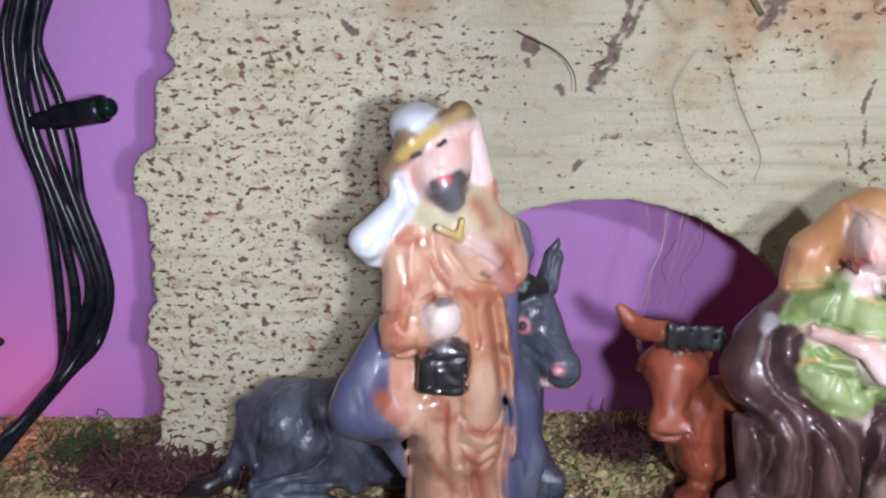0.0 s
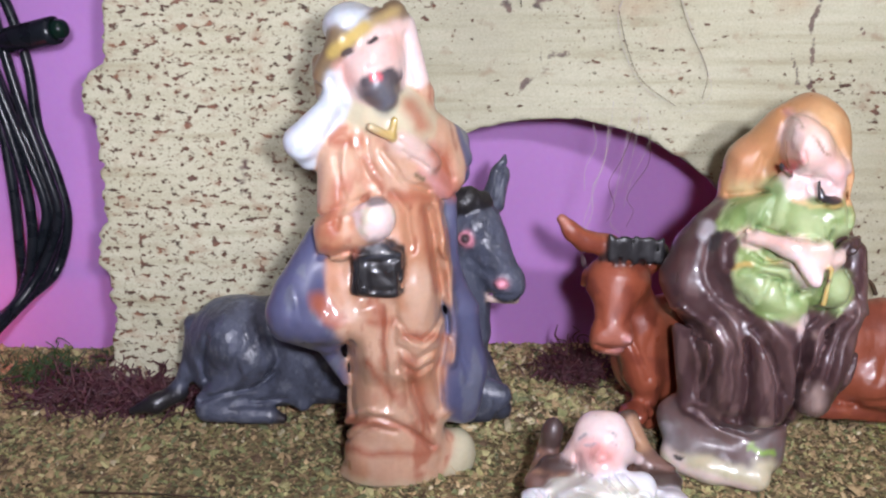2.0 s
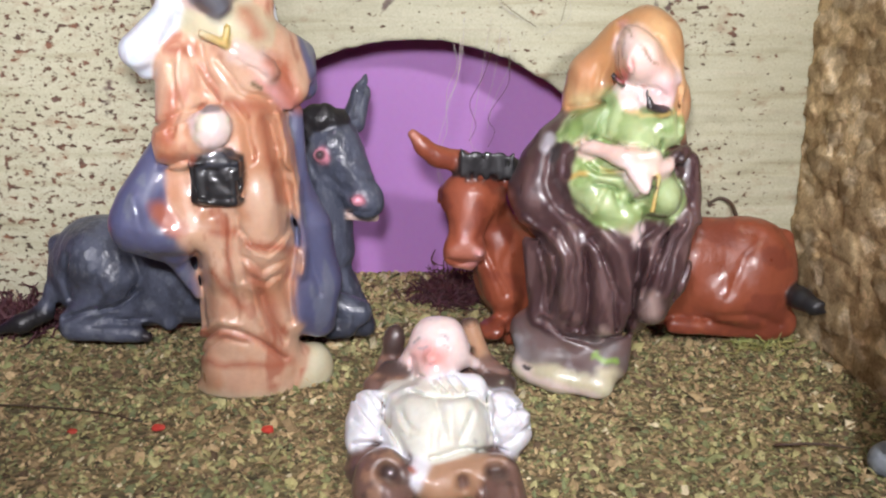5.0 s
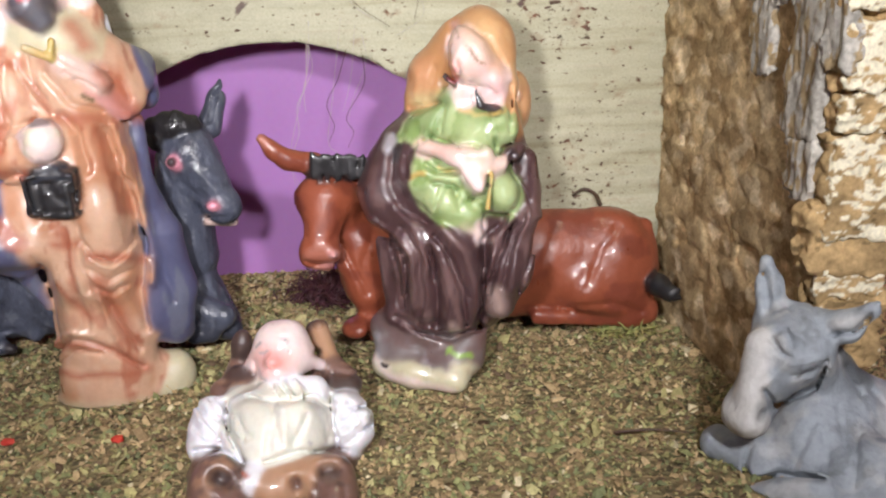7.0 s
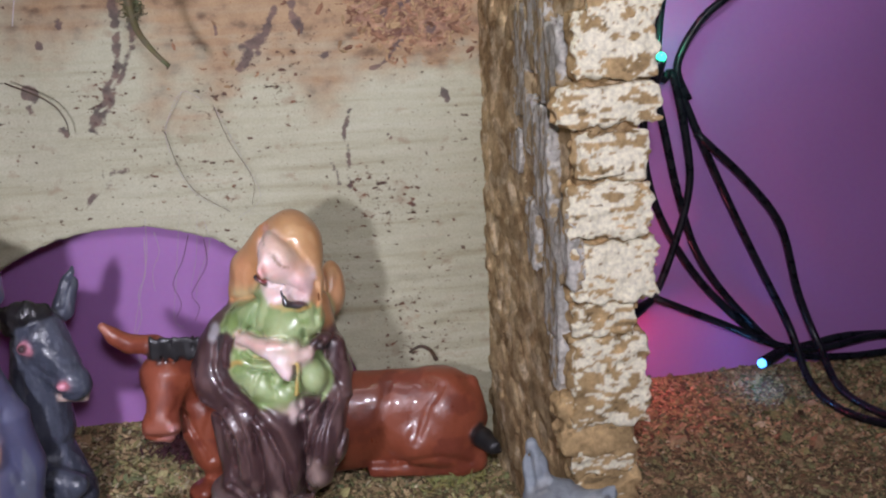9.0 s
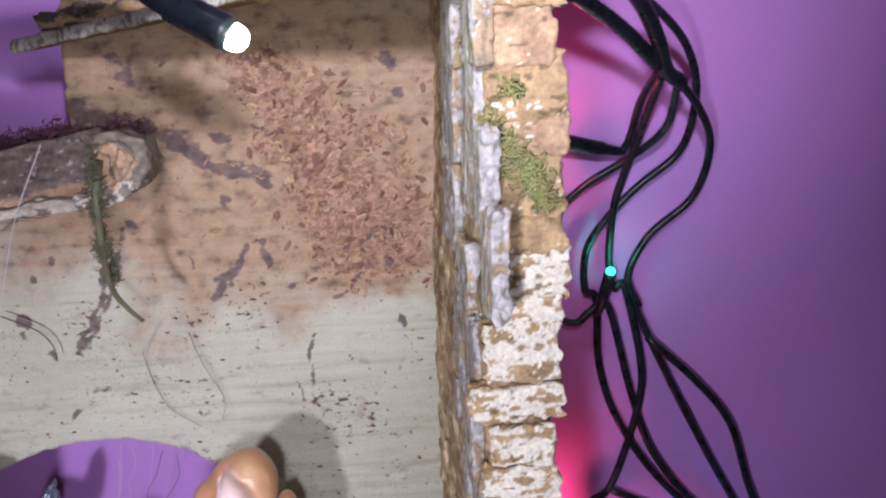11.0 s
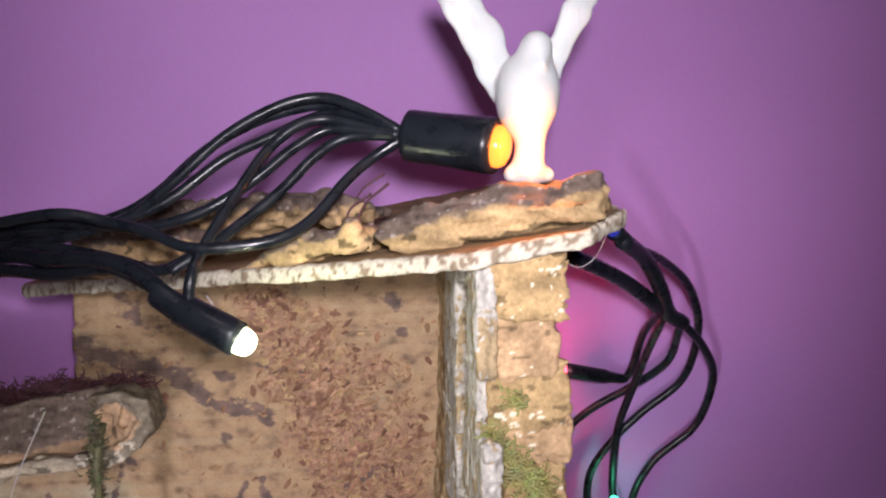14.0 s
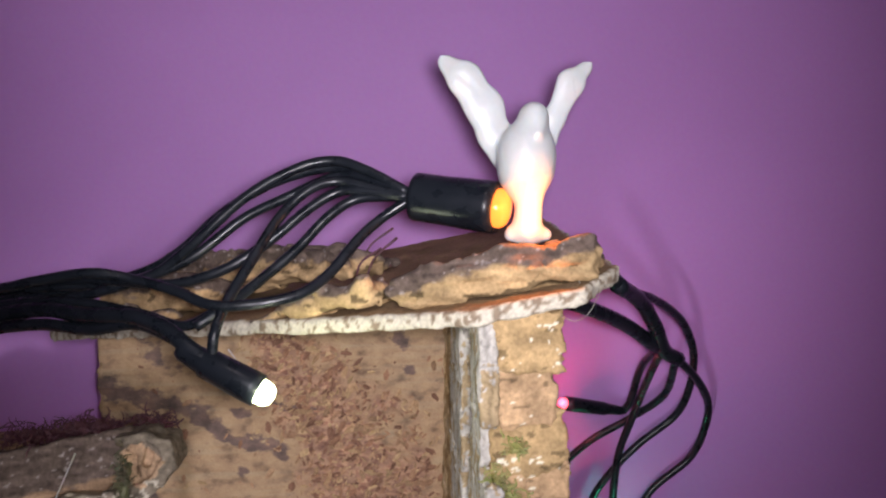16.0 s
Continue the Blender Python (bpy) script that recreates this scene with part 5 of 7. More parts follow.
clay.fold([(-26.3, 54.3), (-24.3, 44.3)], 1.30, -0.70)
clay.fold([(11.4, 95.0), (15.9, 90.4), (17.8, 85.0)], 0.65, 0.93)
clay.fold([(6.9, 90.5), (11.4, 88.2)], 0.52, 1.04)
clay.fold([(4.2, 92.8), (9.9, 89.7)], 0.39, 0.70)
clay.fold([(4.2, 95.9), (11.4, 92.8)], 0.39, 0.58)
clay.fold([(14.4, 51.5), (17.2, 41.5)], 0.78, 0.93)
clay.fold([(-9.8, 117.4), (-5.3, 118.8)], 0.65, 0.58)
clay.fold([(1.3, 123.1), (-3.1, 121.4)], 0.65, 0.58)
clay.fold([(-4.0, 114.5), (-1.0, 114.8)], 0.52, 0.58)
clay.fold([(5.7, 123.1), (7.1, 110.0)], 0.52, 0.70)
clay.fold([(-10.3, 124.6), (-0.0, 130.2)], 0.52, 0.81)
clay.dab([(-7.2, 30.6), (-7.0, 4.2), (-1.1, 13.1), (-2.3, 37.4)], 4.60, "peach", 6.0, 0.6)
clay.dab([(-5.1, 95.2), (0.8, 85.9), (-12.7, 90.6)], 4.60, "peach", 6.0, 0.6)
clay.dab([(-12.2, 82.9), (-15.6, 70.4)], 2.15, "rust", 3.0, 0.75)
clay.dab([(-12.6, 95.2), (-6.6, 95.2)], 1.53, "rust", 2.4, 0.75)
clay.dab([(-6.4, 32.3), (0.6, 21.9)], 1.38, "rust", 2.2, 0.75)
clay.dab([(4.9, 40.7), (15.1, 39.8)], 1.38, "rust", 2.2, 0.75)
clay.dab([(5.6, 32.2), (10.3, 14.8)], 2.30, "rust", 3.2, 0.75)
clay.dab([(-12.9, 15.0), (6.2, 12.2), (12.7, 5.9)], 1.38, "rust", 2.2, 0.75)
clay.dab([(1.5, 80.5), (11.4, 79.6)], 1.53, "rust", 2.4, 0.75)
clay.dab([(13.7, 92.0), (17.8, 81.9)], 2.46, "rust", 3.4, 0.75)
clay.dab([(-17.3, 65.6), (-8.8, 64.7)], 1.23, "rust", 2.1, 0.75)
clay.dab([(-1.4, 47.5), (-1.3, 30.6)], 0.92, "rust", 1.8, 0.75)
clay.dab([(9.8, 76.5), (13.6, 54.0)], 1.07, "rust", 1.9, 0.75)
clay.dab([(-12.7, 6.1), (-5.4, 4.2), (11.0, 4.1)], 0.92, "rust", 1.8, 0.75)
clay.dab([(-18.9, 49.3), (-15.3, 45.6)], 2.15, "rust", 3.0, 0.75)
clay.dab([(-5.2, 90.6), (-0.8, 82.8)], 0.92, "rust", 1.8, 0.75)
clay.dab([(7.0, 104.8), (9.9, 99.6)], 2.15, "rust", 3.0, 0.75)
clay.dab([(-4.6, 44.2), (0.9, 44.1)], 1.23, "rust", 2.1, 0.75)
clay.dab([(-13.8, -6.3), (-2.3, -9.5), (11.0, -7.8)], 3.07, "ivory", 5.0)
clay.dab([(-19.2, 50.9), (-15.6, 45.6)], 2.61, "rust", 3.0, 0.85)
clay.dab([(-4.8, 110.8), (2.7, 113.0), (3.3, 108.6), (-0.1, 104.9), (-3.4, 107.1)], 1.38, "beard", 1.2)
clay.dab([(8.8, 58.9), (9.6, 47.4)], 2.76, "peach", 2.5, 0.8)
clay.dab([(-6.5, 100.9), (-2.7, 100.3)], 1.84, "ivory", 3.0, 0.7)
clay.dab([(-10.5, 117.7), (-8.4, 118.4)], 0.61, "dark", 0.6)
clay.dab([(-3.4, 121.1), (-1.6, 121.7)], 0.61, "dark", 0.6)
clay.dab([(-2.4, 112.1), (-0.9, 112.1)], 0.92, "red", 0.8)
clay.dab([(-9.2, 111.6), (-10.6, 114.5)], 1.84, "blush", 3.0, 0.7)
clay.dab([(2.0, 117.4), (3.5, 121.7)], 2.15, "blush", 3.0, 0.5)
clay.dab([(-12.8, 118.6), (-4.5, 124.9)], 1.69, "gold", 1.6)
clay.dab([(-4.5, 125.3), (2.9, 128.5)], 1.23, "gold", 2.0, 0.5)
clay.dab([(-3.9, 78.5), (-0.9, 79.1)], 1.23, "beard", 1.0, 0.8)
clay.dab([(8.1, 86.2), (9.9, 84.9)], 0.77, "umber", 0.8)
clay.limb((-17.0, -8.0, 42.0), (-12.0, -6.0, 30.0), 2.9, 1.3, "cloak", 2)
clay.limb((20.0, 2.0, 38.0), (22.0, 2.0, 29.0), 3.6, 4.0, "cloak", 3)
clay.limb((22.0, 2.0, 29.0), (21.0, 2.0, 17.0), 4.0, 3.3, "cloak", 3)
clay.limb((17.0, 0.0, 97.0), (20.0, 0.0, 91.0), 3.3, 3.0, "cloak", 3)
clay.limb((17.0, 0.0, 80.0), (17.0, 0.0, 54.0), 2.1, 2.4, "cloak", 3)
clay.fold([(-6.1, 61.6), (3.6, 62.7)], 0.34, 0.80)
clay.fold([(-5.0, 61.6), (-5.0, 52.9), (3.6, 54.0), (3.6, 61.6)], 0.34, 0.72)
clay.fold([(-4.0, 69.1), (-6.1, 63.7)], 0.34, -0.48)
clay.fold([(1.4, 69.1), (2.5, 63.7)], 0.34, -0.48)
clay.fold([(-2.9, 60.5), (1.4, 56.2)], 0.77, 0.40)
clay.fold([(-4.0, 58.3), (2.5, 59.4)], 0.30, -0.32)
clay.dab([(-6.1, 62.7), (3.6, 63.7)], 0.50, "slated", 0.8, 0.8)
clay.dab([(-4.0, 65.9), (1.4, 67.0)], 1.20, "slated", 2.0, 0.7)
clay.dab([(-0.7, 110.2), (1.4, 105.8), (0.4, 103.7)], 2.00, "slatel", 3.0, 0.55)
clay.dab([(-2.8, 121.1), (-1.7, 122.2)], 0.50, "dark", 0.5)
clay.dab([(-10.4, 117.7), (-8.3, 118.8)], 0.50, "dark", 0.5)
clay.wash("robe", "peach", (9, 9, 16), -0.2, 0.75)
clay.wash("robe", "rust", (4.0, 4.0, 9), 0.34, 0.7)
clay.wash("cloak", "slatel", (3, 3, 10), 0.25, 0.5)
clay.thing("standing_figurine", (10, 252, 0), RESIN, "glossy figurine of a bearded man in orange robe with lantern", "figurine", h=0.68, group="nativity figurines")

clay = Clay(0.1)
clay.brush = (-19, -264, 121)
clay.ball((11.0, -10.0, 96.0), (9.0, 12.0, 12.4), "veil", 3)
clay.limb((5.0, -9.0, 98.0), (-2.0, -5.0, 89.0), 6.5, 6.3, "veil", 4)
clay.limb((-2.0, -5.0, 89.0), (-5.0, -4.0, 84.0), 6.3, 4.4, "veil", 3)
clay.limb((-1.0, -8.0, 86.0), (1.0, -12.0, 84.0), 4.1, 2.2, "veil", 3)
clay.limb((14.0, -13.0, 99.0), (16.0, -18.0, 88.0), 5.2, 3.6, "veil", 4)
clay.limb((16.0, -18.0, 88.0), (16.0, -22.0, 76.0), 3.6, 2.2, "veil", 3)
clay.ball((22.0, -3.0, 81.0), (4.3, 6.0, 8.9), "veil", 3)
clay.ball((8.0, -18.0, 96.0), (5.5, 9.0, 8.4), "skin", 1.5, -24)
clay.ball((5.0, -21.0, 95.0), (3.3, 7.0, 5.9), "skin", 3, -12)
clay.ball((3.0, -28.0, 94.0), (1.0, 2.2, 2.0), "skin", 2, -10)
clay.ball((13.0, -18.0, 90.0), (4.5, 8.0, 4.8), "pinkwhite", 2.5)
clay.limb((5.0, -18.0, 87.0), (7.0, -17.0, 82.0), 3.0, 3.6, "pinkwhite", 3)
clay.ball((13.0, -20.0, 86.0), (3.6, 4.0, 3.6), "pinkwhite", 3)
clay.limb((1.0, -21.0, 91.0), (3.0, -21.0, 89.0), 1.2, 0.9, "dark", 1)
clay.limb((8.0, -27.0, 88.0), (9.0, -27.0, 84.0), 0.7, 0.9, "dark", 0.8)
clay.limb((9.0, -27.0, 84.0), (13.0, -26.0, 83.0), 1.0, 1.2, "dark", 0.8)
clay.limb((-1.0, -15.0, 78.0), (15.0, -23.0, 78.0), 4.6, 4.1, "green", 4)
clay.limb((-6.0, -12.0, 76.0), (-8.0, -14.0, 67.0), 3.7, 4.0, "green", 4)
clay.limb((3.0, -16.0, 84.0), (-2.0, -18.0, 77.0), 3.3, 2.4, "green", 3)
clay.ball((7.0, -20.0, 74.0), (7.1, 8.0, 5.4), "green", 4)
clay.limb((-6.0, -21.0, 73.0), (1.0, -27.0, 72.0), 1.9, 2.2, "pale", 3)
clay.limb((1.0, -27.0, 72.0), (10.0, -30.0, 72.0), 2.2, 1.9, "pale", 3)
clay.limb((3.0, -29.0, 71.0), (8.0, -31.0, 64.0), 2.0, 2.1, "pale", 3)
clay.limb((9.0, -29.0, 68.0), (14.0, -29.0, 69.0), 2.3, 1.7, "pale", 3)
clay.limb((-6.0, -18.0, 63.0), (0.0, -21.0, 57.0), 5.1, 4.4, "green", 4)
clay.limb((0.0, -21.0, 58.0), (6.0, -23.0, 54.0), 4.4, 3.2, "green", 3)
clay.limb((6.0, -23.0, 53.0), (9.0, -23.0, 47.0), 2.5, 0.7, "pale", 2.5)
clay.limb((-5.0, -22.0, 66.0), (2.0, -24.0, 64.0), 1.8, 1.5, "green", 2)
clay.limb((-10.0, -15.0, 65.0), (-7.0, -16.0, 58.0), 2.1, 2.4, "green", 3)
clay.ball((15.0, -22.0, 60.0), (4.9, 8.0, 5.9), "green", 6)
clay.limb((11.0, -32.0, 67.0), (10.0, -32.0, 58.0), 0.8, 0.8, "gold", 0.7)
clay.limb((-9.0, -8.0, 75.0), (-18.0, -3.0, 59.0), 3.4, 4.8, "cloakb", 3)
clay.limb((-12.0, -7.0, 71.0), (-15.0, -8.0, 58.0), 4.7, 6.6, "cloakb", 4)
clay.limb((-18.0, -3.0, 56.0), (-15.0, -6.0, 52.0), 5.7, 5.7, "cloakb", 4)
clay.limb((-15.0, -8.0, 53.0), (0.0, -19.0, 47.0), 5.9, 5.1, "cloakb", 5)
clay.limb((17.0, -27.0, 71.0), (20.0, -24.0, 72.0), 2.3, 1.5, "cloakb", 2)
clay.limb((22.0, -20.0, 68.0), (22.0, -22.0, 52.0), 3.0, 3.2, "cloakb", 3)
clay.limb((22.0, -22.0, 52.0), (18.0, -22.0, 37.0), 3.5, 5.6, "cloakb", 4)
clay.limb((17.0, -22.0, 39.0), (14.0, -22.0, 28.0), 5.6, 4.9, "cloakb", 4)
clay.limb((-7.0, -13.0, 44.0), (-5.0, -12.0, 25.0), 8.0, 7.1, "cloakb", 4)
clay.limb((3.0, -19.0, 45.0), (3.0, -18.0, 25.0), 7.2, 6.8, "cloakb", 4)
clay.limb((-17.0, -3.0, 41.0), (-14.0, -5.0, 21.0), 2.7, 3.2, "cloakb", 2)
clay.limb((-15.0, -8.0, 20.0), (-6.0, -14.0, 19.0), 2.2, 2.1, "cloakb", 3)
clay.limb((-6.0, -14.0, 19.0), (9.0, -17.0, 21.0), 2.1, 2.1, "cloakb", 3)
clay.limb((-9.0, -16.0, 41.0), (-10.0, -16.0, 26.0), 2.4, 1.2, "cloakb", 2)
clay.limb((10.0, -10.0, 63.0), (10.0, -12.0, 44.0), 9.3, 7.7, "cloakb", 4)
clay.limb((0.0, -5.0, 77.0), (14.0, -10.0, 76.0), 7.3, 7.7, "green", 4)
clay.ball((0.0, -13.0, 65.0), (11.3, 9.0, 11.0), "green", 4)
clay.ball((10.0, -19.0, 65.0), (6.3, 9.0, 7.8), "green", 4)
clay.limb((18.0, -15.0, 73.0), (22.0, -17.0, 59.0), 3.9, 4.8, "cloakb", 4)
clay.limb((-6.0, -4.0, 77.0), (-14.0, -3.0, 65.0), 4.1, 6.4, "cloakb", 4)
clay.limb((-5.0, -5.0, 83.0), (0.0, -9.0, 79.0), 3.8, 3.7, "veil", 3)
clay.limb((17.0, -14.0, 81.0), (18.0, -16.0, 75.0), 3.7, 3.0, "veil", 3)
clay.limb((-7.0, -1.0, 62.0), (-3.0, -2.0, 40.0), 10.6, 12.8, "cloakb", 4)
clay.limb((-3.0, -2.0, 40.0), (-3.0, -4.0, 20.0), 12.8, 11.4, "cloakb", 4)
clay.limb((13.0, -8.0, 63.0), (13.0, -8.0, 43.0), 10.3, 10.3, "cloakb", 4)
clay.limb((13.0, -10.0, 43.0), (10.0, -9.0, 24.0), 9.9, 8.7, "cloakb", 4)
clay.limb((-16.0, -2.0, 14.0), (-14.0, -7.0, 8.0), 6.4, 6.6, "stone", 4)
clay.limb((-7.0, -7.0, 11.0), (4.0, -12.0, 9.0), 7.2, 6.8, "stone", 4)
clay.limb((-14.0, -9.0, 5.0), (1.0, -15.0, 5.0), 5.3, 5.5, "stone", 4)
clay.limb((8.0, -12.0, 13.0), (7.0, -14.0, 7.0), 3.7, 3.0, "stoneb", 3)
clay.limb((-19.0, -9.0, 5.0), (-10.0, -15.0, 4.0), 3.1, 3.3, "ivory", 4)
clay.limb((-10.0, -15.0, 4.0), (2.0, -20.0, 3.0), 3.3, 3.1, "ivory", 4)
clay.fold([(-23.2, 46.0), (-14.8, 41.8), (-11.6, 36.5), (-10.6, 27.0), (-11.6, 18.6)], 0.95, 2.40)
clay.fold([(-21.1, 47.5), (-13.7, 42.2), (-9.4, 35.8), (-8.4, 26.3), (-9.4, 18.8)], 0.80, -1.00)
clay.fold([(-13.6, 51.2), (-7.2, 42.7), (-5.0, 31.9), (-6.1, 15.8)], 1.60, -1.10)
clay.fold([(-11.5, 44.8), (-7.2, 36.2), (-6.1, 23.3), (-7.2, 13.7)], 0.70, 1.10)
clay.fold([(-1.8, 41.6), (2.5, 34.1), (5.7, 24.4), (6.8, 12.6)], 0.90, 2.30)
clay.fold([(0.3, 43.7), (6.8, 36.2), (10.0, 26.6), (11.0, 18.0)], 1.50, -1.30)
clay.fold([(-4.0, 37.3), (-1.8, 26.6), (-1.8, 11.5)], 0.90, 1.30)
clay.fold([(0.3, 31.9), (2.5, 21.2), (1.4, 10.5)], 1.50, -0.80)
clay.fold([(13.2, 39.4), (13.2, 31.9), (12.1, 22.3), (11.0, 12.6)], 1.10, 2.20)
clay.fold([(1.4, 37.3), (4.6, 29.8), (7.8, 21.2)], 0.50, 0.90)
clay.fold([(20.7, 45.9), (16.4, 38.4), (13.2, 27.6)], 1.30, -1.30)
clay.fold([(21.8, 44.8), (17.5, 35.1), (14.3, 22.3)], 0.70, 1.60)
clay.fold([(27.1, 48.0), (22.9, 36.2), (20.7, 22.3)], 1.40, -1.20)
clay.fold([(25.0, 45.9), (20.7, 35.1), (18.6, 24.4)], 0.60, 1.50)
clay.fold([(29.3, 44.8), (27.1, 34.1), (22.9, 22.3)], 0.70, 1.20)
clay.fold([(-6.6, 75.6), (-15.9, 67.4), (-21.1, 57.1), (-21.1, 50.9)], 2.00, -0.60)
clay.fold([(-12.7, 67.6), (-14.8, 59.2), (-12.7, 50.8), (-3.3, 45.6)], 0.90, 1.20)
clay.fold([(-14.8, 16.5), (-6.3, 10.1), (2.1, 8.0), (11.6, 11.2)], 0.90, 1.60)
clay.fold([(-14.9, 39.5), (-12.8, 29.2), (-12.8, 19.9)], 0.80, 1.00)
clay.fold([(-8.3, 11.5), (-4.0, 11.5), (0.3, 10.5)], 0.50, -0.80)
clay.fold([(22.8, 67.1), (20.6, 63.8), (22.8, 60.5)], 0.60, 1.00)
clay.fold([(21.4, 61.0), (25.7, 53.4), (27.9, 46.8)], 0.60, 1.00)
clay.fold([(17.0, 43.5), (11.5, 39.2)], 0.80, 1.20)
clay.fold([(-4.0, 70.6), (-9.3, 66.3), (-10.4, 59.8), (-5.0, 58.8)], 0.70, 0.90)
clay.fold([(-3.7, 63.2), (-0.5, 61.0), (5.0, 61.0)], 0.70, 1.40)
clay.fold([(-1.5, 57.7), (3.9, 56.6), (5.0, 53.4)], 0.60, 1.00)
clay.fold([(-2.6, 71.9), (1.7, 69.7), (11.5, 67.5)], 0.80, 1.00)
clay.fold([(0.3, 77.0), (-1.8, 71.6)], 0.60, 1.10)
clay.fold([(2.5, 80.2), (0.3, 72.7)], 0.60, 0.90)
clay.fold([(16.5, 72.2), (16.5, 67.8)], 0.50, 0.70)
clay.fold([(8.7, 52.2), (13.2, 53.3), (14.3, 58.9)], 0.60, 1.20)
clay.fold([(4.0, 54.2), (6.2, 48.7)], 0.60, 0.90)
clay.fold([(0.6, 55.8), (-1.6, 50.4)], 0.60, 0.80)
clay.fold([(4.4, 102.9), (3.4, 95.5), (3.4, 88.0)], 0.60, 0.70)
clay.fold([(5.9, 103.7), (14.5, 98.3), (20.0, 90.7)], 0.50, 0.60)
clay.fold([(10.5, 95.9), (11.5, 92.6), (13.7, 91.5)], 0.40, 0.60)
clay.fold([(5.2, 100.1), (6.3, 99.0)], 0.40, 0.50)
clay.fold([(6.1, 86.1), (11.5, 85.0), (13.7, 85.0)], 0.50, 0.70)
clay.fold([(4.1, 88.0), (6.3, 86.9)], 0.45, 0.60)
clay.fold([(7.4, 96.8), (5.2, 93.5), (4.1, 91.3)], 0.90, -0.50)
clay.fold([(-5.7, 91.4), (-6.8, 83.3)], 1.20, -0.50)
clay.fold([(-0.6, 91.3), (-2.6, 82.1)], 0.80, 0.60)
clay.fold([(20.8, 85.4), (20.8, 72.8)], 0.70, 1.20)
clay.fold([(-7.7, 80.1), (2.5, 81.1)], 0.70, 1.00)
clay.fold([(12.1, 83.3), (14.3, 84.4), (17.6, 82.2)], 0.45, 0.80)
clay.dab([(-10.4, 58.8), (-8.3, 59.8), (-5.0, 60.9)], 0.90, "gold", 0.8)
clay.dab([(-4.0, 70.6), (-7.2, 69.5), (-9.3, 66.3), (-10.4, 62.0)], 0.35, "gold", 0.8, 0.9)
clay.dab([(6.1, 79.5), (10.5, 77.4), (15.9, 77.4), (19.2, 78.5)], 0.50, "gold", 0.7)
clay.dab([(-0.5, 62.1), (3.9, 61.0), (6.1, 61.0)], 0.35, "gold", 0.8, 0.8)
clay.dab([(9.6, 72.6), (11.8, 69.3)], 4.50, "paleg", 5.0, 0.8)
clay.dab([(-1.6, 54.7), (3.8, 49.3)], 3.50, "paleg", 4.0, 0.5)
clay.dab([(18.7, 55.6), (19.8, 52.2)], 3.50, "paleg", 4.0, 0.9)
clay.dab([(2.5, 82.4), (-1.8, 72.7)], 2.00, "darkg", 3.0, 0.65)
clay.dab([(-6.2, 76.3), (-3.0, 73.1)], 2.00, "darkg", 3.0, 0.5)
clay.dab([(-6.0, 55.8), (-1.6, 56.9)], 1.20, "darkg", 2.5, 0.5)
clay.dab([(16.5, 70.0), (16.5, 67.8)], 0.80, "darkg", 1.2, 0.7)
clay.dab([(-1.5, 57.7), (5.0, 55.5)], 0.50, "darkg", 0.8, 0.8)
clay.dab([(8.4, 54.2), (6.2, 50.9)], 0.70, "darkg", 1.2, 0.6)
clay.dab([(10.0, 54.2), (14.4, 56.4)], 0.60, "cloakb", 0.8)
clay.dab([(-5.7, 68.9), (4.3, 66.6), (13.2, 65.5)], 1.60, "pale", 2.5, 0.8)
clay.dab([(5.8, 63.5), (11.5, 55.6)], 2.00, "pinkwhite", 2.5, 0.9)
clay.dab([(-1.3, 67.8), (8.7, 66.6)], 1.00, "blush", 2.0, 0.5)
clay.dab([(11.7, 44.3), (11.7, 39.9)], 1.60, "pinkwhite", 1.5, 0.8)
clay.dab([(-21.1, 62.2), (-23.1, 50.9), (-14.9, 45.7), (-8.7, 48.8), (-11.8, 57.1), (-9.7, 67.4)], 2.60, "cloakb", 1.2)
clay.dab([(-13.8, 71.5), (-14.9, 68.4)], 1.70, "grey", 1.4, 0.85)
clay.dab([(-11.7, 69.0), (-12.8, 64.9)], 1.00, "dark", 0.8)
clay.dab([(20.8, 65.8), (24.1, 63.6)], 1.20, "dark", 1.5, 0.7)
# highlights of the glossy fold ridges and worn patches, painted on as paler strokes
clay.dab([(-8.2, 47.4), (-6.0, 37.7), (-4.9, 30.1)], 0.90, "cloak_shine_wear", 2.2, 0.5)
clay.dab([(0.5, 43.1), (8.0, 35.5), (10.2, 25.8)], 0.90, "cloak_shine_wear", 2.2, 0.5)
clay.dab([(18.9, 44.2), (15.6, 34.4)], 0.90, "cloak_shine_wear", 2.2, 0.5)
clay.dab([(27.5, 46.3), (24.3, 37.7)], 0.90, "cloak_shine_wear", 2.2, 0.5)
clay.dab([(-13.6, 40.9), (-9.3, 32.3), (-9.3, 21.5)], 0.90, "cloak_shine_wear", 2.2, 0.5)
clay.dab([(1.6, 30.1), (2.6, 22.5)], 0.90, "cloak_shine_wear", 2.2, 0.5)
clay.dab([(-19.0, 62.6), (-20.1, 53.9)], 0.90, "cloak_shine_wear", 2.2, 0.5)
clay.dab([(-6.0, 31.2), (-6.0, 19.3)], 0.90, "cloak_shine_wear", 2.2, 0.5)
clay.dab([(16.2, 22.0), (17.3, 17.6)], 2.20, "pale", 4.0, 0.45)
clay.dab([(2.5, 12.6), (4.6, 9.4)], 1.00, "pale", 2.0, 0.4)
clay.dab([(-10.8, 38.5), (-13.8, 33.3)], 1.60, "cloak_shine_wear", 3.0, 0.5)
clay.dab([(5.6, 91.9), (4.5, 87.4)], 1.00, "red", 2.0, 0.45)
clay.dab([(4.5, 89.7), (5.6, 87.4)], 0.55, "rose", 0.8, 0.9)
clay.dab([(9.5, 95.8), (11.7, 92.5), (13.9, 91.4)], 0.34, "umber", 0.5, 0.85)
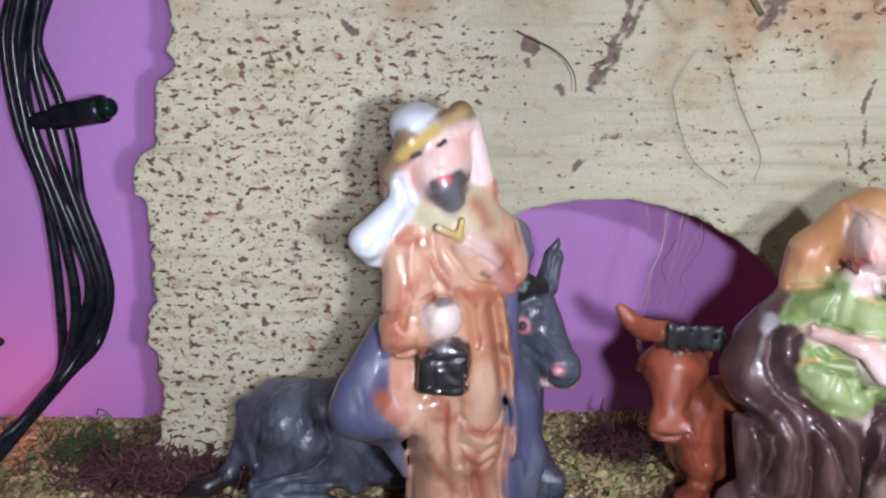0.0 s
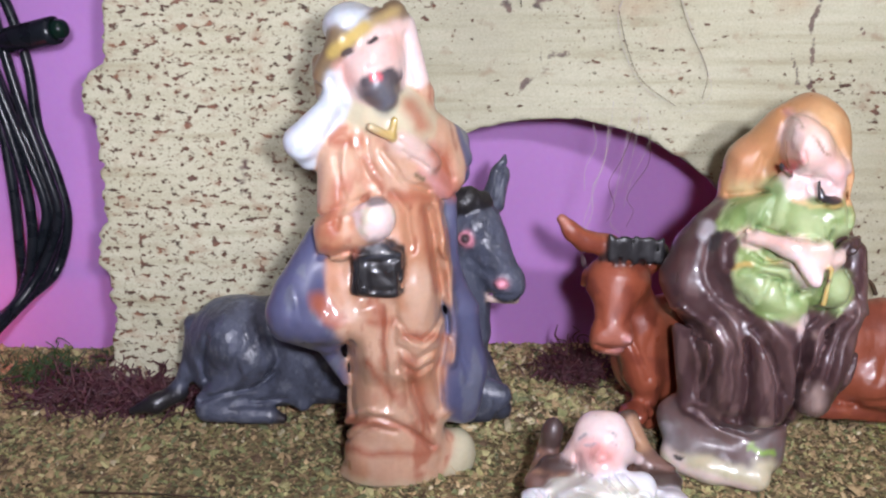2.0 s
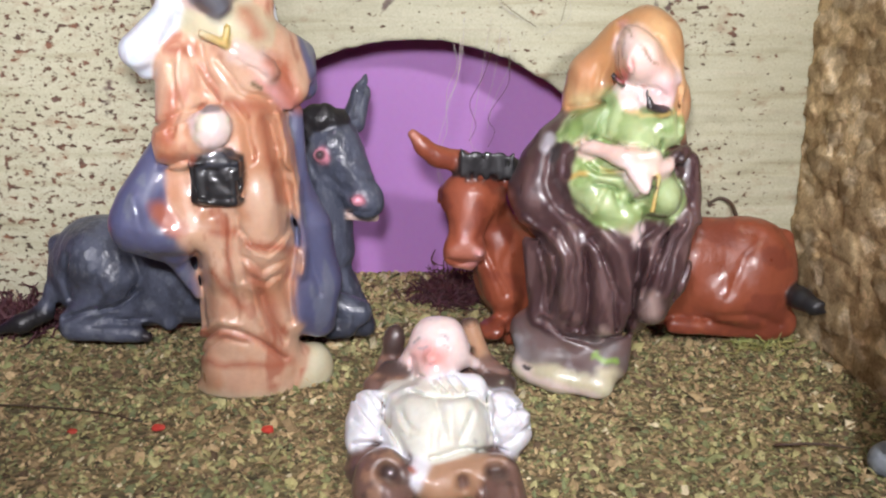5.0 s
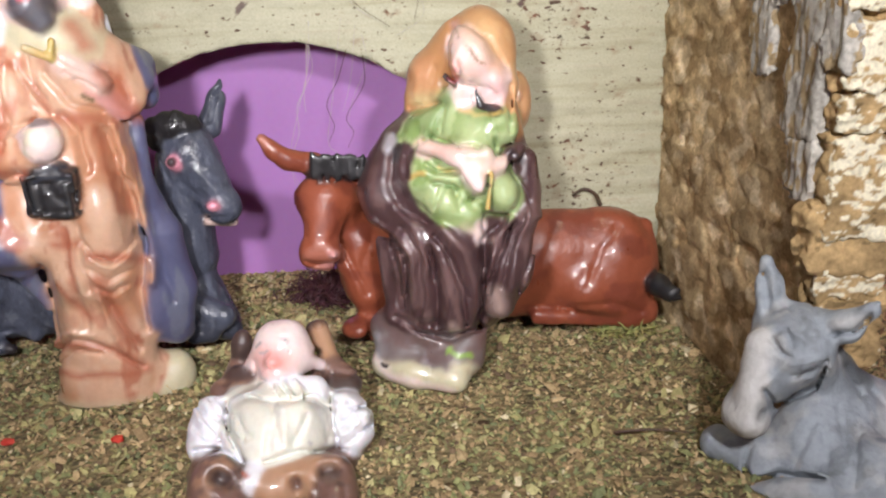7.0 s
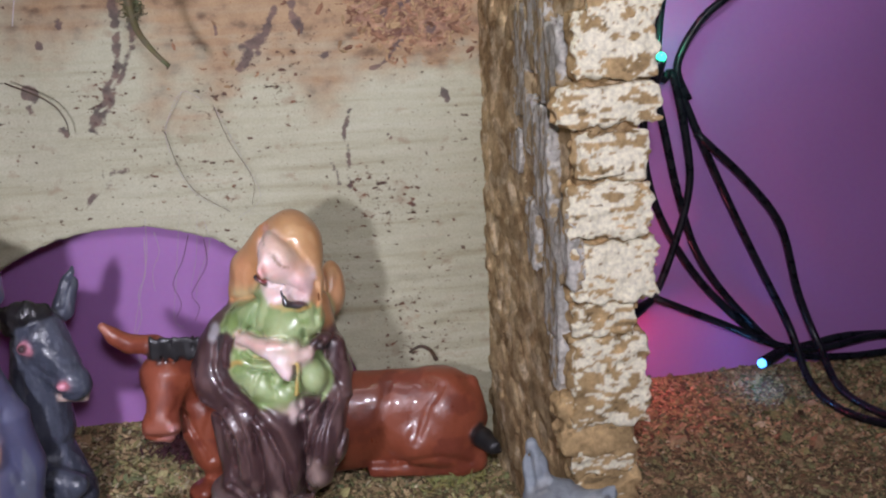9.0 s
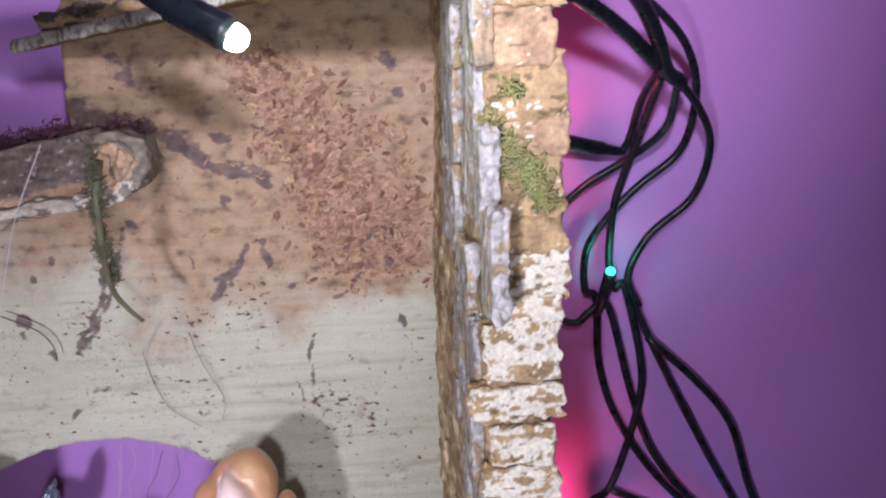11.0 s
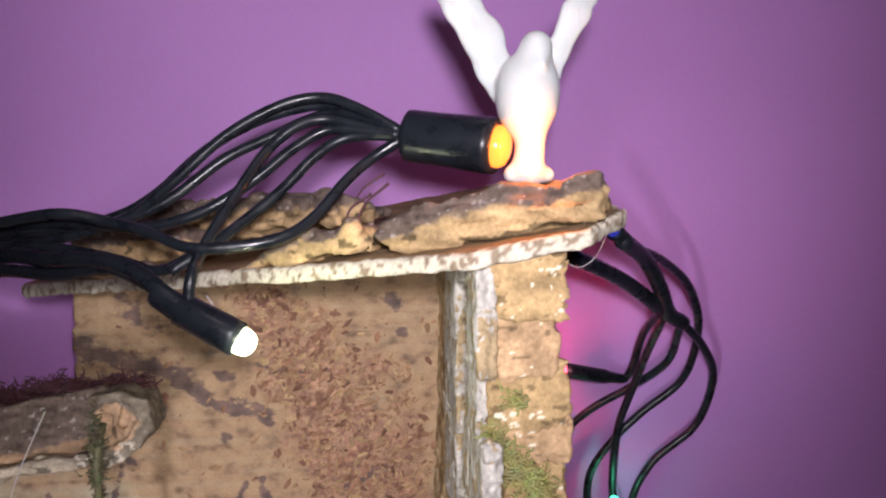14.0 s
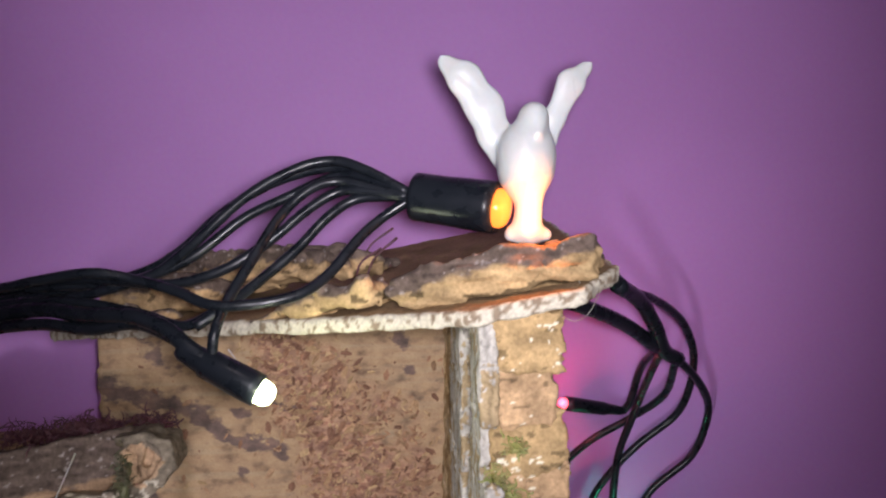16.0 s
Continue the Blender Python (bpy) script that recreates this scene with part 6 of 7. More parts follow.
clay.dab([(5.1, 102.4), (6.2, 100.2), (6.2, 99.1)], 0.34, "umber", 0.5, 0.7)
clay.dab([(8.4, 96.9), (10.6, 94.7)], 0.25, "umber", 0.5, 0.4)
clay.dab([(7.4, 92.4), (9.6, 90.2)], 2.60, "blush", 4.0, 0.35)
clay.dab([(16.2, 90.2), (17.3, 83.6)], 3.00, "pink", 4.0, 0.55)
clay.dab([(7.0, 83.1), (8.0, 79.9)], 1.60, "blush", 2.5, 0.4)
clay.dab([(4.8, 102.6), (5.9, 102.6)], 0.90, "pink", 1.5, 0.6)
clay.dab([(10.8, 101.8), (15.1, 98.6), (18.3, 92.3)], 3.50, "veilp", 5.0, 0.55)
clay.dab([(13.7, 104.1), (15.8, 102.0)], 2.50, "veilp", 4.0, 0.6)
clay.dab([(-5.6, 81.8), (2.7, 83.9)], 1.60, "paleg", 3.0, 0.45)
clay.dab([(-4.7, 92.3), (-4.7, 85.2)], 3.00, "robe", 4.0, 0.4)
clay.dab([(20.3, 73.0), (19.2, 70.8)], 1.40, "paleg", 2.0, 0.6)
clay.dab([(24.7, 83.4), (24.7, 75.3)], 2.40, "robe", 3.0, 0.4)
clay.dab([(-22.1, 3.7), (-16.9, -3.7), (-8.5, -6.8), (2.0, -10.0)], 1.30, "pinkwhite", 2.0, 0.75)
clay.dab([(3.7, -2.3), (8.0, -2.3), (4.8, -7.8)], 2.00, "ivory", 3.0, 0.9)
clay.dab([(1.6, 4.1), (4.8, 2.0), (8.0, 2.0)], 0.90, "lime", 1.2, 0.85)
clay.dab([(2.6, 5.2), (0.5, 3.1)], 0.50, "lime", 0.8, 0.6)
clay.dab([(-19.0, 0.5), (-18.0, -0.5)], 0.50, "dark", 0.4)
clay.dab([(-20.0, 9.5), (-20.0, 4.3)], 1.50, "grey", 3.0, 0.5)
clay.wash("cloakb", "cloak_shine_wear", (3, 3, 11), 0.2, 0.45)
clay.wash("green", "paleg", (5, 5, 6), 0.0, 0.7)
clay.wash("green", "darkg", (3.5, 3.5, 4), 0.45, 0.5)
clay.wash("stone", "stoneb", (6, 6, 5), 0.0, 0.8)
clay.wash("stone", "grey", (7, 7, 5), 0.35, 0.5)
clay.wash("veil", "veilp", (7, 7, 12), 0.05, 0.6)
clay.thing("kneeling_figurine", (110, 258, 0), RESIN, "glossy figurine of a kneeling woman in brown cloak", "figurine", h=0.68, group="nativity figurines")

clay = Clay(0.12)
clay.brush = (29, -221, 121)
clay.limb((-9.4, -14.3, -4.0), (10.8, -14.3, -5.4), 12.1, 11.7, "wood", 4)
clay.limb((-11.1, -2.7, 2.4), (14.3, -2.7, 0.6), 10.3, 11.0, "wood", 4)
clay.limb((-10.3, 8.3, 11.5), (-8.8, 15.3, 18.2), 5.1, 3.1, "wood", 3)
clay.limb((14.5, 8.3, 9.9), (12.6, 16.7, 18.0), 5.8, 3.1, "wood", 3)
clay.ball((-8.7, 12.7, 22.3), (3.0, 3.0, 4.6), "woodd", 2, 10)
clay.limb((-9.5, 5.3, 16.5), (-4.2, 4.3, 16.7), 3.3, 2.7, "woodd", 2)
clay.limb((-13.2, 3.7, 13.1), (-6.4, 2.3, 14.2), 3.6, 3.2, "wood", 2)
clay.limb((12.1, 15.9, 23.7), (14.4, 10.0, 17.5), 2.8, 3.0, "woodl", 2)
clay.ball((11.3, 16.3, 25.3), (3.1, 1.9, 1.9), "woodd", 1.2, -20)
clay.limb((15.6, 8.0, 15.9), (18.9, 4.7, 14.4), 3.6, 3.6, "wood", 2)
clay.limb((16.8, 1.6, 13.4), (19.8, 2.1, 13.6), 3.3, 3.3, "woodd", 2)
clay.limb((1.5, -4.7, 17.1), (11.0, -4.9, 16.3), 2.9, 4.0, "white")
clay.limb((11.5, -3.0, 14.0), (14.3, -4.7, 11.5), 2.9, 2.9, "milk")
clay.ball((2.3, -9.3, 9.1), (13.9, 17.0, 10.2), "milk", 3)
clay.limb((-8.0, -3.0, 12.9), (-3.8, -11.0, 9.6), 4.1, 5.6, "milk", 3)
clay.limb((-0.4, -20.3, 6.1), (-3.5, -28.0, 5.6), 3.3, 2.9, "white")
clay.limb((-9.5, -16.0, 8.1), (-6.0, -23.3, 6.0), 3.3, 2.7, "white", 2)
clay.limb((-14.9, -5.7, 11.5), (-16.0, -12.3, 7.3), 4.9, 4.2, "white")
clay.limb((-18.0, -8.0, 9.0), (-17.8, -12.7, 6.0), 2.6, 2.2, "white", 2)
clay.limb((18.8, -5.0, 9.8), (20.1, -10.3, 6.1), 5.5, 4.9, "white")
clay.limb((22.8, -4.7, 8.5), (23.4, -8.7, 5.7), 2.9, 2.6, "white", 2)
clay.ball((-10.5, -27.0, 5.5), (6.6, 6.3, 6.3), "wood", 2)
clay.limb((-12.1, -29.0, 2.3), (-9.2, -32.3, 0.5), 5.8, 5.5, "wood", 3)
clay.limb((1.5, -28.0, 2.9), (12.0, -25.7, 4.5), 4.5, 4.6, "woodl", 3)
clay.limb((16.0, -26.3, 3.9), (16.7, -32.7, -0.5), 5.4, 5.8, "wood", 3)
clay.fold([(-12.1, 12.1), (-12.4, 2.6), (-9.9, -4.3)], 0.71, 1.8)
clay.fold([(14.9, 11.5), (14.8, 2.4), (16.2, -3.5)], 0.71, 1.8)
clay.fold([(-6.2, 12.9), (2.4, 11.2), (11.2, 12.2), (15.1, 7.7)], 0.71, 1.68)
clay.fold([(-21.4, -1.8), (-14.8, -1.4), (-9.0, -6.0)], 0.71, 1.8)
clay.fold([(-3.4, -6.1), (5.7, -3.7), (17.7, -4.1)], 0.71, 1.8)
clay.fold([(-19.4, 11.3), (-16.8, 5.4), (-14.0, -0.6)], 0.57, 1.32)
clay.fold([(-20.7, 5.7), (-18.2, 1.4)], 0.57, 1.2)
clay.fold([(-16.1, 12.4), (-12.8, 6.8)], 0.57, 1.08)
clay.fold([(-19.7, 8.4), (-15.2, 2.0)], 0.57, -1.08)
clay.fold([(22.8, 8.6), (16.6, 3.2)], 0.57, 1.32)
clay.fold([(24.8, 2.6), (17.8, -2.0)], 0.57, 1.32)
clay.fold([(19.9, 10.1), (22.6, 4.4)], 0.57, 1.08)
clay.fold([(24.2, 6.0), (17.2, 0.6)], 0.57, -1.08)
clay.fold([(-0.4, 16.2), (1.3, 12.9)], 0.43, 1.08)
clay.fold([(1.9, 16.7), (3.7, 13.0)], 0.43, 1.08)
clay.fold([(4.3, 17.2), (6.1, 13.5)], 0.43, 1.08)
clay.fold([(6.9, 17.4), (9.2, 14.3)], 0.43, 0.96)
clay.fold([(0.8, 16.5), (2.5, 13.1)], 0.43, -0.84)
clay.fold([(3.1, 17.0), (4.9, 13.3)], 0.43, -0.84)
clay.fold([(5.8, 17.4), (7.6, 14.1)], 0.43, -0.84)
clay.fold([(-1.1, 3.5), (-2.4, -3.1)], 0.99, 1.2)
clay.fold([(8.0, 7.0), (4.4, -1.9)], 0.85, 0.96)
clay.fold([(2.3, 9.9), (1.6, 0.0)], 1.42, -0.96)
clay.fold([(-15.9, -9.9), (-15.3, -10.3)], 2.41, 3.12)
clay.fold([(12.0, -10.6), (14.0, -10.4)], 2.13, 2.64)
clay.fold([(3.9, -12.4), (4.1, -13.8)], 1.56, 2.64)
clay.fold([(-9.6, -9.0), (-9.3, -9.7)], 0.85, 1.44)
clay.fold([(-3.9, 23.1), (-3.5, 19.6)], 0.57, 0.96)
clay.fold([(12.0, 24.5), (12.3, 24.2)], 0.85, 1.92)
clay.fold([(16.0, 18.7), (21.8, 17.6)], 0.57, 0.96)
clay.fold([(8.9, -14.2), (9.3, -18.0)], 0.57, 1.2)
clay.fold([(17.1, -14.8), (17.2, -18.6)], 0.57, 0.96)
clay.dab([(-15.9, -9.8), (-15.0, -10.3)], 2.69, "woodd", 2.5)
clay.dab([(12.0, -10.6), (14.0, -10.4)], 2.13, "woodd", 2.5, 0.9)
clay.dab([(3.9, -12.4), (4.1, -13.8)], 1.42, "wood", 1.5)
clay.dab([(-9.6, -9.0), (-9.3, -9.7)], 0.85, "rust", 1.0, 0.8)
clay.dab([(12.1, 25.0), (12.0, 24.2)], 0.99, "woodd", 1.2)
clay.dab([(8.1, -1.3), (8.5, -1.8)], 0.43, "grey", 0.8)
clay.ball((3.0, 4.0, 24.6), (7.4, 7.0, 6.6), "pinkwhite", 3)
clay.limb((0.8, 6.0, 27.4), (5.2, 6.0, 27.4), 3.0, 3.0, "pinkwhite", 4)
clay.limb((-1.6, 4.0, 21.4), (7.6, 4.0, 21.4), 3.1, 3.1, "pinkwhite", 4)
clay.limb((-4.0, 5.0, 21.0), (-6.0, 5.0, 19.0), 1.9, 1.1, "pinkwhite", 3)
clay.limb((10.0, 5.0, 21.0), (12.0, 5.0, 19.0), 1.9, 1.1, "pinkwhite", 3)
clay.ball((2.0, 1.0, 21.0), (5.0, 6.5, 3.7), "pinkwhite", 3)
clay.ball((1.2, -4.4, 24.6), (1.2, 1.3, 0.9), "pinkwhite", 3)
clay.fold([(-3.0, 27.0), (-2.0, 28.0), (-1.0, 27.0)], 0.35, 0.50)
clay.fold([(3.0, 29.0), (5.0, 29.0), (6.0, 28.0)], 0.35, 0.50)
clay.fold([(-2.0, 25.0), (0.0, 26.0)], 0.35, 0.50)
clay.fold([(3.0, 26.0), (5.0, 25.0)], 0.35, 0.50)
clay.fold([(-2.0, 18.0), (2.0, 17.0), (6.0, 18.0)], 0.50, 0.80)
clay.fold([(-0.4, 20.6), (1.6, 20.6)], 0.40, 0.50)
clay.dab([(0.5, 23.2), (1.5, 22.2)], 2.80, "rose", 5.0, 0.85)
clay.dab([(-1.6, 23.2), (3.5, 23.2)], 2.60, "blush", 5.0, 0.5)
clay.dab([(-3.0, 27.0), (-2.0, 28.0)], 0.32, "slatel", 0.5, 0.8)
clay.dab([(4.0, 29.0), (5.0, 28.0)], 0.32, "slatel", 0.5, 0.8)
clay.dab([(-2.0, 25.0), (0.0, 26.0)], 0.30, "grey", 0.5, 0.8)
clay.dab([(4.0, 26.0), (5.0, 25.0)], 0.30, "grey", 0.5, 0.8)
clay.ball((-3.0, -13.0, 13.0), (4.9, 6.0, 5.1), "milk", 2)
clay.ball((8.0, -15.0, 14.0), (4.4, 6.0, 5.6), "milk", 2)
clay.limb((4.0, -18.0, 17.0), (3.0, -21.0, 11.0), 0.6, 0.7, "white", 1.5)
clay.limb((-9.0, -14.0, 10.0), (1.0, -22.0, 7.0), 1.5, 1.2, "white", 2)
clay.limb((-10.0, -8.0, 14.0), (-3.0, -8.0, 17.0), 1.5, 1.3, "white", 2)
clay.limb((18.0, -8.0, 14.0), (23.0, -10.0, 11.0), 2.3, 2.0, "white", 3)
clay.fold([(-18.7, 10.0), (-13.5, 5.8), (-9.4, 0.6)], 0.50, 0.90)
clay.fold([(-14.6, 13.1), (-10.4, 7.9), (-6.3, 1.7)], 0.50, 0.90)
clay.fold([(-0.1, 11.0), (-0.1, 4.6), (1.0, -1.9)], 0.60, 1.00)
clay.fold([(14.5, 10.0), (19.7, 8.9), (25.9, 7.9)], 0.50, 0.90)
clay.fold([(16.5, 5.8), (21.7, 0.6)], 0.50, 0.80)
clay.fold([(13.3, 5.8), (13.3, -0.5)], 0.60, 0.80)
clay.fold([(-9.1, 7.9), (-8.0, 0.5)], 0.60, 0.70)
clay.wash("wood", "woodl", (4, 4, 5), 0.2, 0.5)
clay.wash("wood", "woodd", (5, 5, 4), 0.15, 0.7)
clay.thing("crib_figurine", (62, 215, 0), RESIN, "small glossy figurine of a swaddled baby in a crib", "figurine", h=0.68, group="nativity figurines")

clay = Clay(0.16)
clay.brush = (-19, -282, 121)
clay.limb((-13.5, 6.0, 24.8), (53.9, 5.0, 22.8), 18.5, 18.4, "ox", 4, 0.62)
clay.ball((58.7, 5.0, 21.5), (13.5, 14.0, 18.4), "ox", 4)
clay.limb((48.1, -4.0, 17.3), (67.8, -2.0, 8.6), 8.4, 4.5, "ox", 3, 0.8)
clay.limb((31.6, -4.0, 8.4), (63.8, -3.0, 5.0), 2.6, 2.2, "ox", 2)
clay.limb((61.9, -3.0, 6.3), (69.0, -2.0, 6.4), 3.4, 2.6, "ox", 2)
clay.limb((68.4, 4.0, 35.1), (71.2, 5.0, 20.9), 2.6, 2.5, "ox", 2)
clay.limb((67.5, 0.0, 19.6), (70.2, -8.0, 18.6), 3.3, 3.6, "black", 1.5)
clay.limb((70.2, -8.0, 18.6), (72.9, -13.0, 17.4), 3.6, 2.7, "black", 1.5)
clay.limb((71.8, -12.0, 16.7), (75.2, -15.0, 16.5), 1.6, 0.9, "black", 1.0)
clay.limb((71.7, -12.0, 19.4), (74.7, -15.0, 19.1), 1.4, 0.7, "black", 1.0)
clay.fold([(38.5, 37.6), (34.0, 24.4), (38.9, 9.4)], 1.27, 0.6)
clay.fold([(58.8, 36.7), (52.6, 27.4), (49.1, 15.8)], 1.08, 0.54)
clay.fold([(41.7, 9.3), (56.8, 10.5), (67.5, 6.5)], 0.90, 0.6)
clay.fold([(26.6, 7.1), (41.8, 4.3)], 0.72, 0.42)
clay.fold([(50.3, 42.7), (57.7, 40.5), (65.5, 32.5)], 1.81, -0.48)
clay.limb((-37.0, -8.0, 53.0), (-29.0, -8.0, 52.0), 5.3, 5.3, "ox", 3)
clay.limb((-34.0, -10.0, 52.0), (-36.0, -15.0, 41.0), 7.6, 5.0, "ox", 4)
clay.limb((-39.0, -17.0, 38.0), (-33.0, -17.0, 38.0), 3.4, 3.6, "ox", 3)
clay.limb((-40.0, -16.0, 35.0), (-34.0, -16.0, 34.0), 1.8, 1.9, "ox", 3)
clay.ball((-32.0, -21.0, 38.0), (1.3, 1.5, 1.0), "pink", 0.8, 25)
clay.limb((-39.0, -16.0, 33.0), (-34.0, -16.0, 32.0), 0.8, 0.8, "oxl", 0.8)
clay.limb((-42.0, -6.0, 53.0), (-43.0, -5.0, 50.0), 1.5, 1.0, "ox", 2)
clay.limb((-42.0, -10.0, 50.0), (-40.0, -11.0, 48.0), 0.8, 0.8, "oxd", 1.5)
clay.limb((-29.0, -2.0, 47.0), (-24.0, 0.0, 35.0), 6.8, 7.9, "ox", 5)
clay.limb((-24.0, -2.0, 34.0), (-24.0, -4.0, 22.0), 7.5, 5.8, "ox", 4)
clay.limb((-28.0, -6.0, 30.0), (-23.0, -6.0, 20.0), 3.7, 3.7, "ox", 4)
clay.limb((-23.0, -4.0, 21.0), (-21.0, -4.0, 6.0), 4.7, 3.4, "ox", 3)
clay.ball((-26.0, -9.0, 10.0), (5.5, 6.0, 3.2), "ox", 2, -8)
clay.limb((-51.0, -14.0, 72.0), (-48.0, -13.0, 68.0), 1.6, 2.1, "ox", 2)
clay.limb((-48.0, -13.0, 68.0), (-44.0, -12.0, 65.0), 2.1, 2.6, "ox", 3)
clay.limb((-44.0, -12.0, 65.0), (-37.0, -9.0, 63.0), 2.6, 3.5, "ox", 3)
clay.limb((-23.0, -6.0, 56.0), (-19.0, -4.0, 57.0), 2.4, 1.5, "ox", 2)
clay.limb((-37.0, -10.0, 62.0), (-22.0, -9.0, 61.0), 3.3, 3.3, "black", 1)
clay.limb((-37.0, -14.0, 67.0), (-37.0, -14.0, 60.0), 0.8, 0.7, "black", 0.35)
clay.limb((-36.0, -14.0, 66.0), (-36.0, -14.0, 60.0), 0.8, 0.7, "black", 0.35)
clay.limb((-34.0, -14.0, 66.0), (-35.0, -14.0, 59.0), 0.8, 0.7, "black", 0.35)
clay.limb((-33.0, -14.0, 66.0), (-33.0, -14.0, 59.0), 0.8, 0.7, "black", 0.35)
clay.limb((-32.0, -14.0, 66.0), (-31.0, -14.0, 60.0), 0.8, 0.7, "black", 0.35)
clay.limb((-30.0, -14.0, 66.0), (-30.0, -14.0, 59.0), 0.8, 0.7, "black", 0.35)
clay.limb((-29.0, -14.0, 66.0), (-29.0, -14.0, 59.0), 0.8, 0.7, "black", 0.35)
clay.limb((-27.0, -14.0, 66.0), (-27.0, -14.0, 60.0), 0.8, 0.7, "black", 0.35)
clay.limb((-26.0, -14.0, 66.0), (-26.0, -14.0, 59.0), 0.8, 0.7, "black", 0.35)
clay.limb((-25.0, -14.0, 66.0), (-25.0, -14.0, 59.0), 0.8, 0.7, "black", 0.35)
clay.limb((-23.0, -14.0, 65.0), (-23.0, -14.0, 59.0), 0.8, 0.7, "black", 0.35)
clay.limb((-22.0, -14.0, 66.0), (-22.0, -14.0, 59.0), 0.8, 0.7, "black", 0.35)
clay.limb((-28.0, -11.0, 65.0), (-23.0, -9.0, 65.0), 0.5, 0.3, "black", 0.5)
clay.limb((-24.0, -11.0, 64.0), (-20.0, -8.0, 65.0), 0.5, 0.3, "black", 0.5)
clay.fold([(-30.6, 42.1), (-33.7, 35.8)], 0.90, 0.60)
clay.fold([(-41.1, 42.1), (-41.1, 35.8)], 0.90, 0.50)
clay.fold([(-42.4, 29.5), (-39.2, 28.4), (-32.8, 28.4)], 0.45, 0.90)
clay.fold([(-30.2, 34.8), (-27.1, 27.7), (-23.1, 17.5)], 0.90, 1.30)
clay.fold([(-23.1, 9.6), (-23.1, 1.5)], 0.80, 1.00)
clay.fold([(-21.0, 36.8), (-24.1, 27.7), (-21.0, 17.5)], 1.10, 0.70)
clay.dab([(-42.8, 50.5), (-41.8, 46.4)], 0.90, "oxd", 1.2, 0.7)
clay.dab([(-53.7, 70.5), (-51.6, 67.3)], 1.00, "oxl", 2.0, 0.45)
clay.dab([(-41.4, 31.3), (-31.8, 31.3)], 1.40, "oxl", 3.0, 0.25)
clay.dab([(-36.1, 28.1), (-32.9, 28.1)], 0.90, "pink", 1.4, 0.5)
clay.wash("ox", "oxd", (8, 8, 8), 0.15, 0.6)
clay.thing("ox_figurine", (110, 276, 0), PLASTIC, "glossy red-brown lying ox figurine with black forelock", "figurine", group="nativity figurines")

clay = Clay(0.25)
clay.brush = (19, -275, 135)
clay.limb((-38.6, 0.0, 24.4), (14.3, 0.0, 25.0), 18.3, 17.0, "slate", 4, 0.62)
clay.limb((29.4, -2.0, 33.2), (31.8, -4.0, 61.2), 10.9, 7.9, "slate", 4)
clay.limb((21.5, 0.0, 36.3), (30.4, -2.0, 14.1), 10.6, 10.0, "slate", 4)
clay.limb((32.0, -6.0, 12.1), (38.1, -8.0, 11.0), 5.3, 4.2, "slated", 2)
clay.limb((35.1, -6.0, 66.1), (42.7, -9.0, 51.9), 8.5, 5.8, "slate", 3)
clay.ball((44.7, -10.0, 49.5), (5.6, 5.4, 5.4), "slate", 2)
clay.limb((39.4, -9.0, 44.8), (47.1, -9.0, 44.4), 1.4, 1.5, "pale", 0.8)
clay.ball((31.9, -14.0, 64.4), (2.6, 2.1, 2.1), "eyepink", 0.5, 20)
clay.ball((31.6, -16.0, 65.1), (1.3, 1.3, 1.3), "dark", 0.4)
clay.ball((42.4, -16.0, 51.1), (1.8, 1.5, 1.5), "eyepink", 0.6)
clay.ball((25.9, -7.4, 74.3), (3.1, 3.0, 3.0), "black", 1.0)
clay.ball((28.2, -8.4, 72.4), (3.8, 3.6, 3.6), "black", 1.0)
clay.ball((29.2, -8.9, 75.3), (3.3, 3.2, 3.2), "black", 1.0)
clay.ball((31.2, -9.7, 74.1), (3.7, 3.6, 3.6), "black", 1.0)
clay.ball((33.5, -9.3, 75.3), (3.3, 3.2, 3.2), "black", 1.0)
clay.ball((35.6, -8.4, 74.1), (3.5, 3.4, 3.4), "black", 1.0)
clay.ball((37.6, -7.6, 74.6), (2.9, 2.8, 2.8), "black", 1.0)
clay.ball((32.8, -9.6, 77.1), (2.5, 2.4, 2.4), "black", 1.0)
clay.ball((26.9, -7.9, 69.5), (3.1, 3.0, 3.0), "black", 1.0)
clay.ball((29.9, -9.1, 76.7), (2.5, 2.4, 2.4), "black", 1.0)
clay.ball((25.3, -7.1, 71.1), (2.5, 2.4, 2.4), "black", 1.0)
clay.limb((40.7, 2.0, 72.0), (42.9, 5.0, 80.2), 3.8, 3.0, "slate", 2)
clay.limb((42.9, 5.0, 80.2), (44.5, 6.0, 85.7), 2.8, 0.9, "slate", 2)
clay.limb((28.3, 2.0, 67.0), (19.4, 3.0, 71.0), 3.0, 3.0, "slate", 2)
clay.limb((19.4, 3.0, 71.0), (12.5, 4.0, 74.5), 3.0, 1.2, "slate", 2)
clay.limb((33.5, -3.0, 20.3), (40.6, -5.0, 9.6), 7.5, 5.4, "slate", 3)
clay.limb((39.0, -8.0, 10.1), (43.4, -8.0, 8.1), 3.9, 3.2, "slated", 2)
clay.fold([(41.2, 74.2), (43.5, 83.8)], 1.04, 1.2)
clay.fold([(28.6, 51.0), (30.4, 28.6)], 1.21, 0.8)
clay.fold([(26.8, 65.5), (30.3, 54.7)], 0.86, 0.7)
clay.fold([(39.0, 58.2), (45.2, 50.9)], 1.04, -0.5)
clay.fold([(40.0, 43.2), (47.1, 42.4)], 0.52, 0.8)
clay.fold([(33.8, 54.6), (40.0, 49.1)], 1.04, 0.6)
clay.fold([(37.3, 53.5), (38.5, 52.4)], 0.42, -0.35)
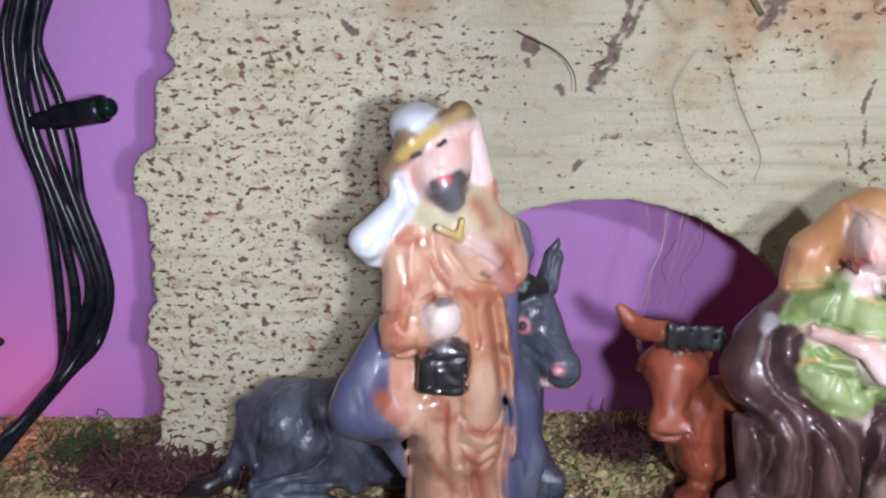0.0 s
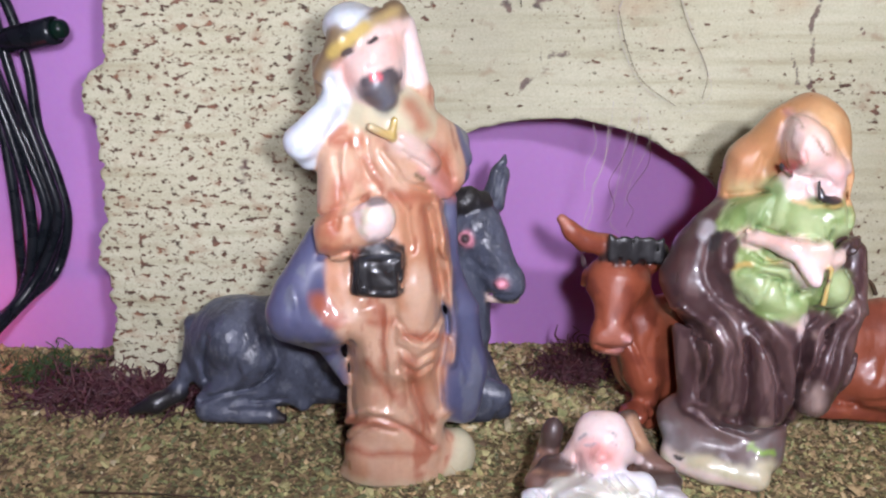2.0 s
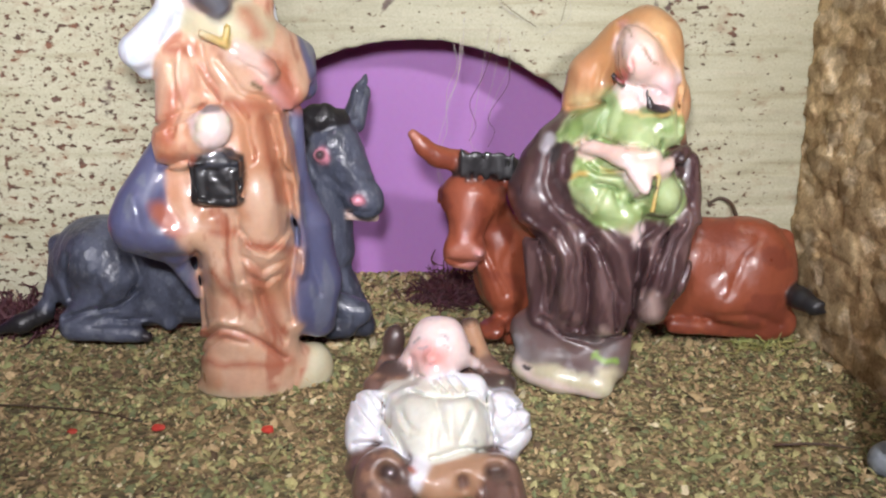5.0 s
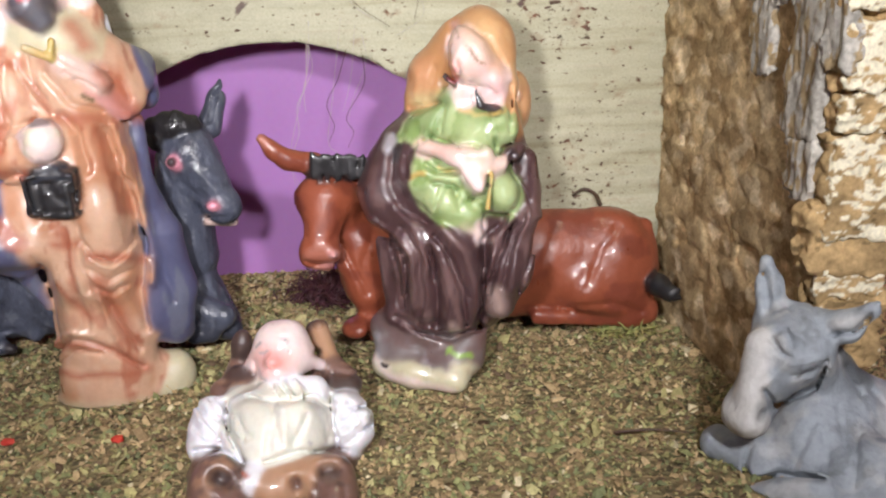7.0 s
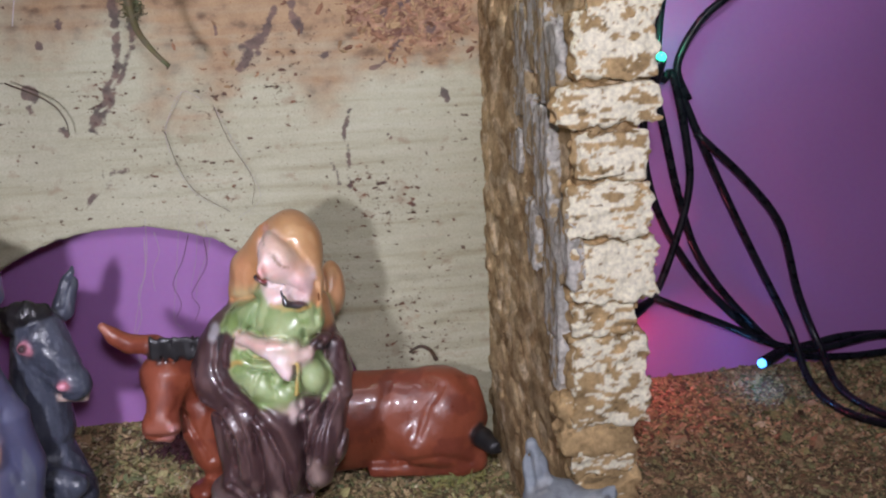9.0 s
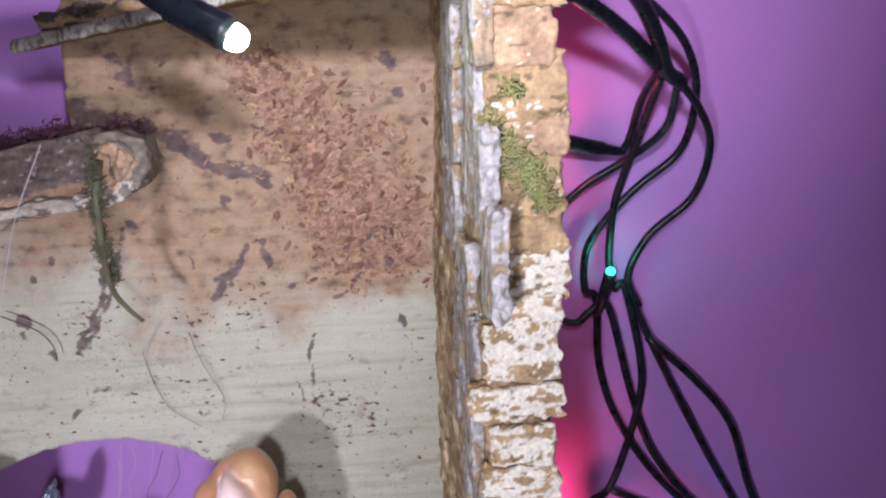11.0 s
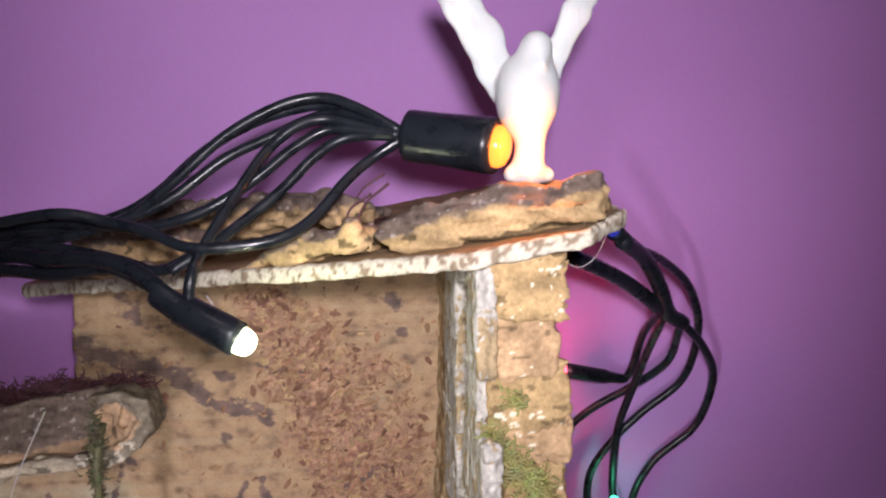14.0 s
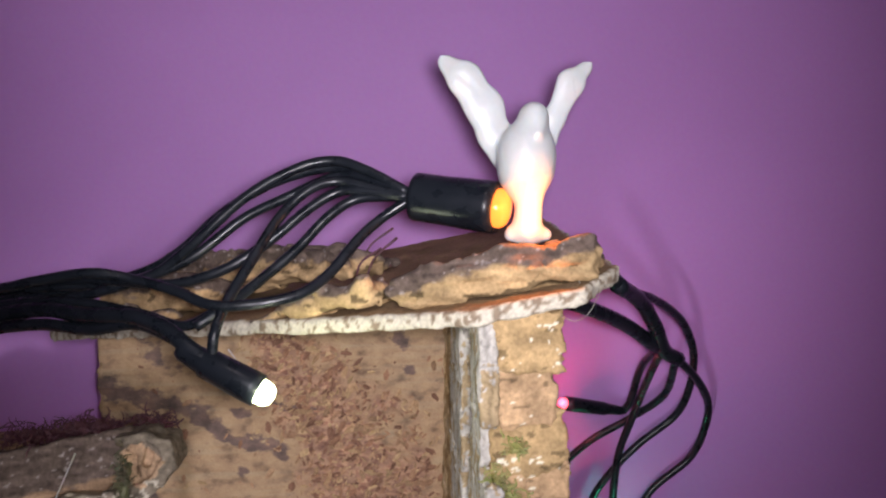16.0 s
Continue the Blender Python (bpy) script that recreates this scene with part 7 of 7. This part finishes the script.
clay.fold([(42.7, 58.7), (44.3, 56.2)], 0.42, -0.35)
clay.fold([(44.8, 49.7), (47.1, 47.9)], 0.42, -0.35)
clay.fold([(46.3, 55.5), (47.9, 54.2)], 0.42, -0.35)
clay.fold([(39.7, 48.2), (41.3, 46.8)], 0.42, -0.35)
clay.fold([(33.9, 58.1), (36.0, 56.4)], 0.42, -0.35)
clay.fold([(38.9, 62.6), (40.6, 61.0)], 0.42, -0.35)
clay.fold([(34.9, 63.1), (36.2, 60.9)], 0.42, -0.35)
clay.fold([(41.8, 58.5), (43.5, 56.1)], 0.42, -0.35)
clay.fold([(40.0, 59.6), (42.6, 57.8)], 0.42, -0.35)
clay.fold([(38.5, 47.7), (40.4, 46.1)], 0.42, -0.35)
clay.fold([(42.5, 58.5), (45.1, 57.5)], 0.42, -0.35)
clay.fold([(40.9, 52.0), (42.5, 50.8)], 0.42, -0.35)
clay.fold([(32.4, 48.3), (34.0, 45.9)], 0.42, -0.35)
clay.fold([(34.1, 65.0), (36.3, 62.6)], 0.42, -0.35)
clay.fold([(35.6, 64.7), (36.9, 63.3)], 0.42, -0.35)
clay.limb((34.5, -14.0, 18.3), (42.0, -15.0, 15.5), 4.1, 4.1, "slate", 3)
clay.limb((37.9, -16.0, 10.5), (32.8, -15.0, 10.3), 3.1, 3.4, "slated", 3)
clay.ball((-40.0, -3.0, 30.0), (12.2, 11.0, 12.2), "slate", 4)
clay.limb((-32.0, -9.0, 25.0), (-48.0, -10.0, 12.0), 5.0, 3.6, "slate", 3)
clay.limb((-48.0, -10.0, 9.0), (-29.0, -10.0, 7.0), 3.6, 2.7, "slate", 3)
clay.limb((-40.0, -9.0, 32.0), (-33.0, -9.0, 26.0), 7.7, 6.0, "slate", 4)
clay.limb((-29.0, -10.0, 7.0), (-25.0, -10.0, 6.0), 2.0, 1.7, "dark", 1.5)
clay.limb((-34.0, -6.0, 13.0), (-23.0, -6.0, 14.0), 2.4, 2.5, "slate", 3)
clay.limb((-23.0, -6.0, 14.0), (-19.0, -6.0, 9.0), 2.5, 2.2, "slate", 3)
clay.limb((-53.0, 0.0, 34.0), (-53.0, -1.0, 27.0), 3.1, 2.7, "slate", 2)
clay.limb((-53.0, -1.0, 27.0), (-56.0, -2.0, 19.0), 2.6, 2.4, "slate", 2)
clay.limb((-56.0, -2.0, 19.0), (-59.0, -3.0, 13.0), 2.4, 2.2, "slate", 1.5)
clay.limb((-59.0, -3.0, 12.0), (-66.0, -5.0, 9.0), 3.1, 2.9, "black", 2)
clay.limb((-66.0, -5.0, 9.0), (-73.0, -6.0, 7.0), 2.9, 1.2, "black", 2)
clay.fold([(-49.5, 28.7), (-51.5, 21.5), (-50.5, 14.4)], 0.90, 1.50)
clay.fold([(-27.5, 17.1), (-34.8, 12.0), (-45.1, 9.9), (-52.3, 7.8)], 0.80, 1.80)
clay.fold([(-33.7, 33.7), (-32.7, 25.4), (-37.9, 16.1), (-48.2, 9.9)], 1.60, -0.70)
clay.fold([(-29.0, 28.7), (-27.0, 21.5), (-30.1, 15.4)], 1.10, 1.20)
clay.fold([(-36.6, 7.3), (-25.3, 8.3)], 0.70, 0.90)
clay.fold([(-43.3, 5.3), (-32.9, 5.3)], 0.60, 0.50)
clay.fold([(-44.1, 37.8), (-45.1, 33.7)], 0.40, 0.40)
clay.fold([(-34.8, 31.6), (-35.8, 28.5)], 0.40, -0.40)
clay.fold([(-25.5, 26.4), (-25.5, 23.3)], 0.40, 0.40)
clay.fold([(-36.8, 21.3), (-37.9, 17.1)], 0.40, -0.40)
clay.fold([(-27.5, 15.1), (-27.5, 12.0)], 0.40, 0.40)
clay.fold([(-35.8, 32.7), (-36.8, 29.5)], 0.40, -0.40)
clay.fold([(-27.5, 27.5), (-28.6, 23.3)], 0.40, 0.40)
clay.fold([(-37.9, 21.3), (-38.9, 18.2)], 0.40, -0.40)
clay.fold([(-28.6, 16.1), (-28.6, 13.0)], 0.40, 0.40)
clay.fold([(-37.9, 33.7), (-38.9, 30.6)], 0.40, -0.40)
clay.fold([(-28.6, 27.5), (-29.6, 24.4)], 0.40, 0.40)
clay.fold([(-38.9, 22.3), (-38.9, 19.2)], 0.40, -0.40)
clay.fold([(-29.6, 17.1), (-31.7, 13.0)], 0.40, 0.40)
clay.fold([(-38.9, 34.7), (-39.9, 30.6)], 0.40, -0.40)
clay.fold([(-29.6, 28.5), (-29.6, 25.4)], 0.40, 0.40)
clay.fold([(-41.0, 23.3), (-42.0, 20.2)], 0.40, -0.40)
clay.fold([(-31.7, 18.2), (-31.7, 14.0)], 0.40, 0.40)
clay.fold([(-39.9, 34.7), (-41.0, 31.6)], 0.40, -0.40)
clay.fold([(-31.7, 29.5), (-32.7, 26.4)], 0.40, 0.40)
clay.fold([(-42.0, 24.4), (-43.0, 20.2)], 0.40, -0.40)
clay.fold([(-32.7, 18.2), (-32.7, 15.1)], 0.40, 0.40)
clay.fold([(-42.0, 35.8), (-43.0, 32.7)], 0.40, -0.40)
clay.fold([(-32.7, 30.6), (-33.7, 26.4)], 0.40, 0.40)
clay.fold([(-43.0, 24.4), (-43.0, 21.3)], 0.40, -0.40)
clay.fold([(-33.7, 19.2), (-35.8, 16.1)], 0.40, 0.40)
clay.fold([(-43.0, 36.8), (-44.1, 32.7)], 0.40, -0.40)
clay.wash("slate", "slated", (4, 4, 7), 0.05, 0.6)
clay.wash("slate", "slatel", (1.4, 1.4, 3.5), 0.45, 0.5)
clay.thing("donkey_figurine", (0, 283, 0), HIDE, "glossy dark slate-grey lying donkey figurine", "figurine", h=0.68, group="nativity figurines")

clay = Clay(0.25)
clay.brush = (-114, -200, 121)
clay.ball((-17.6, -5.3, 32.3), (8.8, 13.0, 9.3), "ash", 3)
clay.limb((-13.5, -3.1, 33.4), (-12.1, -3.7, 26.2), 5.7, 6.0, "ash", 4)
clay.limb((-22.3, -8.2, 28.8), (-28.8, -10.5, 18.4), 7.1, 5.3, "ash", 4)
clay.ball((-30.5, -11.7, 17.2), (4.6, 7.0, 4.7), "ashl", 3)
clay.limb((-27.0, -8.8, 33.7), (-30.2, -13.6, 23.3), 3.1, 3.1, "ashl", 3)
clay.limb((-20.7, -0.6, 37.1), (-21.5, 0.8, 44.5), 3.9, 3.0, "ash", 2)
clay.limb((-21.5, 0.8, 44.5), (-22.1, 2.2, 50.2), 3.0, 1.7, "ash", 2)
clay.limb((-13.3, -6.3, 36.8), (-9.6, -13.9, 39.4), 4.0, 3.6, "ash", 2)
clay.limb((-9.6, -13.9, 39.4), (-6.8, -18.4, 44.7), 3.4, 1.7, "ash", 2)
clay.limb((-6.8, -18.4, 44.7), (-5.9, -19.5, 47.0), 1.6, 0.5, "ash", 1)
clay.limb((-6.5, 0.9, 17.7), (-5.3, -1.5, 1.6), 7.8, 14.7, "ash", 6)
clay.limb((-11.0, -5.5, 2.7), (-17.4, -3.2, -1.4), 11.1, 8.7, "ash", 5)
clay.limb((1.9, 0.9, 7.7), (25.4, 1.1, -11.9), 10.8, 13.5, "ash", 5)
clay.limb((25.4, 1.1, -11.9), (48.4, 5.1, -22.9), 13.5, 12.8, "ash", 5)
clay.limb((-22.8, -4.8, 2.3), (-30.2, 2.9, 1.6), 5.6, 4.7, "ash", 3)
clay.limb((-24.9, -5.6, -2.2), (-22.7, -7.2, -1.7), 3.1, 3.6, "ash", 3)
clay.limb((-31.4, -8.5, -6.6), (-16.6, -23.1, 2.7), 3.6, 4.6, "ash", 4)
clay.limb((-1.7, -18.2, 0.4), (4.3, -22.9, -3.1), 11.6, 9.1, "ash", 4)
clay.limb((-4.9, -1.1, 26.8), (4.2, 1.4, 15.2), 2.7, 3.4, "ashd", 3)
clay.limb((4.2, 1.4, 15.2), (17.3, 3.1, 12.0), 3.1, 2.9, "ash", 4)
clay.limb((53.6, 17.1, -25.5), (41.6, 17.1, -12.1), 2.2, 1.6, "ashd", 3)
clay.fold([(-13.7, 20.4), (-10.9, 21.1), (-7.2, 23.2)], 0.51, 1.8)
clay.fold([(-21.3, 9.0), (-20.1, 11.5)], 0.77, 1.6)
clay.fold([(-20.7, 31.0), (-18.2, 27.6), (-15.2, 25.6)], 0.51, 1.3)
clay.fold([(-19.8, 32.7), (-16.7, 33.0), (-15.2, 28.9)], 0.51, 1.0)
clay.fold([(-18.2, 30.8), (-16.9, 28.5)], 0.77, -0.9)
clay.fold([(-15.6, 32.9), (-12.5, 30.8), (-11.2, 28.2)], 0.64, -0.8)
clay.fold([(-20.6, 17.4), (-17.7, 12.6), (-13.1, 14.5), (-8.3, 16.7), (-5.3, 24.1)], 0.64, 2.4)
clay.fold([(-20.0, 18.9), (-16.1, 23.3), (-9.1, 24.3)], 0.77, -0.8)
clay.fold([(-21.4, 38.6), (-23.3, 48.2)], 1.03, 1.6)
clay.fold([(-5.0, 31.3), (0.1, 31.9), (3.6, 35.5)], 0.77, 2.0)
clay.fold([(-12.0, -5.2), (-7.4, 7.3)], 0.90, 0.8)
clay.fold([(-23.6, -8.0), (-14.9, -6.3), (-2.7, -9.2)], 0.77, 2.0)
clay.fold([(4.8, 3.3), (5.0, -11.4)], 0.90, 1.2)
clay.fold([(-23.5, 0.4), (-24.2, -4.4), (-22.1, -8.1)], 0.64, 1.6)
clay.fold([(-22.9, 2.0), (-27.4, 3.1)], 0.64, 0.7)
clay.fold([(-2.0, 11.6), (2.4, -1.4)], 0.77, 0.7)
clay.fold([(-6.0, 8.8), (-2.5, -4.3)], 0.77, 0.6)
clay.fold([(-0.3, 22.3), (4.3, 14.3)], 0.64, 1.4)
clay.fold([(6.3, 15.8), (11.0, 10.8)], 0.64, 1.0)
clay.fold([(-16.8, 39.3), (-14.1, 35.0)], 0.64, 0.8)
clay.fold([(-10.5, 38.5), (-8.9, 34.0)], 0.64, 0.7)
clay.fold([(-8.3, 16.7), (-6.9, 14.4)], 0.38, 0.45)
clay.fold([(-2.0, 8.0), (0.1, 5.0)], 0.38, -0.45)
clay.fold([(4.4, -0.9), (7.2, -4.6)], 0.38, 0.45)
clay.fold([(-8.0, 15.3), (-6.4, 11.1)], 0.38, -0.45)
clay.fold([(-1.7, 6.6), (0.3, 4.2)], 0.38, 0.45)
clay.fold([(4.7, -2.4), (7.5, -5.5)], 0.38, -0.45)
clay.fold([(-7.7, 13.9), (-6.2, 10.3)], 0.38, 0.45)
clay.fold([(-1.4, 5.1), (0.8, 0.8)], 0.38, -0.45)
clay.fold([(5.1, -3.8), (7.7, -6.3)], 0.38, 0.45)
clay.fold([(-7.4, 12.4), (-6.0, 9.5)], 0.38, -0.45)
clay.fold([(-1.1, 3.7), (1.1, -0.0)], 0.38, 0.45)
clay.fold([(5.4, -5.3), (8.3, -9.8)], 0.38, -0.45)
clay.fold([(-7.1, 11.0), (-5.8, 8.7)], 0.38, 0.45)
clay.fold([(-0.8, 2.2), (1.3, -0.8)], 0.38, -0.45)
clay.fold([(5.7, -6.8), (8.6, -10.7)], 0.38, 0.45)
clay.fold([(-6.9, 9.6), (-5.3, 5.4)], 0.38, -0.45)
clay.fold([(-0.5, 0.7), (1.5, -1.6)], 0.38, 0.45)
clay.fold([(3.2, 15.8), (5.9, 12.8)], 0.38, -0.45)
clay.fold([(-6.6, 8.2), (-5.0, 4.6)], 0.38, 0.45)
clay.fold([(-0.2, -0.7), (2.1, -5.1)], 0.38, -0.45)
clay.fold([(3.5, 14.4), (6.2, 12.0)], 0.38, 0.45)
clay.fold([(-6.3, 6.7), (-4.8, 3.8)], 0.38, -0.45)
clay.fold([(0.1, -2.2), (2.3, -5.9)], 0.38, 0.45)
clay.fold([(3.9, 13.0), (6.7, 8.7)], 0.38, -0.45)
clay.fold([(-6.0, 5.3), (-4.6, 3.0)], 0.38, 0.45)
clay.fold([(0.4, -3.7), (2.6, -6.8)], 0.38, -0.45)
clay.dab([(-16.9, 16.4), (-20.4, 10.5)], 1.80, "ashd", 4.0, 0.7)
clay.dab([(-15.5, 17.1), (-8.6, 19.5)], 1.54, "ashd", 4.0, 0.4)
clay.dab([(-13.3, 20.4), (-7.5, 23.0)], 0.32, "dark", 0.8, 0.8)
clay.dab([(-23.1, 31.1), (-23.8, 22.2), (-26.8, 10.9)], 2.31, "ashl", 5.0, 0.9)
clay.dab([(-4.4, 33.7), (2.6, 34.8)], 1.41, "ashl", 3.0, 0.7)
clay.wash("ash", "ashl", (7, 7, 9), 0.1, 0.4)
clay.wash("ash", "ashd", (3, 3, 4), 0.5, 0.4)
clay.thing("grey_donkey_figurine", (205, 194, 0), CHALK, "matt pale grey lying donkey figurine", "figurine", h=0.68, group="nativity figurines")

clay = Clay(0.1)
clay.brush = (-40, -248, 278)
clay.ball((-0.3, 0.0, 297.9), (8.2, 8.2, 9.7), "dove", 4)
clay.limb((-0.7, 0.0, 291.5), (0.2, 0.0, 283.9), 6.4, 3.1, "dove", 4)
clay.limb((0.2, 0.0, 284.6), (-0.4, 0.0, 278.4), 2.7, 4.6, "dove", 3)
clay.limb((-5.0, 0.0, 276.7), (4.5, 0.0, 276.5), 1.8, 1.8, "dove", 2)
clay.limb((1.7, -1.0, 307.7), (0.7, 0.0, 302.8), 3.8, 4.9, "dove", 3)
clay.ball((1.5, -3.0, 308.7), (3.3, 3.3, 3.5), "dove", 3)
clay.limb((2.1, -5.0, 306.0), (2.0, -7.0, 303.7), 1.3, 0.6, "dove", 3)
clay.limb((-6.2, 4.0, 299.5), (-8.3, 4.0, 304.1), 4.2, 4.3, "dove", 2, 0.4)
clay.limb((-8.3, 4.0, 304.1), (-10.9, 4.0, 311.8), 4.3, 5.1, "dove", 2, 0.35)
clay.limb((-11.2, 4.0, 312.1), (-16.3, 4.0, 319.8), 5.1, 4.6, "dove", 2, 0.3)
clay.limb((-16.3, 4.0, 320.1), (-20.5, 5.0, 323.7), 4.3, 2.6, "dove", 2, 0.3)
clay.limb((-20.5, 5.0, 323.7), (-22.3, 5.0, 325.5), 1.8, 0.8, "dove", 2, 0.3)
clay.limb((6.6, 4.0, 301.6), (8.3, 4.0, 308.6), 2.5, 2.6, "dove", 2, 0.4)
clay.limb((8.7, 4.0, 308.9), (13.2, 4.0, 318.1), 2.8, 3.7, "dove", 2, 0.35)
clay.limb((13.5, 4.0, 318.4), (17.6, 5.0, 322.2), 3.4, 1.7, "dove", 2, 0.35)
clay.limb((17.6, 5.0, 322.2), (19.2, 5.0, 323.7), 1.2, 0.6, "dove", 2, 0.3)
clay.cut((-8.2, 0.0, 303.0), (-10.2, 0.0, 310.1), 0.49, 2)
clay.cut((-10.2, 0.0, 310.1), (-12.7, 1.0, 316.3), 0.48, 2)
clay.cut((-12.7, 1.0, 316.3), (-18.3, 2.0, 321.0), 0.49, 2)
clay.cut((8.7, 1.0, 306.7), (13.0, 1.0, 317.0), 0.49, 2)
clay.cut((13.0, 1.0, 317.0), (16.6, 2.0, 320.8), 0.49, 2)
clay.thing("dove_ornament", (207, 190, 0), PORCELAIN, "white porcelain dove with raised wings on roof bark", "ornament", h=0.55, floor=-9)


def fibre(points, r, material):
    label = {"pale_hair_strand": "fine pale hair hanging loose", "dry_brown_twig": "thin dark dry fibre caught on the stable", "dry_dark_red_moss": "dry reddish moss fibre"}[material.name]
    tagged(strands("fibre", [tube(points, r, 5, 6, 0.6)], material), label, "fibre")


fibre([(74, 272, 104), (73, 272, 91), (69, 272, 77), (66, 272, 64), (68, 272, 55)], 0.09, STRAND)
fibre([(83, 285, 104), (81, 285, 92), (79, 285, 79), (77, 285, 66), (80, 285, 62)], 0.08, STRAND)
fibre([(89, 295, 98), (90, 295, 89), (85, 295, 77), (83, 295, 68)], 0.08, STRAND)
fibre([(86, 297, 142), (79, 297, 127), (86, 297, 108), (98, 297, 100)], 0.09, STRAND)
fibre([(96, 297, 137), (104, 297, 118), (109, 297, 104), (100, 297, 97)], 0.08, STRAND)
fibre([(87, 295, 101), (85, 295, 85), (82, 295, 74)], 0.08, STRAND)
fibre([(168, 297, 38), (166, 297, 42), (162, 297, 44), (158, 297, 42)], 0.8, TWIG)
fibre([(70, 235, 211), (61, 235, 191), (56, 235, 174), (54, 235, 165)], 0.24, STRAND)
fibre([(31, 292, 148), (43, 292, 142), (48, 292, 136), (49, 292, 130)], 0.3, TWIG)
fibre([(172, 225, 276), (165, 225, 270), (162, 225, 263)], 0.5, FROND)
fibre([(171, 228, 279), (164, 228, 274), (161, 228, 268)], 0.45, FROND)
fibre([(167, 222, 273), (161, 222, 269), (159, 222, 264)], 0.5, FROND)
fibre([(214, 185, 255), (218, 185, 253), (222, 185, 255), (225, 185, 260)], 0.14, STRAND)
fibre([(217, 178, 260), (218, 178, 264), (218, 178, 267)], 0.12, STRAND)
fibre([(125, 190, 248), (127, 190, 245)], 0.2, STRAND)

fibre([(73, 272, 98), (72, 272, 86), (69, 272, 79), (69, 272, 71), (66, 272, 63), (67, 272, 55)], 0.11, STRAND)
fibre([(84, 290, 94), (81, 290, 85), (77, 290, 77), (79, 290, 70), (77, 290, 65)], 0.13, TWIG)
fibre([(89, 290, 92), (89, 290, 83), (83, 290, 73), (85, 290, 68), (83, 290, 63)], 0.12, TWIG)
fibre([(72, 293, 95), (73, 293, 88), (70, 293, 81), (70, 293, 74)], 0.10, STRAND)
fibre([(79, 296, 129), (82, 296, 118), (87, 296, 108), (98, 296, 100)], 0.12, TWIG)
fibre([(96, 296, 137), (100, 296, 125), (107, 296, 111), (106, 296, 102)], 0.12, TWIG)
fibre([(79, 296, 130), (86, 296, 142), (95, 296, 137)], 0.10, STRAND)

# ---- small loose things ----
def grain(name, at, r, col, label, seed):
    bm = bmesh.new()
    bmesh.ops.create_icosphere(bm, subdivisions=2, radius=1)
    rng = random.Random(seed)
    for v in bm.verts:
        v.co = Vector((v.co.x * r[0], v.co.y * r[1], v.co.z * r[2])) * rng.uniform(0.8, 1.15) / 1000 + Vector(at) / 1000
    me = bpy.data.meshes.new(name)
    bm.to_mesh(me)
    m, tree, bsdf = nodes_of(name + "_colour", 0.6)
    n = noise_at(tree, 500, 2)
    tree.links.new(mix(tree, 0.4, col, n.outputs["Color"], "SOFT_LIGHT"), bsdf.inputs["Base Color"])
    me.materials.append(m)
    tagged(new(name, me), label, "crumb")


grain("red_flake", (-9, 221, 1.2), (1.9, 1.4, 0.8), (0.50, 0.05, 0.03), "red flake lying on the strewn ground", 1)
grain("red_flake", (20, 219, 1.2), (1.7, 1.7, 0.9), (0.55, 0.05, 0.03), "red flake lying on the strewn ground", 2)
grain("red_flake", (-31, 220, 1.0), (1.3, 1.0, 0.7), (0.42, 0.05, 0.03), "small red flake lying on the strewn ground", 3)
grain("white_grain", (165, 278, 1.8), (2.3, 1.7, 1.8), (0.72, 0.68, 0.50), "pale grain of rice on the strewn ground", 4)


def twig(points, r, label):
    tagged(strands("twig", [tube(points, r, 5, 4, 0.5)], TWIG), label, "twig")


twig([(150, 206, 1.5), (160, 205, 2.2), (171, 203, 1.6)], 0.45, "thin dry twig lying on the strewn ground")
twig([(192, 252, 2.0), (197, 248, 3.5), (201, 247, 6.0)], 0.7, "dark dry twig leaning near the side wall")
twig([(-75, 236, 1.5), (-50, 233, 2.4), (-28, 230, 1.6), (-14, 224, 1.4)], 0.35, "long dry stalk lying on the strewn ground")
